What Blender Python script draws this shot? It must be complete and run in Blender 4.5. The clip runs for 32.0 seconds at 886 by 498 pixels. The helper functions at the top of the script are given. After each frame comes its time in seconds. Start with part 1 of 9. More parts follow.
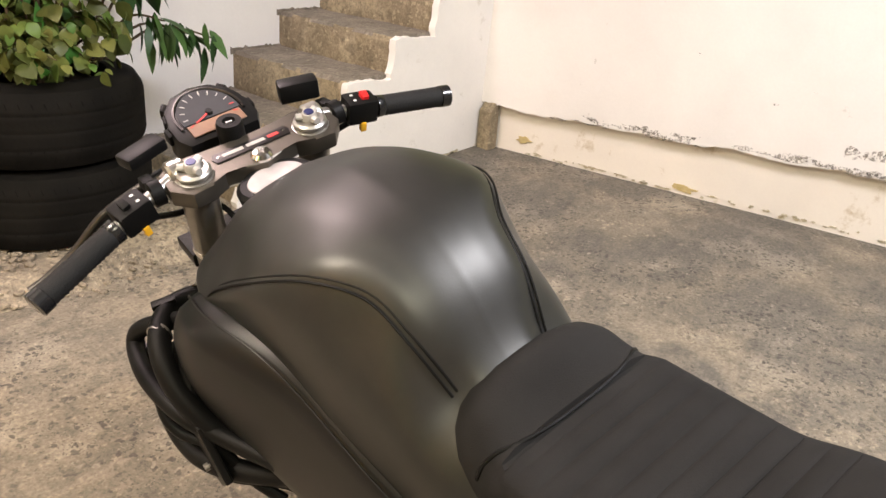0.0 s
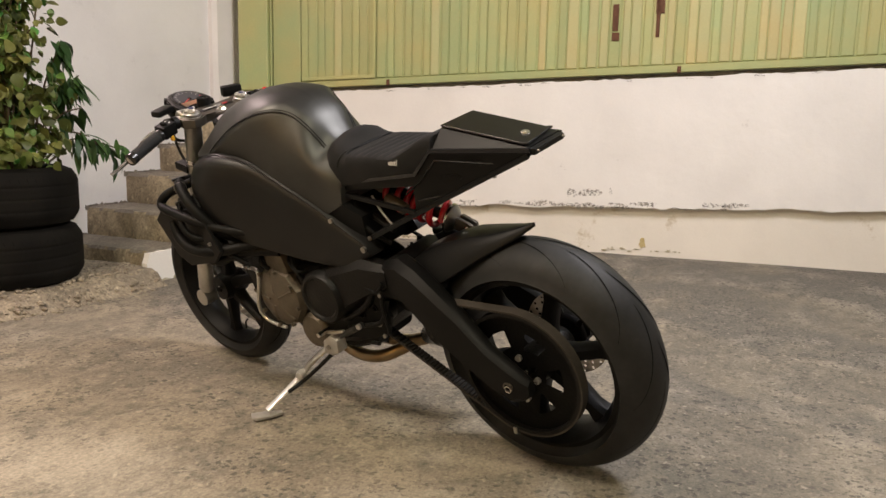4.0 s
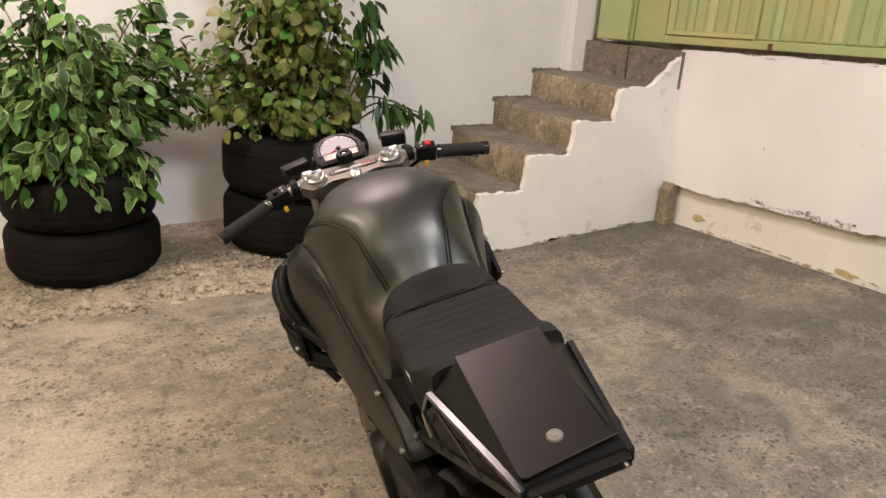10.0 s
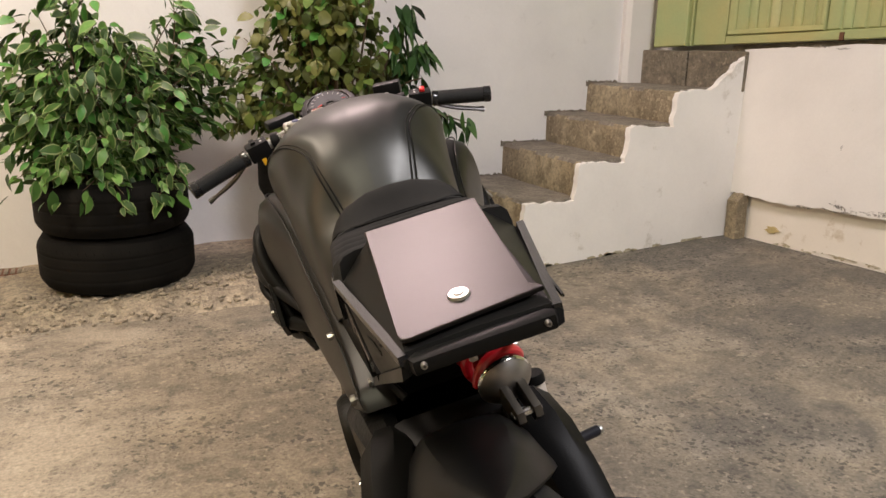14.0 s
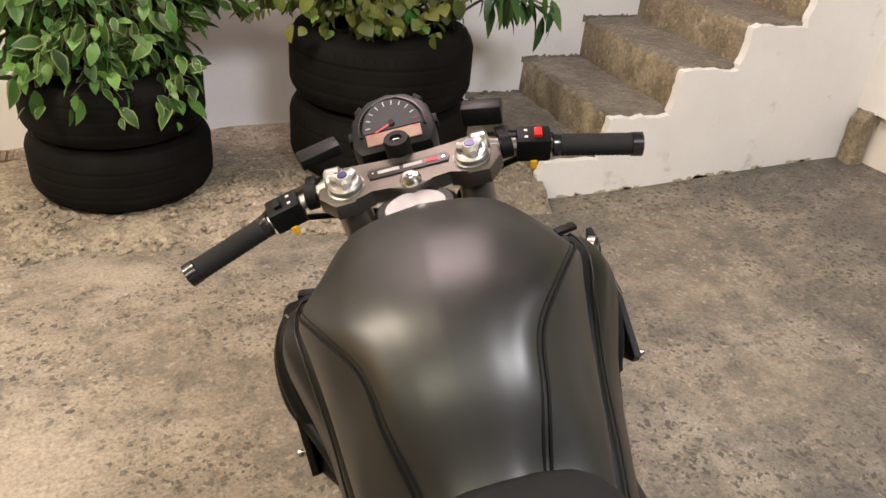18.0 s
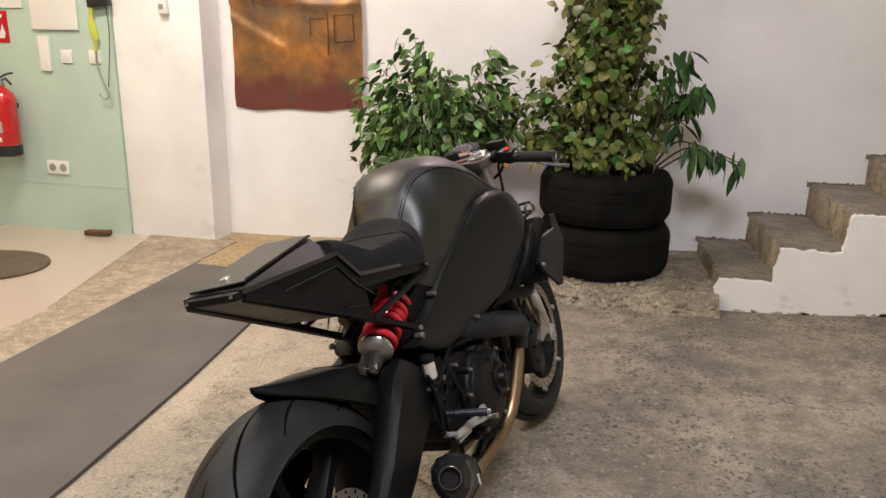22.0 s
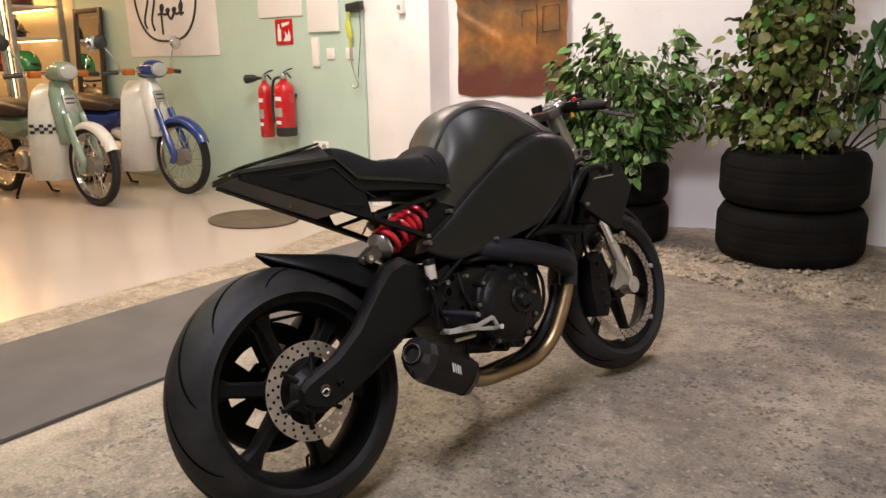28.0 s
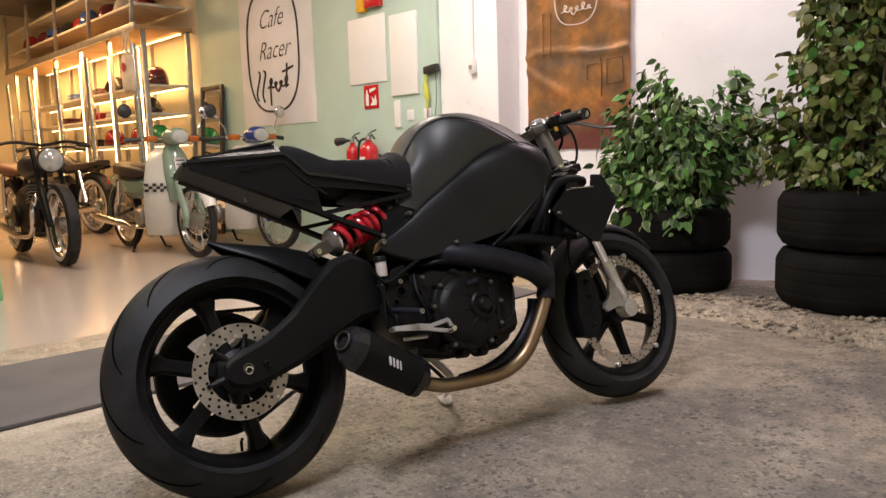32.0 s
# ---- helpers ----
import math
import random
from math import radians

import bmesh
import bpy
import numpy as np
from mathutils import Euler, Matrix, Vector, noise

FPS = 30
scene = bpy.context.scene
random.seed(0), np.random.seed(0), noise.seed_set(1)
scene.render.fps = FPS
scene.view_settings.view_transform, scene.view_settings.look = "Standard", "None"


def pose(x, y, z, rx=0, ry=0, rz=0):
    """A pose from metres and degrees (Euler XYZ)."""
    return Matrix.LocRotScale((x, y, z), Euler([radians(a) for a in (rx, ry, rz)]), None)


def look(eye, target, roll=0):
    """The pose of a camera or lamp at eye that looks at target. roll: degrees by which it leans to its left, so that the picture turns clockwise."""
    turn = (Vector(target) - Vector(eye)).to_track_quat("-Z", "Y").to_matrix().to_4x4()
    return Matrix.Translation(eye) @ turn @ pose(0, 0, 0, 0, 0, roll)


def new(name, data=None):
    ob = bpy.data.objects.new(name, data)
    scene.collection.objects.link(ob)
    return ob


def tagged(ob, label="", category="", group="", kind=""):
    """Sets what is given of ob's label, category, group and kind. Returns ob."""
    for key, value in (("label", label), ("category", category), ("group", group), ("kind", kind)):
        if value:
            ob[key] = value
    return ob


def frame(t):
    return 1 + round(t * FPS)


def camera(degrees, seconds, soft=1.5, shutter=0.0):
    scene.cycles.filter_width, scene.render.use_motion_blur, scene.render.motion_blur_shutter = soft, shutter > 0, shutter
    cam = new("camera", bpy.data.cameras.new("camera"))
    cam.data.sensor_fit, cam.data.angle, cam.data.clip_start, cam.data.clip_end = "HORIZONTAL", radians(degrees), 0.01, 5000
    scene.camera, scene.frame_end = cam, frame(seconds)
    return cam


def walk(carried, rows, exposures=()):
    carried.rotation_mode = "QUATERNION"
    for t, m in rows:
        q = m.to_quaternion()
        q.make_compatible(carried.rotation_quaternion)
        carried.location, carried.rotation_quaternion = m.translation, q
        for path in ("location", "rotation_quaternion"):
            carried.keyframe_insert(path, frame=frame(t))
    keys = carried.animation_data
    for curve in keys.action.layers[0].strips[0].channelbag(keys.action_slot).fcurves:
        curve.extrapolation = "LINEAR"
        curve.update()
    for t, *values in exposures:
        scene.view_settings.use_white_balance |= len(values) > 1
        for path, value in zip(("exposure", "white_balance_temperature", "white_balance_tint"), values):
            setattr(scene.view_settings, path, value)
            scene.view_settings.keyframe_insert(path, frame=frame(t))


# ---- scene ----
cam = camera(60.3, 32.0)
PATH = [
    (0, (-0.632, 0.225, 1.304), (0.795, 1.359, 0.48), 5.6),
    (0.5, (-0.882, 0.093, 1.311), (0.66, 1.24, 0.756), 4.3),
    (1, (-1.074, -0.122, 1.309), (0.507, 1.009, 0.838), 3.5),
    (1.5, (-1.276, -0.253, 1.281), (0.348, 0.826, 0.837), 3.7),
    (2, (-1.435, -0.395, 1.228), (0.228, 0.61, 0.752), 3.5),
    (2.5, (-1.552, -0.539, 1.137), (0.142, 0.399, 0.635), 2.2),
    (3, (-1.718, -0.628, 0.976), (0.034, 0.238, 0.551), 1.3),
    (3.5, (-1.818, -0.649, 0.913), (-0.058, 0.241, 0.58), 1.1),
    (5.5, (-1.828, -0.641, 0.901), (-0.089, 0.29, 0.57), 1.1),
    (6, (-1.808, -0.654, 0.897), (-0.064, 0.266, 0.565), 1.2),
    (6.5, (-1.746, -0.655, 0.886), (-0.011, 0.278, 0.541), 0.3),
    (7, (-1.602, -0.622, 0.993), (0.102, 0.324, 0.547), -0.2),
    (7.5, (-1.527, -0.635, 1.301), (0.107, 0.262, 0.576), 0.0),
    (8, (-1.467, -0.653, 1.464), (0.112, 0.234, 0.614), 1.1),
    (8.5, (-1.381, -0.602, 1.503), (0.169, 0.364, 0.689), 3.2),
    (9, (-1.171, -0.521, 1.493), (0.313, 0.578, 0.725), 4.2),
    (9.5, (-0.918, -0.565, 1.433), (0.327, 0.828, 0.721), 4.5),
    (10, (-0.675, -0.62, 1.413), (0.25, 1.022, 0.745), 3.9),
    (10.5, (-0.458, -0.602, 1.408), (0.162, 1.188, 0.767), 3.3),
    (11, (-0.24, -0.707, 1.378), (0.088, 1.167, 0.761), 3.4),
    (11.5, (-0.133, -0.859, 1.383), (0.073, 1.049, 0.821), 2.9),
    (12, (-0.153, -1.004, 1.372), (0.105, 0.912, 0.862), 2.0),
    (12.5, (-0.21, -0.96, 1.337), (0.163, 0.939, 0.832), 1.3),
    (13, (-0.299, -0.768, 1.266), (0.212, 1.096, 0.753), 0.7),
    (13.5, (-0.381, -0.643, 1.155), (0.289, 1.168, 0.635), 0.6),
    (14, (-0.411, -0.595, 1.114), (0.327, 1.19, 0.593), 1.1),
    (14.5, (-0.431, -0.545, 1.171), (0.325, 1.225, 0.628), 2.1),
    (15, (-0.383, -0.436, 1.227), (0.323, 1.326, 0.596), 2.9),
    (15.5, (-0.299, -0.308, 1.273), (0.264, 1.458, 0.522), 3.3),
    (17.5, (-0.266, 0.196, 1.444), (0.349, 1.76, 0.361), 6.5),
    (18, (-0.279, 0.137, 1.438), (0.339, 1.739, 0.413), 5.2),
    (18.5, (-0.269, -0.03, 1.407), (0.296, 1.663, 0.504), 4.5),
    (19, (-0.19, -0.268, 1.394), (0.214, 1.517, 0.588), 3.3),
    (19.5, (-0.126, -0.469, 1.393), (0.147, 1.39, 0.707), 2.2),
    (20, (-0.043, -0.688, 1.352), (0.068, 1.204, 0.713), 2.0),
    (20.5, (0.108, -0.852, 1.33), (-0.013, 1.041, 0.695), 2.2),
    (21, (0.286, -1.004, 1.348), (-0.028, 0.875, 0.741), 2.0),
    (21.5, (0.426, -1.165, 1.34), (0.039, 0.716, 0.783), 1.3),
    (22, (0.581, -1.253, 1.351), (0.143, 0.622, 0.81), 0.8),
    (22.5, (0.816, -1.203, 1.298), (0.204, 0.616, 0.733), -0.1),
    (23, (0.952, -1.144, 1.226), (0.174, 0.597, 0.621), -1.8),
    (23.5, (0.969, -1.135, 1.175), (0.178, 0.582, 0.523), -2.9),
    (24, (0.967, -1.137, 1.198), (0.168, 0.571, 0.532), -2.9),
    (24.5, (0.957, -1.133, 1.202), (0.123, 0.562, 0.545), -2.1),
    (26.5, (0.96, -1.145, 1.168), (0.068, 0.544, 0.574), -2.0),
    (27, (1.127, -1.109, 1.178), (0.095, 0.515, 0.636), -1.2),
    (27.5, (1.265, -1.155, 1.169), (0.145, 0.426, 0.671), -0.7),
    (28, (1.452, -1.224, 1.165), (0.273, 0.314, 0.669), -1.1),
    (28.5, (1.672, -1.205, 1.16), (0.413, 0.262, 0.648), -0.8),
    (29, (1.851, -1.151, 1.167), (0.518, 0.255, 0.67), -0.3),
    (29.5, (1.918, -1.177, 1.176), (0.605, 0.247, 0.676), -1.6),
    (30, (1.929, -1.201, 1.184), (0.63, 0.235, 0.685), -1.9),
    (30.5, (1.902, -1.11, 1.169), (0.562, 0.293, 0.685), -1.6),
    (31, (1.869, -0.918, 1.143), (0.419, 0.38, 0.682), -1.5),
    (31.5, (1.864, -0.889, 1.016), (0.363, 0.379, 0.645), -1.3),
    (32, (1.882, -0.915, 0.91), (0.41, 0.412, 0.646), -1.8),
]
walk(cam, [(t, look(eye, target, roll)) for t, eye, target, roll in PATH], [
    (0.0, 0.66, 6600, 10), (1.0, 0.24, 6850, 9), (2.0, 0.18, 6720, 8), (3.0, 0.16, 6760, 9), (6.0, 0.21, 6800, 11), (8.0, 0.35, 6750, 9), (9.0, 0.25, 6800, 10), (10.0, 0.22, 6750, 9), (11.0, 0.06, 6600, 8), (12.0, -0.02, 6650, 9),
    (14.0, 0.10, 6750, 10), (18.0, 0.34, 6600, 10), (19.0, 0.29, 6600, 10), (20.0, 0.12, 6550, 9), (22.0, 0.02, 6450, 11), (24.0, 0.36, 6430, 12), (27.0, 0.18, 6480, 15), (30.0, 0.06, 6450, 16), (31.0, 0.06, 6420, 16), (32.0, 0.0, 6270, 16)])

# ---- world and lamps ----
world = bpy.data.worlds.new("night")
scene.world = world
world.use_nodes = True
world.node_tree.nodes["Background"].inputs[0].default_value = (0.9, 0.85, 0.8, 1)
world.node_tree.nodes["Background"].inputs[1].default_value = 0.05


def lamp(eye, target, sx, sy, watts, colour, spread=180):
    data = bpy.data.lights.new("unseen_lamp_light", "AREA")
    data.shape, data.size, data.size_y, data.energy, data.color, data.spread = "RECTANGLE", sx, sy, watts, colour, radians(spread)
    ob = new("unseen_lamp_light", data)
    ob.matrix_world = look(eye, target)
    return ob


# unseen garage lamps, placed by where highlights and shadows fall
LAMPS = [((-2.1, 1.6, 3.28), (-1.9, 1.3, 0), 0.55, 0.8, 98, (1.0, 0.865, 0.72)),
         ((-1.9, -1.3, 3.28), (-1.6, -0.9, 0), 0.6, 0.6, 46, (1.0, 0.95, 0.74)),
         ((0.0, 3.05, 3.27), (0.0, 1.2, 0), 0.9, 0.4, 44, (1.0, 0.78, 0.79)),
         ((0.85, -0.95, 3.28), (0.9, 0.6, 0), 1.0, 0.8, 120, (0.94, 0.93, 1.0)),
         # unseen lamps added to give the showroom its warm glow
         ((-4.6, 1.0, 3.28), (-4.6, 1.0, 0), 1.2, 0.3, 34, (1.0, 0.83, 0.64)),
         ((-7.0, 0.5, 3.28), (-7.0, 0.5, 0), 1.2, 0.3, 52, (1.0, 0.60, 0.28)),
         ((-9.3, 1.2, 3.28), (-9.3, 1.2, 0), 1.2, 0.3, 110, (1.0, 0.56, 0.22)),
         # added below the shelf deck to strengthen the light of the LED strips
         ((-9.7, 2.66, 2.32), (-9.7, 2.66, 0), 5.2, 0.2, 90, (1.0, 0.56, 0.18))]
for place, target, sx, sy, watts, colour in LAMPS:
    lamp(place, (target[0], target[1] + 0.001, target[2]), sx, sy, watts, colour)


# ---- materials ----
def material(name, colour, rough=0.6, metal=0.0, spots=None, scale=8.0, amount=0.25, bump=0.0, bump_scale=60.0, fine=0.12, fine_scale=90.0,
             rough_var=0.1, coat=0.0, random_tint=0.0, emit=None, strength=0.0, spec=0.5):
    """A painted, cast or moulded surface: base colour, large stains, fine grain and relief."""
    m = bpy.data.materials.new(name)
    m.use_nodes = True
    n, link = m.node_tree.nodes, m.node_tree.links.new
    b = n["Principled BSDF"]
    where = n.new("ShaderNodeTexCoord")
    big, small = n.new("ShaderNodeTexNoise"), n.new("ShaderNodeTexNoise")
    big.inputs["Scale"].default_value, big.inputs["Detail"].default_value = scale, 5
    small.inputs["Scale"].default_value, small.inputs["Detail"].default_value = fine_scale, 3
    for t in (big, small):
        link(where.outputs["Object"], t.inputs["Vector"])
    ramp = n.new("ShaderNodeMapRange")
    ramp.inputs["From Min"].default_value, ramp.inputs["From Max"].default_value = 0.35, 0.7
    link(big.outputs["Fac"], ramp.inputs["Value"])
    mix = n.new("ShaderNodeMix")
    mix.data_type = "RGBA"
    mix.inputs["A"].default_value = (*colour, 1)
    mix.inputs["B"].default_value = (*(spots or [c * (1 - amount) for c in colour]), 1)
    link(ramp.outputs["Result"], mix.inputs["Factor"])
    grain = n.new("ShaderNodeMapRange")
    grain.inputs["To Min"].default_value, grain.inputs["To Max"].default_value = 1 - fine, 1 + fine
    link(small.outputs["Fac"], grain.inputs["Value"])
    value = grain.outputs["Result"]
    if random_tint:
        info, add = n.new("ShaderNodeObjectInfo"), n.new("ShaderNodeMath")
        shift = n.new("ShaderNodeMapRange")
        shift.inputs["To Min"].default_value, shift.inputs["To Max"].default_value = 1 - random_tint, 1 + random_tint
        link(info.outputs["Random"], shift.inputs["Value"])
        add.operation = "MULTIPLY"
        link(value, add.inputs[0]), link(shift.outputs["Result"], add.inputs[1])
        value = add.outputs["Value"]
    tone = n.new("ShaderNodeVectorMath")
    tone.operation = "SCALE"
    link(mix.outputs["Result"], tone.inputs[0]), link(value, tone.inputs["Scale"])
    link(tone.outputs["Vector"], b.inputs["Base Color"])
    r = n.new("ShaderNodeMapRange")
    r.inputs["To Min"].default_value, r.inputs["To Max"].default_value = max(rough - rough_var, 0.02), min(rough + rough_var, 1)
    link(big.outputs["Fac"], r.inputs["Value"]), link(r.outputs["Result"], b.inputs["Roughness"])
    b.inputs["Metallic"].default_value, b.inputs["Coat Weight"].default_value, b.inputs["Specular IOR Level"].default_value = metal, coat, spec
    if bump:
        relief, hills = n.new("ShaderNodeTexNoise"), n.new("ShaderNodeBump")
        relief.inputs["Scale"].default_value, relief.inputs["Detail"].default_value = bump_scale, 4
        link(where.outputs["Object"], relief.inputs["Vector"])
        hills.inputs["Strength"].default_value, hills.inputs["Distance"].default_value = bump, 0.004
        link(relief.outputs["Fac"], hills.inputs["Height"]), link(hills.outputs["Normal"], b.inputs["Normal"])
    if emit:
        b.inputs["Emission Color"].default_value, b.inputs["Emission Strength"].default_value = (*emit, 1), strength
    return m


def rough_concrete(name, light, dark, stone, pale, speck_scale=55.0, speck=0.5, stain_scale=1.1, rough=0.85, bump=0.5, patch=False, ochre=False):
    """Worn concrete with aggregate showing: stains, patches, dark and pale stones of two sizes."""
    m = bpy.data.materials.new(name)
    m.use_nodes = True
    n, link = m.node_tree.nodes, m.node_tree.links.new
    b = n["Principled BSDF"]
    where = n.new("ShaderNodeTexCoord")

    def noise_tex(scale, detail=6, lo=0.4, hi=0.65):
        t, r = n.new("ShaderNodeTexNoise"), n.new("ShaderNodeMapRange")
        t.inputs["Scale"].default_value, t.inputs["Detail"].default_value = scale, detail
        t.inputs["Roughness"].default_value = 0.62
        r.inputs["From Min"].default_value, r.inputs["From Max"].default_value = lo, hi
        link(where.outputs["Object"], t.inputs["Vector"]), link(t.outputs["Fac"], r.inputs["Value"])
        return r.outputs["Result"], t.outputs["Fac"]

    def blend(a, bcol, fac):
        x = n.new("ShaderNodeMix")
        x.data_type = "RGBA"
        for key, v in (("A", a), ("B", bcol)):
            if isinstance(v, tuple):
                x.inputs[key].default_value = (*v, 1)
            else:
                link(v, x.inputs[key])
        link(fac, x.inputs["Factor"])
        return x.outputs["Result"]

    def stones(scale, size, seldom):
        v, r, s, c, mul = (n.new("ShaderNodeTexVoronoi"), n.new("ShaderNodeMapRange"), n.new("ShaderNodeSeparateColor"),
                           n.new("ShaderNodeMath"), n.new("ShaderNodeMath"))
        wob, add = n.new("ShaderNodeTexNoise"), n.new("ShaderNodeMixRGB")
        wob.inputs["Scale"].default_value = scale * 1.3
        add.blend_type, add.inputs[0].default_value = "LINEAR_LIGHT", 0.016
        link(where.outputs["Object"], wob.inputs["Vector"]), link(where.outputs["Object"], add.inputs[1]), link(wob.outputs["Color"], add.inputs[2])
        link(add.outputs["Color"], v.inputs["Vector"])
        v.inputs["Scale"].default_value = scale
        r.inputs["From Min"].default_value, r.inputs["From Max"].default_value = size + 0.06, size
        link(v.outputs["Distance"], r.inputs["Value"]), link(v.outputs["Color"], s.inputs["Color"])
        c.operation, c.inputs[1].default_value = "LESS_THAN", seldom
        link(s.outputs["Red"], c.inputs[0])
        mul.operation = "MULTIPLY"
        link(r.outputs["Result"], mul.inputs[0]), link(c.outputs["Value"], mul.inputs[1])
        return mul.outputs["Value"]

    big, raw = noise_tex(stain_scale, 7)
    mid, _ = noise_tex(stain_scale * 4.5, 6, 0.42, 0.7)
    fine, fraw = noise_tex(90, 4, 0.3, 0.75)
    col = blend(light, dark, big)
    col = blend(col, tuple(0.72 * c for c in dark), mid)
    blot, _ = noise_tex(stain_scale * 13, 6, 0.50, 0.72)
    col = blend(col, tuple(0.62 * c for c in dark), blot)
    crumb, _ = noise_tex(34, 5, 0.56, 0.70)
    col = blend(col, tuple(min(1.15 * c, 1) for c in light), crumb)
    if patch:
        # grey blotches, thickest before the door wall
        sep, add, rng = n.new("ShaderNodeSeparateXYZ"), n.new("ShaderNodeMath"), n.new("ShaderNodeMapRange")
        link(where.outputs["Object"], sep.inputs["Vector"])
        _, bare = noise_tex(1.6, 8)
        add.operation, add.inputs[1].default_value = "MULTIPLY_ADD", 0.07
        link(sep.outputs["X"], add.inputs[0]), link(bare, add.inputs[2])
        rng.inputs["From Min"].default_value, rng.inputs["From Max"].default_value, rng.inputs["To Max"].default_value = 0.55, 0.68, 0.75
        link(add.outputs["Value"], rng.inputs["Value"])
        col = blend(col, (0.115, 0.107, 0.094), rng.outputs["Result"])
        # smooth pale cement skin towards the showroom side
        skin, srng = n.new("ShaderNodeMath"), n.new("ShaderNodeMapRange")
        _, film = noise_tex(2.3, 7)
        skin.operation, skin.inputs[1].default_value = "MULTIPLY_ADD", -0.13
        link(sep.outputs["X"], skin.inputs[0]), link(film, skin.inputs[2])
        srng.inputs["From Min"].default_value, srng.inputs["From Max"].default_value, srng.inputs["To Max"].default_value = 0.55, 0.66, 0.75
        link(skin.outputs["Value"], srng.inputs["Value"])
        col = blend(col, (0.385, 0.33, 0.25), srng.outputs["Result"])
        # a clean cement strip beside the runner mat
        bank, brng = n.new("ShaderNodeMath"), n.new("ShaderNodeMapRange")
        _, torn = noise_tex(5.0, 8)
        bank.operation, bank.inputs[1].default_value = "MULTIPLY_ADD", -1.0
        link(sep.outputs["X"], bank.inputs[0])
        wobble = n.new("ShaderNodeMath")
        wobble.operation, wobble.inputs[1].default_value = "MULTIPLY", 0.42
        link(torn, wobble.inputs[0]), link(wobble.outputs["Value"], bank.inputs[2])
        brng.inputs["From Min"].default_value, brng.inputs["From Max"].default_value, brng.inputs["To Max"].default_value = 1.085, 1.15, 0.72
        link(bank.outputs["Value"], brng.inputs["Value"])
        col = blend(col, (0.45, 0.385, 0.29), brng.outputs["Result"])
        # broad oily darkening and long pale drag marks
        oily, _ = noise_tex(0.62, 5, 0.49, 0.62)
        half = n.new("ShaderNodeMath")
        half.operation, half.inputs[1].default_value = "MULTIPLY", 0.42
        link(oily, half.inputs[0])
        col = blend(col, (0.125, 0.113, 0.092), half.outputs["Value"])
        for turn, stretch in ((0.5, (1.6, 5.0, 1.0)), (-0.9, (2.6, 7.0, 1.0))):
            drag, tex, lift = n.new("ShaderNodeMapping"), n.new("ShaderNodeTexNoise"), n.new("ShaderNodeMapRange")
            drag.inputs["Rotation"].default_value, drag.inputs["Scale"].default_value = (0, 0, turn), stretch
            tex.inputs["Scale"].default_value, tex.inputs["Detail"].default_value, tex.inputs["Roughness"].default_value = 1.0, 8, 0.72
            lift.inputs["From Min"].default_value, lift.inputs["From Max"].default_value, lift.inputs["To Max"].default_value = 0.57, 0.74, 0.34
            link(where.outputs["Object"], drag.inputs["Vector"]), link(drag.outputs["Vector"], tex.inputs["Vector"]), link(tex.outputs["Fac"], lift.inputs["Value"])
            col = blend(col, (0.40, 0.355, 0.275), lift.outputs["Result"])
    if ochre:
        # an ochre stain on the strip's west end
        sep, add, rng = n.new("ShaderNodeSeparateXYZ"), n.new("ShaderNodeMath"), n.new("ShaderNodeMapRange")
        link(where.outputs["Object"], sep.inputs["Vector"])
        _, sand = noise_tex(3.5, 8)
        add.operation, add.inputs[1].default_value = "MULTIPLY_ADD", -0.30
        link(sep.outputs["X"], add.inputs[0]), link(sand, add.inputs[2])
        rng.inputs["From Min"].default_value, rng.inputs["From Max"].default_value, rng.inputs["To Max"].default_value = 0.83, 0.98, 0.7
        link(add.outputs["Value"], rng.inputs["Value"])
        col = blend(col, (0.40, 0.29, 0.13), rng.outputs["Result"])
    worn, _ = noise_tex(stain_scale * 1.7, 5, 0.37, 0.54)
    if patch:
        # hand-sized paler scars; few stones show through the smooth skin
        scar, _ = noise_tex(3.4, 7, 0.53, 0.66)
        part_way = n.new("ShaderNodeMath")
        part_way.operation, part_way.inputs[1].default_value = "MULTIPLY", 0.38
        link(scar, part_way.inputs[0])
        col = blend(col, (0.41, 0.365, 0.29), part_way.outputs["Value"])
        cover_up, keep = n.new("ShaderNodeMath"), n.new("ShaderNodeMath")
        cover_up.operation, cover_up.inputs[0].default_value, cover_up.inputs[1].default_value = "MULTIPLY_ADD", 1.0, -1.0
        most = n.new("ShaderNodeMath")
        most.operation = "MAXIMUM"
        link(srng.outputs["Result"], most.inputs[0]), link(brng.outputs["Result"], most.inputs[1]), link(most.outputs["Value"], cover_up.inputs[0])
        cover_up.inputs[2].default_value = 1.0
        keep.operation, keep.use_clamp = "MULTIPLY", True
        link(worn, keep.inputs[0]), link(cover_up.outputs["Value"], keep.inputs[1])
        worn = keep.outputs["Value"]
    for scale, size, seldom, shade, weight in ((speck_scale, 0.34, 0.54, stone, 0.95), (speck_scale * 0.8, 0.22, 0.10, pale, 0.5), (speck_scale * 2.1, 0.32, 0.34, stone, 1.0), (speck_scale * 1.9, 0.24, 0.18, pale, 0.5)):
        f = stones(scale, size, seldom)
        mul = n.new("ShaderNodeMath")
        mul.operation = "MULTIPLY"
        link(f, mul.inputs[0]), link(worn, mul.inputs[1])
        mul2 = n.new("ShaderNodeMath")
        mul2.operation, mul2.use_clamp, mul2.inputs[1].default_value = "MULTIPLY", True, speck * weight
        link(mul.outputs["Value"], mul2.inputs[0])
        col = blend(col, shade, mul2.outputs["Value"])
    dust = n.new("ShaderNodeMapRange")
    dust.inputs["To Min"].default_value, dust.inputs["To Max"].default_value = 0.70, 1.28
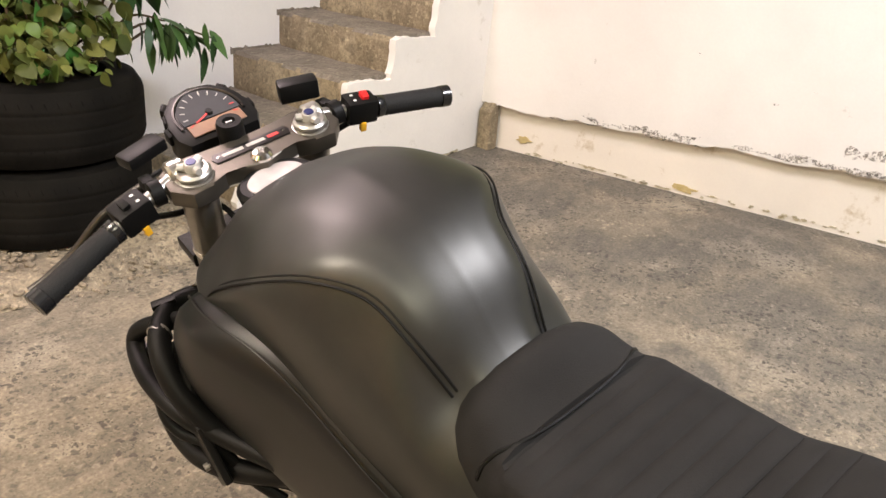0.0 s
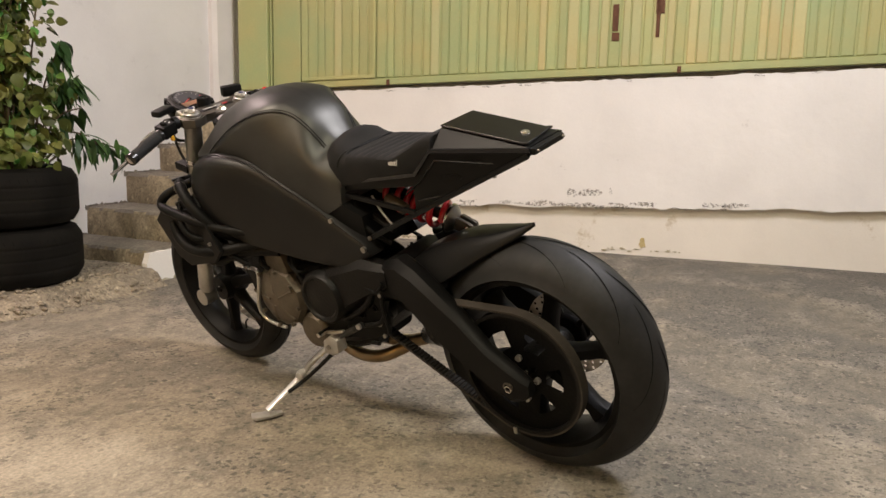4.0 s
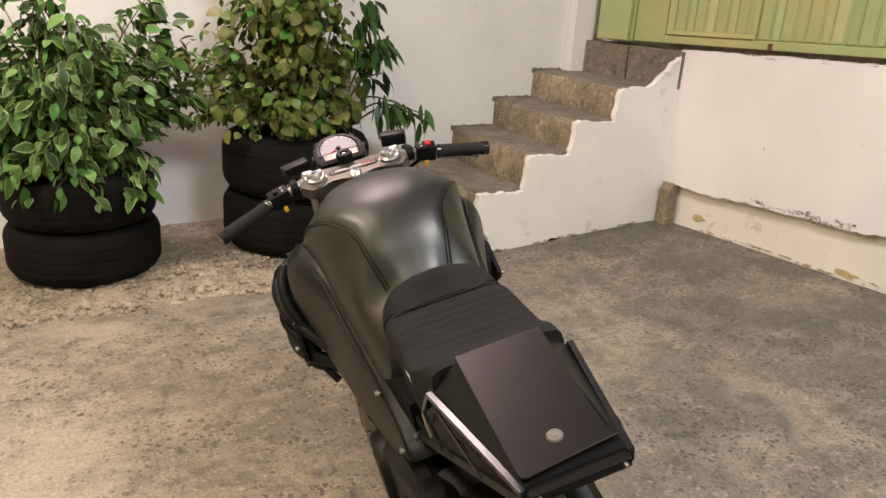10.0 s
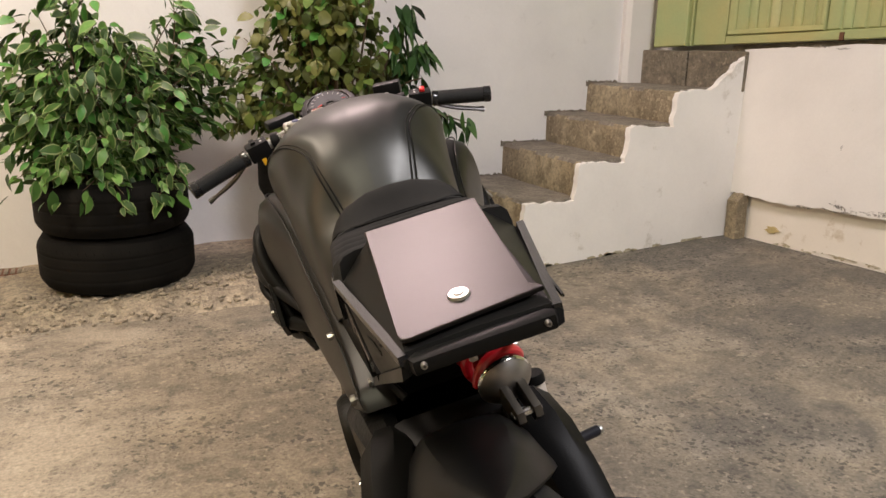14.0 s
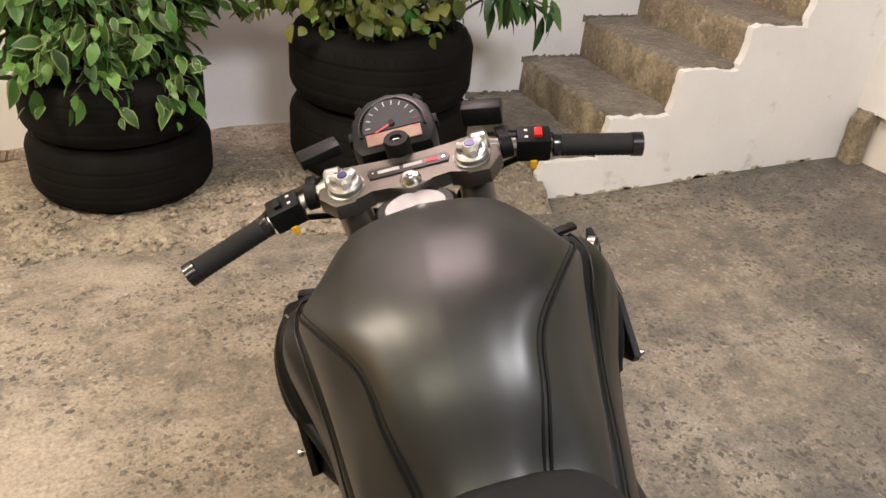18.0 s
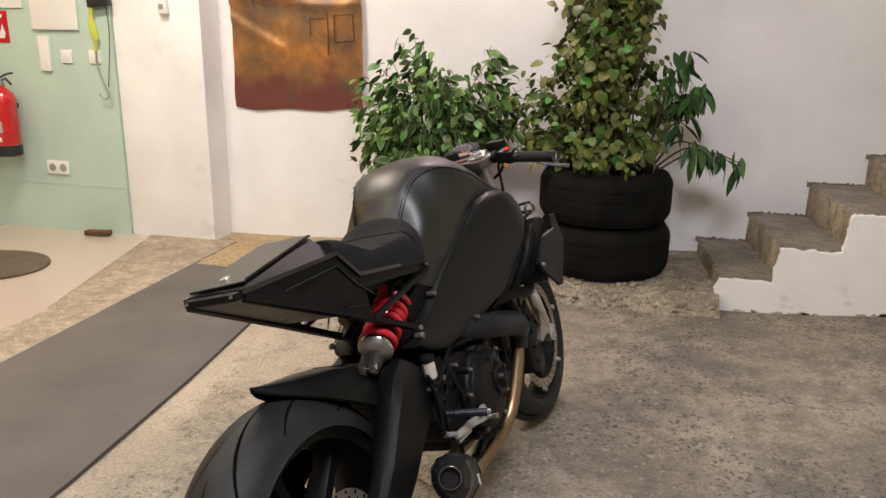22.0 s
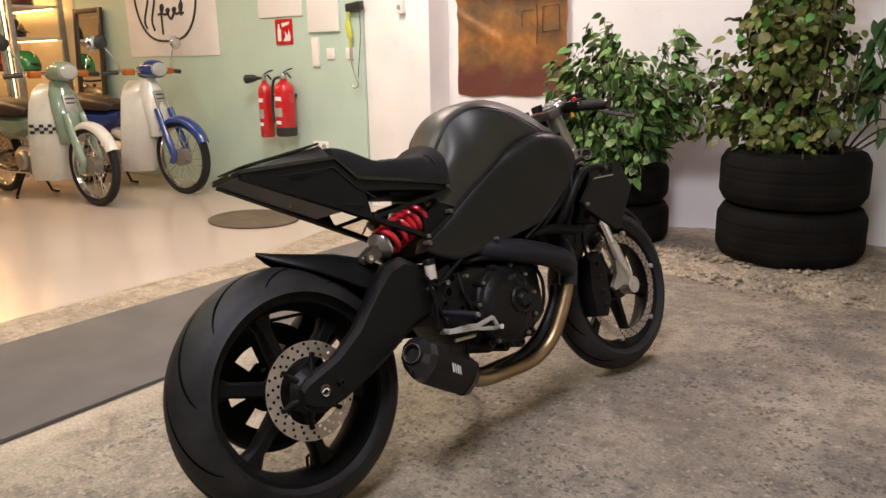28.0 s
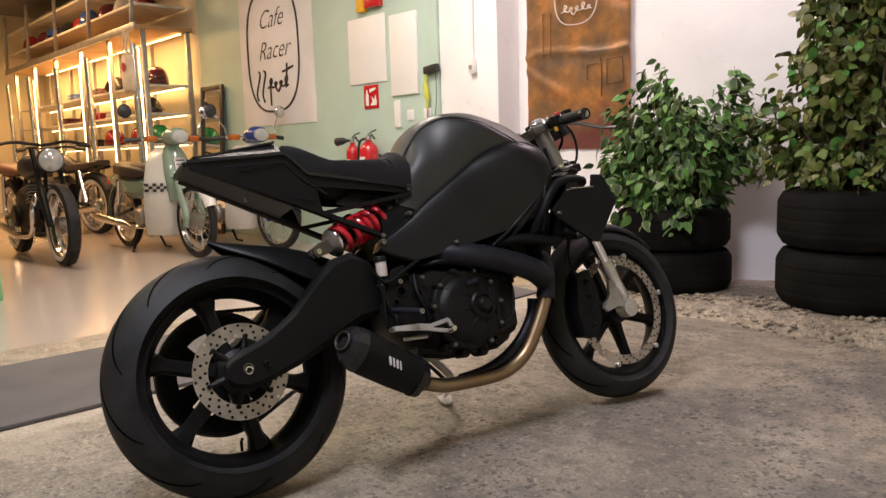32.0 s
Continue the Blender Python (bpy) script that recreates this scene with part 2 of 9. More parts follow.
    link(fine, dust.inputs["Value"])
    tone = n.new("ShaderNodeVectorMath")
    tone.operation = "SCALE"
    link(col, tone.inputs[0]), link(dust.outputs["Result"], tone.inputs["Scale"])
    link(tone.outputs["Vector"], b.inputs["Base Color"])
    rr = n.new("ShaderNodeMapRange")
    rr.inputs["To Min"].default_value, rr.inputs["To Max"].default_value = rough - 0.2, rough + 0.1
    link(raw, rr.inputs["Value"]), link(rr.outputs["Result"], b.inputs["Roughness"])
    hills = n.new("ShaderNodeBump")
    hills.inputs["Strength"].default_value, hills.inputs["Distance"].default_value = bump, 0.006
    link(fraw, hills.inputs["Height"]), link(hills.outputs["Normal"], b.inputs["Normal"])
    return m


def plaster(name, colour, dirt, low=0.12, high=0.6, dirt_amount=0.8, rough=0.75, bump=0.35):
    """Whitewashed plaster, stained towards its foot where splashes and damp have eaten the paint."""
    m = material(name, colour, rough, 0, spots=[c * 0.9 for c in colour], scale=2.2, bump=bump, bump_scale=14, fine=0.03)
    n, link = m.node_tree.nodes, m.node_tree.links.new
    b = n["Principled BSDF"]
    base = b.inputs["Base Color"].links[0].from_socket
    where = n.new("ShaderNodeTexCoord")
    scuffs, r = n.new("ShaderNodeTexNoise"), n.new("ShaderNodeMapRange")
    scuffs.inputs["Scale"].default_value, scuffs.inputs["Detail"].default_value, scuffs.inputs["Roughness"].default_value = 4.5, 9, 0.7
    link(where.outputs["Object"], scuffs.inputs["Vector"])
    r.inputs["From Min"].default_value, r.inputs["From Max"].default_value = high, high + 0.09
    r.inputs["To Max"].default_value = dirt_amount
    link(scuffs.outputs["Fac"], r.inputs["Value"])
    x = n.new("ShaderNodeMix")
    x.data_type = "RGBA"
    x.inputs["B"].default_value = (*dirt, 1)
    link(base, x.inputs["A"]), link(r.outputs["Result"], x.inputs["Factor"]), link(x.outputs["Result"], b.inputs["Base Color"])
    return m


FLOOR = rough_concrete("worn_concrete", (0.33, 0.28, 0.205), (0.20, 0.176, 0.138), (0.062, 0.056, 0.046), (0.50, 0.44, 0.35), 40, 0.80, 1.0, bump=0.8, patch=True)
KERB = rough_concrete("crumbled_concrete", (0.42, 0.35, 0.25), (0.24, 0.20, 0.15), (0.09, 0.075, 0.06), (0.62, 0.54, 0.42), 46, 0.75, 2.0, ochre=True)
STEP = rough_concrete("stair_concrete", (0.275, 0.24, 0.192), (0.195, 0.168, 0.132), (0.12, 0.1, 0.08), (0.40, 0.35, 0.28), 70, 0.28, 2.6, bump=0.22)
RISER = rough_concrete("stained_riser", (0.40, 0.33, 0.215), (0.25, 0.20, 0.13), (0.14, 0.11, 0.07), (0.5, 0.43, 0.3), 60, 0.12, 2.6, bump=0.25)
STONE = rough_concrete("grey_sill_stone", (0.27, 0.225, 0.165), (0.17, 0.145, 0.105), (0.08, 0.07, 0.06), (0.5, 0.46, 0.38), 40, 0.4, 5.0)
WALL = plaster("white_plaster", (0.88, 0.865, 0.85), (0.58, 0.56, 0.54), high=0.61, dirt_amount=0.35, bump=0.6)
WALL_ROUGH = plaster("thick_white_plaster", (0.80, 0.775, 0.735), (0.36, 0.33, 0.29), high=0.665, dirt_amount=0.75, bump=0.7)
LIMEWASH = plaster("thick_limewash", (0.86, 0.835, 0.795), (0.50, 0.46, 0.38), high=0.60, dirt_amount=0.7, bump=1.0)
PLINTH = plaster("flaking_plinth_paint", (0.77, 0.72, 0.63), (0.45, 0.36, 0.22), high=0.60, dirt_amount=0.75, bump=0.7)
GREEN_WALL = plaster("mint_green_paint", (0.48, 0.62, 0.53), (0.36, 0.52, 0.42), high=0.7, dirt_amount=0.3, rough=0.5, bump=0.1)
CREAM_WALL = plaster("cream_paint", (0.78, 0.70, 0.52), (0.6, 0.5, 0.36), high=0.7, dirt_amount=0.3, rough=0.55, bump=0.1)
# the ceiling shows only in reflections; dark grey keeps its bounced fill low
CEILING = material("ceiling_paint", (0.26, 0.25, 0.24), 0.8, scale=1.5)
DOOR_PAINT = material("old_green_paint", (0.335, 0.395, 0.178), 0.5, 0, spots=(0.43, 0.40, 0.165), scale=3.0, bump=0.25, bump_scale=40, fine=0.08, random_tint=0.08)
RUST = material("rusty_iron", (0.14, 0.06, 0.03), 0.8, 0.2, scale=30, bump=0.5)
SHOP_FLOOR = material("glossy_floor_paint", (0.48, 0.405, 0.345), 0.16, 0, spots=(0.43, 0.365, 0.305), scale=1.2, fine=0.04, rough_var=0.09)
THRESHOLD = rough_concrete("threshold_screed", (0.42, 0.35, 0.25), (0.28, 0.23, 0.17), (0.2, 0.16, 0.12), (0.55, 0.47, 0.36), 60, 0.2, 1.8, 0.7, 0.2)
MAT_GREY = material("grey_rubber_mat", (0.118, 0.107, 0.099), 0.85, 0, scale=3, bump=0.5, bump_scale=300, fine=0.25, fine_scale=260)


# ---- mesh helpers ----
def spline(points, steps=8, closed=False):
    """A smooth line through the points."""
    p = [Vector(q) for q in points]
    out, count = [], len(p)
    for i in range(count if closed else count - 1):
        a, b, c, d = (p[(i + k) % count] if closed else p[min(max(i + k, 0), count - 1)] for k in (-1, 0, 1, 2))
        for s in range(steps):
            t = s / steps
            out.append(0.5 * (2 * b + (c - a) * t + (2 * a - 5 * b + 4 * c - d) * t * t + (3 * b - a - 3 * c + d) * t ** 3))
    return out if closed else out + [p[-1]]


def loft(bm, rings, closed=True, caps=True):
    """Skin over rings with the same number of points."""
    rows = [[bm.verts.new(v) for v in ring] for ring in rings]
    for a, b in zip(rows, rows[1:]):
        for i in range(len(a) if closed else len(a) - 1):
            j = (i + 1) % len(a)
            bm.faces.new((a[i], a[j], b[j], b[i]))
    if caps and closed:
        bm.faces.new(rows[0][::-1]), bm.faces.new(rows[-1])
    return rows


def tube(bm, points, r, seg=10, caps=True, flat=1.0):
    """A round bar along a line; r may be a list."""
    pts = [Vector(p) for p in points]
    rr = r if isinstance(r, (list, tuple)) else [r] * len(pts)
    rings, side = [], None
    for i, p in enumerate(pts):
        d = (pts[min(i + 1, len(pts) - 1)] - pts[max(i - 1, 0)]).normalized()
        if side is None:
            side = d.orthogonal().normalized()
        side = (side - d * side.dot(d)).normalized()
        up = d.cross(side)
        rings.append([p + rr[i] * (math.cos(k * math.tau / seg) * side + flat * math.sin(k * math.tau / seg) * up) for k in range(seg)])
    loft(bm, rings, True, caps)
    return bm


def lathe(bm, profile, m=None, seg=32, closed=False):
    """Turn (radius, height) pairs round the local z axis."""
    m = m or Matrix()
    rings = [[m @ Vector((r * math.cos(k * math.tau / seg), r * math.sin(k * math.tau / seg), h)) for k in range(seg)] for r, h in profile]
    if closed:
        rings.append(rings[0])
    rows = loft(bm, rings, True, not closed)
    if closed:
        bmesh.ops.remove_doubles(bm, verts=rows[0] + rows[-1], dist=1e-6)
    return bm


def box(bm, size, place, turn=None, bevel=0.0, seg=2):
    m = Matrix.Translation(place) @ (turn or Matrix()) @ Matrix.Diagonal((*size, 1))
    made = bmesh.ops.create_cube(bm, size=1, matrix=m)["verts"]
    if bevel:
        edges = list({e for v in made for e in v.link_edges})
        bmesh.ops.bevel(bm, geom=edges, offset=bevel, segments=seg, affect="EDGES", profile=0.6)
    return bm


def prism(bm, outline, lo, hi, m=None, bevel=0.0, seg=2):
    """A plate with this outline (x, y) between two heights, laid by m."""
    m = m or Matrix()
    a = [bm.verts.new(m @ Vector((x, y, lo))) for x, y in outline]
    b = [bm.verts.new(m @ Vector((x, y, hi))) for x, y in outline]
    faces = [bm.faces.new(a[::-1]), bm.faces.new(b)]
    for i in range(len(a)):
        j = (i + 1) % len(a)
        faces.append(bm.faces.new((a[i], a[j], b[j], b[i])))
    if bevel:
        bmesh.ops.bevel(bm, geom=list({e for f in faces[:2] for e in f.edges}), offset=bevel, segments=seg, affect="EDGES", profile=0.6)
    return bm


SIDE = Matrix(((0, 0, 1, 0), (1, 0, 0, 0), (0, 1, 0, 0), (0, 0, 0, 1)))   # (a, b, c) -> x = c, y = a, z = b


def finish(name, bm, mat, smooth=35):
    bmesh.ops.recalc_face_normals(bm, faces=bm.faces)
    data = bpy.data.meshes.new(name)
    bm.to_mesh(data)
    bm.free()
    for f in data.polygons:
        f.use_smooth = True
    data.set_sharp_from_angle(angle=radians(smooth))
    for one in mat if isinstance(mat, list) else [mat]:
        data.materials.append(one)
    return data


def part(name, bm, mat, parent, label="", smooth=35):
    ob = new(name, finish(name, bm, mat, smooth))
    ob.parent = parent
    if label:
        ob["label"] = label
    return ob


def thing(name, label, category, m=None, group="", kind=""):
    ob = new(name)
    ob.empty_display_size = 0.1
    ob.matrix_world = m or Matrix()
    return tagged(ob, label, category, group, kind)


def solid(name, bm, mat, label="", category="", kind="", group="", smooth=35, m=None):
    ob = new(name, finish(name, bm, mat, smooth))
    if m:
        ob.matrix_world = m
    return tagged(ob, label, category, group, kind)


B = bmesh.new

# ---- the setting ----
def smooth_step(a, b, x):
    t = min(max((x - a) / (b - a), 0), 1)
    return t * t * (3 - 2 * t)


def ground_height(x, y):
    return 0.092 * smooth_step(1.1, 2.9, x) + 0.004 * (noise.noise((x * 1.3, y * 1.3, 0)))


def wall_x(y):
    """The door wall's face, which runs askew."""
    return 2.62 + (3.2 - y) * 0.160


def sheet(bm, xs, ys, height):
    rows = [[bm.verts.new((x, y, height(x, y))) for x in xs] for y in ys]
    for a, b in zip(rows, rows[1:]):
        for i in range(len(a) - 1):
            bm.faces.new((a[i], a[i + 1], b[i + 1], b[i]))


bm = B()
sheet(bm, np.linspace(-2.4, 4.4, 69), np.linspace(-5.2, 3.6, 89), ground_height)
floor = solid("floor", bm, FLOOR, "worn grey-brown concrete garage floor with exposed aggregate", "floor", "structure")

bm = B()
box(bm, (11.45, 10.2, 0.05), (-7.725, -1.6, -0.018))
solid("shop_floor", bm, SHOP_FLOOR, "glossy cream-painted showroom floor", "floor", "structure")
bm = B()
prism(bm, [(-2.50, 3.2), (-1.87, 3.2), (-1.87, -5.2), (-2.24, -5.2), (-2.16, 0.9), (-2.13, 1.7)], -0.02, 0.012, None, 0.004)
solid("threshold", bm, THRESHOLD, "worn screed strip between garage and showroom floor", "threshold", "structure")

# raised strip along the planted wall, with a broken front edge
bm = B()
xs = np.linspace(-2.0, 1.12, 120)


def strip_edge(x):
    return 2.65 + 0.07 * noise.noise((x * 3.0, 1.7, 0)) + 0.03 * noise.noise((x * 11.0, 4.0, 0))


def strip_top(x):
    return 0.004 + 0.086 * smooth_step(-1.9, 0.6, x)


rings = []
for x in xs:
    e, top = strip_edge(x), strip_top(x)
    rows = [(e - 0.10, -0.03), (e - 0.07, 0.002), (e - 0.03, top * 0.35), (e, top * 0.75), (e + 0.05, top * 0.92), (e + 0.14, top), (2.95, top), (3.2, top), (3.5, top + 0.004)]
    rings.append([(x, y, z + 0.012 * noise.noise((x * 9, y * 9, 2)) * (0.02 < z)) for y, z in rows])
loft(bm, rings, closed=False)
solid("pavement", bm, KERB, "crumbling raised concrete strip along the wall foot", "kerb", "structure")
bm = B()
for i in range(900):
    x = random.uniform(-1.15, 1.1)
    y = strip_edge(x) + (random.gauss(-0.01, 0.05) if i % 3 == 0 else random.uniform(-0.02, 0.30))
    s = random.uniform(0.006, 0.021)
    made = bmesh.ops.create_icosphere(bm, subdivisions=1, radius=s, matrix=pose(x, y, strip_top(x) * min(max((y - strip_edge(x) + 0.08) / 0.15, 0), 1) + s * 0.2, 0, 0, random.uniform(0, 360)) @ Matrix.Diagonal((1, random.uniform(0.6, 1), random.uniform(0.4, 0.7), 1)))
solid("kerb_rubble", bm, KERB, "loose pebbles and broken concrete along the kerb", "rubble", "stuff", smooth=20)

# planted wall, pillar, mint-green shop wall
def slab(name, x0, x1, y0, y1, z0, z1, mat, label, category="wall", bevel=0.0):
    bm = B()
    box(bm, (x1 - x0, y1 - y0, z1 - z0), ((x0 + x1) / 2, (y0 + y1) / 2, (z0 + z1) / 2), None, bevel)
    return solid(name, bm, mat, label, category, "structure")




def wall_y(x):
    """The planted wall's face, a little askew."""
    return 3.43 + 0.021 * (x + 1.5)


bm = B()
prism(bm, [(-2.03, wall_y(-2.03)), (3.2, wall_y(3.2)), (3.2, 3.75), (-2.03, 3.75)], -0.05, 3.4)
solid("wall_north", bm, WALL, "white plastered wall behind the planters", "wall", "structure")
slab("pillar", -2.64, -2.02, 3.19, 3.64, -0.05, 3.4, WALL, "white painted wall pillar", "pillar", 0.012)
slab("wall_green", -6.8, -2.642, 3.17, 3.6, -0.05, 3.4, GREEN_WALL, "mint-green painted showroom wall")
slab("wall_shop_north", -13.2, -6.802, 3.172, 3.6, -0.05, 3.4, CREAM_WALL, "cream showroom wall behind the shelves")
slab("wall_shop_west", -13.4, -13.202, -6.6, 3.6, -0.05, 3.4, CREAM_WALL, "cream end wall of the showroom")
slab("wall_south", -13.2, 4.4, -5.4, -5.2, -0.05, 3.4, WALL, "white wall closing the garage")
slab("ceiling", -13.4, 4.6, -5.4, 3.75, 3.4, 3.55, CEILING, "plain dark grey ceiling", "ceiling")

# corner jamb beside the green gate
bm = B()
prism(bm, [(2.45, 3.52), (2.445, 3.475), (2.47, 3.445), (2.61, 3.425), (2.65, 3.45), (2.65, 3.52)], 0.885, 3.4, None)
solid("corner_jamb", bm, WALL_ROUGH, "uneven whitewashed jamb in the wall corner", "wall", "structure")

# the door wall in three bands: plinth, thick plaster, gate
ALONG = [3.42, 3.0, 2.72, 2.5, 2.2, 1.9, 1.6, 1.3, 1.0, 0.7, 0.4, 0.1, -0.2, -0.5, -0.8, -1.2, -1.8, -2.6, -3.6, -5.3]


def ledge_z(y):
    return 0.325 + 0.045 * (2.7 - y) * 0.8


def sill_z(y):
    return 1.105 + 0.044 * (3.2 - y)


def band(name, lo, hi, off_lo, off_hi, mat, label, ys, ragged=0.0, thick=0.3, steps=4):
    bm = B()
    line = np.concatenate([np.linspace(a, b, 10, endpoint=False) for a, b in zip(ys, ys[1:])] + [[ys[-1]]])
    rings = []
    for y in line:
        z0, z1 = lo(y), hi(y)
        ring = []
        for k in range(steps + 1):
            f = k / steps
            off = off_lo + (off_hi - off_lo) * f
            wob = ragged * noise.noise((y * 2.2, z0 + f * (z1 - z0) * 3, 7)) * 0.35
            z = z0 + (z1 - z0) * f
            if k == 0:
                z += ragged * (0.7 * noise.noise((y * 4, 3, 1)) + 0.5 * noise.noise((y * 17, 5, 1)))
            if k == steps:
                z += ragged * (0.3 * noise.noise((y * 5, 9, 1)) + 0.3 * noise.noise((y * 21, 2, 1)))
            ring.append((wall_x(y) - off + wob, y, z))
        ring += [(wall_x(y) + thick, y, z1), (wall_x(y) + thick, y, z0)]
        rings.append(ring)
    loft(bm, rings)
    return solid(name, bm, mat, label, "wall", "structure", smooth=50)


inner = [y for y in ALONG if y <= 2.72]
band("wall_east_plinth", lambda y: -0.05, lambda y: ledge_z(y) + 0.05, -0.035, -0.045, PLINTH, "flaking cream plinth under the plaster ledge", [2.72] + inner[1:], 0.012)
band("wall_east", ledge_z, lambda y: sill_z(y) - 0.012, 0.012, 0.0, WALL_ROUGH, "thick white plaster wall with a ragged lower edge", inner, 0.028)

# stairs along the planted wall
EDGE = [1.115, 1.395, 1.70, 1.99, 2.275, 2.66]
TOP = [0.178, 0.352, 0.546, 0.722, 0.897]
stairs = thing("stairs", "five worn concrete steps rising to the green gate", "stairs", kind="structure")
for i, top in enumerate(TOP):
    low = (TOP[i - 1] if i else 0.0)
    x0, x1 = EDGE[i], (EDGE[i + 1] + 0.02 if i < 4 else 2.68)
    bm = B()
    pts = []
    for f in np.linspace(0, 1, 25):
        y = 2.728 + f * (wall_y(x0) + 0.004 - 2.728)
        w = 0.016 * noise.noise((i * 3.1, y * 7, 0)) + 0.012 * noise.noise((i * 5.3, y * 23, 4))
        skew = -0.05 * f
        pts.append([(x0 + skew + w + 0.012, y, low - 0.05), (x0 + skew + w, y, low + 0.02), (x0 + skew + w * 0.5 + 0.004, y, top - 0.02), (x0 + skew + w + 0.016, y, top - 0.004 + 0.4 * w), (x0 + skew + 0.05, y, top), (x1, y, top + 0.003), (x1, y, low - 0.05)])
    loft(bm, pts)
    for f in bm.faces:
        f.material_index = 1 if abs(f.calc_center_median().x - x0) < 0.06 and f.calc_center_median().z < top - 0.012 else 0
    ob = part("step", bm, [STEP, RISER], stairs)

# white side of the stairs, following the steps
bm = B()
outline = [(1.098, -0.02)]
for i, top in enumerate(TOP):
    x0, x1 = EDGE[i] - 0.012, EDGE[min(i + 1, 5)] - 0.012
    outline += [(x0 - 0.005, top - 0.07), (x0 + 0.012, top - 0.016)] if i == 0 else [(x0 - 0.008, top - 0.09), (x0 + 0.006, top - 0.012), (x0 + 0.05, top - 0.002)]
    for f in np.linspace(0.3, 0.95, 5):
        outline.append((x0 + f * (x1 - x0), top - 0.002 + 0.020 * noise.noise((x0 + f * 1.3, i * 5.0, 3)) - 0.012 * f * (i < 4)))
outline = outline[:-3] + [(2.46, 0.898), (2.51, 0.925), (2.545, 0.955), (2.60, 0.985), (2.625, 1.03), (2.665, 1.06), (2.69, 1.095), (2.72, 1.10), (2.72, -0.02)]
ragged = []
for (x0, z0), (x1, z1) in zip(outline, outline[1:]):
    n = max(int(math.hypot(x1 - x0, z1 - z0) / 0.018), 1)
    for k in range(n):
        x, z = x0 + (x1 - x0) * k / n, z0 + (z1 - z0) * k / n
        g = 0.014 if z > 0.02 else 0.0
        ragged.append((x + g * (0.7 * noise.noise((x * 55, z * 55, 1)) + 0.8 * noise.noise((x * 19, z * 19, 5))), z + g * (0.7 * noise.noise((x * 61, z * 61, 8)) + 0.8 * noise.noise((x * 17, z * 17, 2)))))
ragged.append(outline[-1])
prism(bm, ragged, -2.735, -2.695, Matrix(((1, 0, 0, 0), (0, 0, -1, 0), (0, 1, 0, 0), (0, 0, 0, 1))))
solid("stair_side_wall", bm, LIMEWASH, "whitewashed side of the concrete stairs", "wall", "structure")

# stone sill under the gate
bm = B()
for y0, y1, dz in ((3.47, 3.10, 0.0), (3.095, 2.70, 0.004)):
    box(bm, (0.16, y0 - y1, 0.215), (wall_x((y0 + y1) / 2) + 0.06, (y0 + y1) / 2, 0.99 + dz), pose(0, 0, 0, 0, 0, 9.1), 0.006, 1)
solid("gate_sill", bm, STONE, "grey stone sill below the green gate", "sill", "structure")

# rough cement left bare where plinth meets stair wall
bm = B()
prism(bm, [(2.665, -0.02), (2.66, 0.30), (2.70, 0.345), (2.735, 0.33), (2.745, -0.02)], -2.685, -2.60, Matrix(((1, 0, 0, 0), (0, 0, -1, 0), (0, 1, 0, 0), (0, 0, 0, 1))), 0.012)
solid("bare_corner", bm, RISER, "bare yellowed cement in the wall corner", "wall", "structure")

# mat
bm = B()
prism(bm, [(-1.865, 2.665), (-1.155, 2.605), (-1.035, 1.24), (-0.995, 0.5), (-0.985, -0.4), (-0.985, -5.0), (-1.86, -5.0), (-1.862, 0.0)], 0.004, 0.016, None, 0.003)
solid("floor_mat", bm, MAT_GREY, "long dark grey rubber runner mat on the floor", "mat")


# crumbled cement where the steps meet the white wall
for i, top in enumerate(TOP):
    x0, x1 = EDGE[i] - 0.06, EDGE[i + 1] - 0.04 if i < 4 else 2.44
    line = [(x0 + (x1 - x0) * k / 24, top - 0.02) for k in range(25)]
    line += [(x0 + (x1 - x0) * (24 - k) / 24, top + 0.010 + 0.014 * noise.noise((i * 7 + k * 0.9, 3, 1)) + 0.008 * noise.noise((i * 5 + k * 2.7, 9, 1))) for k in range(25)]
    bm = B()
    prism(bm, line, -wall_y(x1) - 0.002, -wall_y(x0) + 0.006, Matrix(((1, 0, 0, 0), (0, 0, -1, 0), (0, 1, 0, 0), (0, 0, 0, 1))))
    solid("cement_seam", bm, STEP, "crumbled cement seam between steps and wall", "trim", "structure")

# ---- the motorcycle: x to its right, y ahead, z up, rear axle over y = 0 ----
RIGHT, AHEAD = Vector((0.9394, -0.1863, 0.2879)), Vector((0.1979, 0.9802, -0.0114))
BIKE = Matrix.Translation((0.0993, -0.0321, 0.0155)) @ Matrix((RIGHT, AHEAD, RIGHT.cross(AHEAD))).transposed().to_4x4()
AXLE_X = pose(0, 0, 0, 0, 90, 0)      # turns a lathe's axis into the bike's x

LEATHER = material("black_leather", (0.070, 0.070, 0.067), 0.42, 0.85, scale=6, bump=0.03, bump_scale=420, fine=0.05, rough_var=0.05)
SATIN = material("satin_black_paint", (0.0065, 0.0064, 0.0064), 0.40, 0, scale=5, bump=0.05, bump_scale=300, fine=0.06, spec=0.16)
MATT = material("matt_black_powder_coat", (0.0048, 0.0047, 0.0046), 0.5, 0, scale=9, bump=0.1, bump_scale=350, fine=0.1, spec=0.15)
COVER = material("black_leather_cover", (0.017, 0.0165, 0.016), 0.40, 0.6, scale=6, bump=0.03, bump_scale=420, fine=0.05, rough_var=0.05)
SUEDE = material("black_suede", (0.0115, 0.011, 0.0108), 0.9, 0, scale=12, bump=0.2, bump_scale=600, fine=0.15, fine_scale=300, spec=0.25)
CARBON_TRIM = material("gloss_black", (0.012, 0.012, 0.013), 0.22, 0, scale=8)
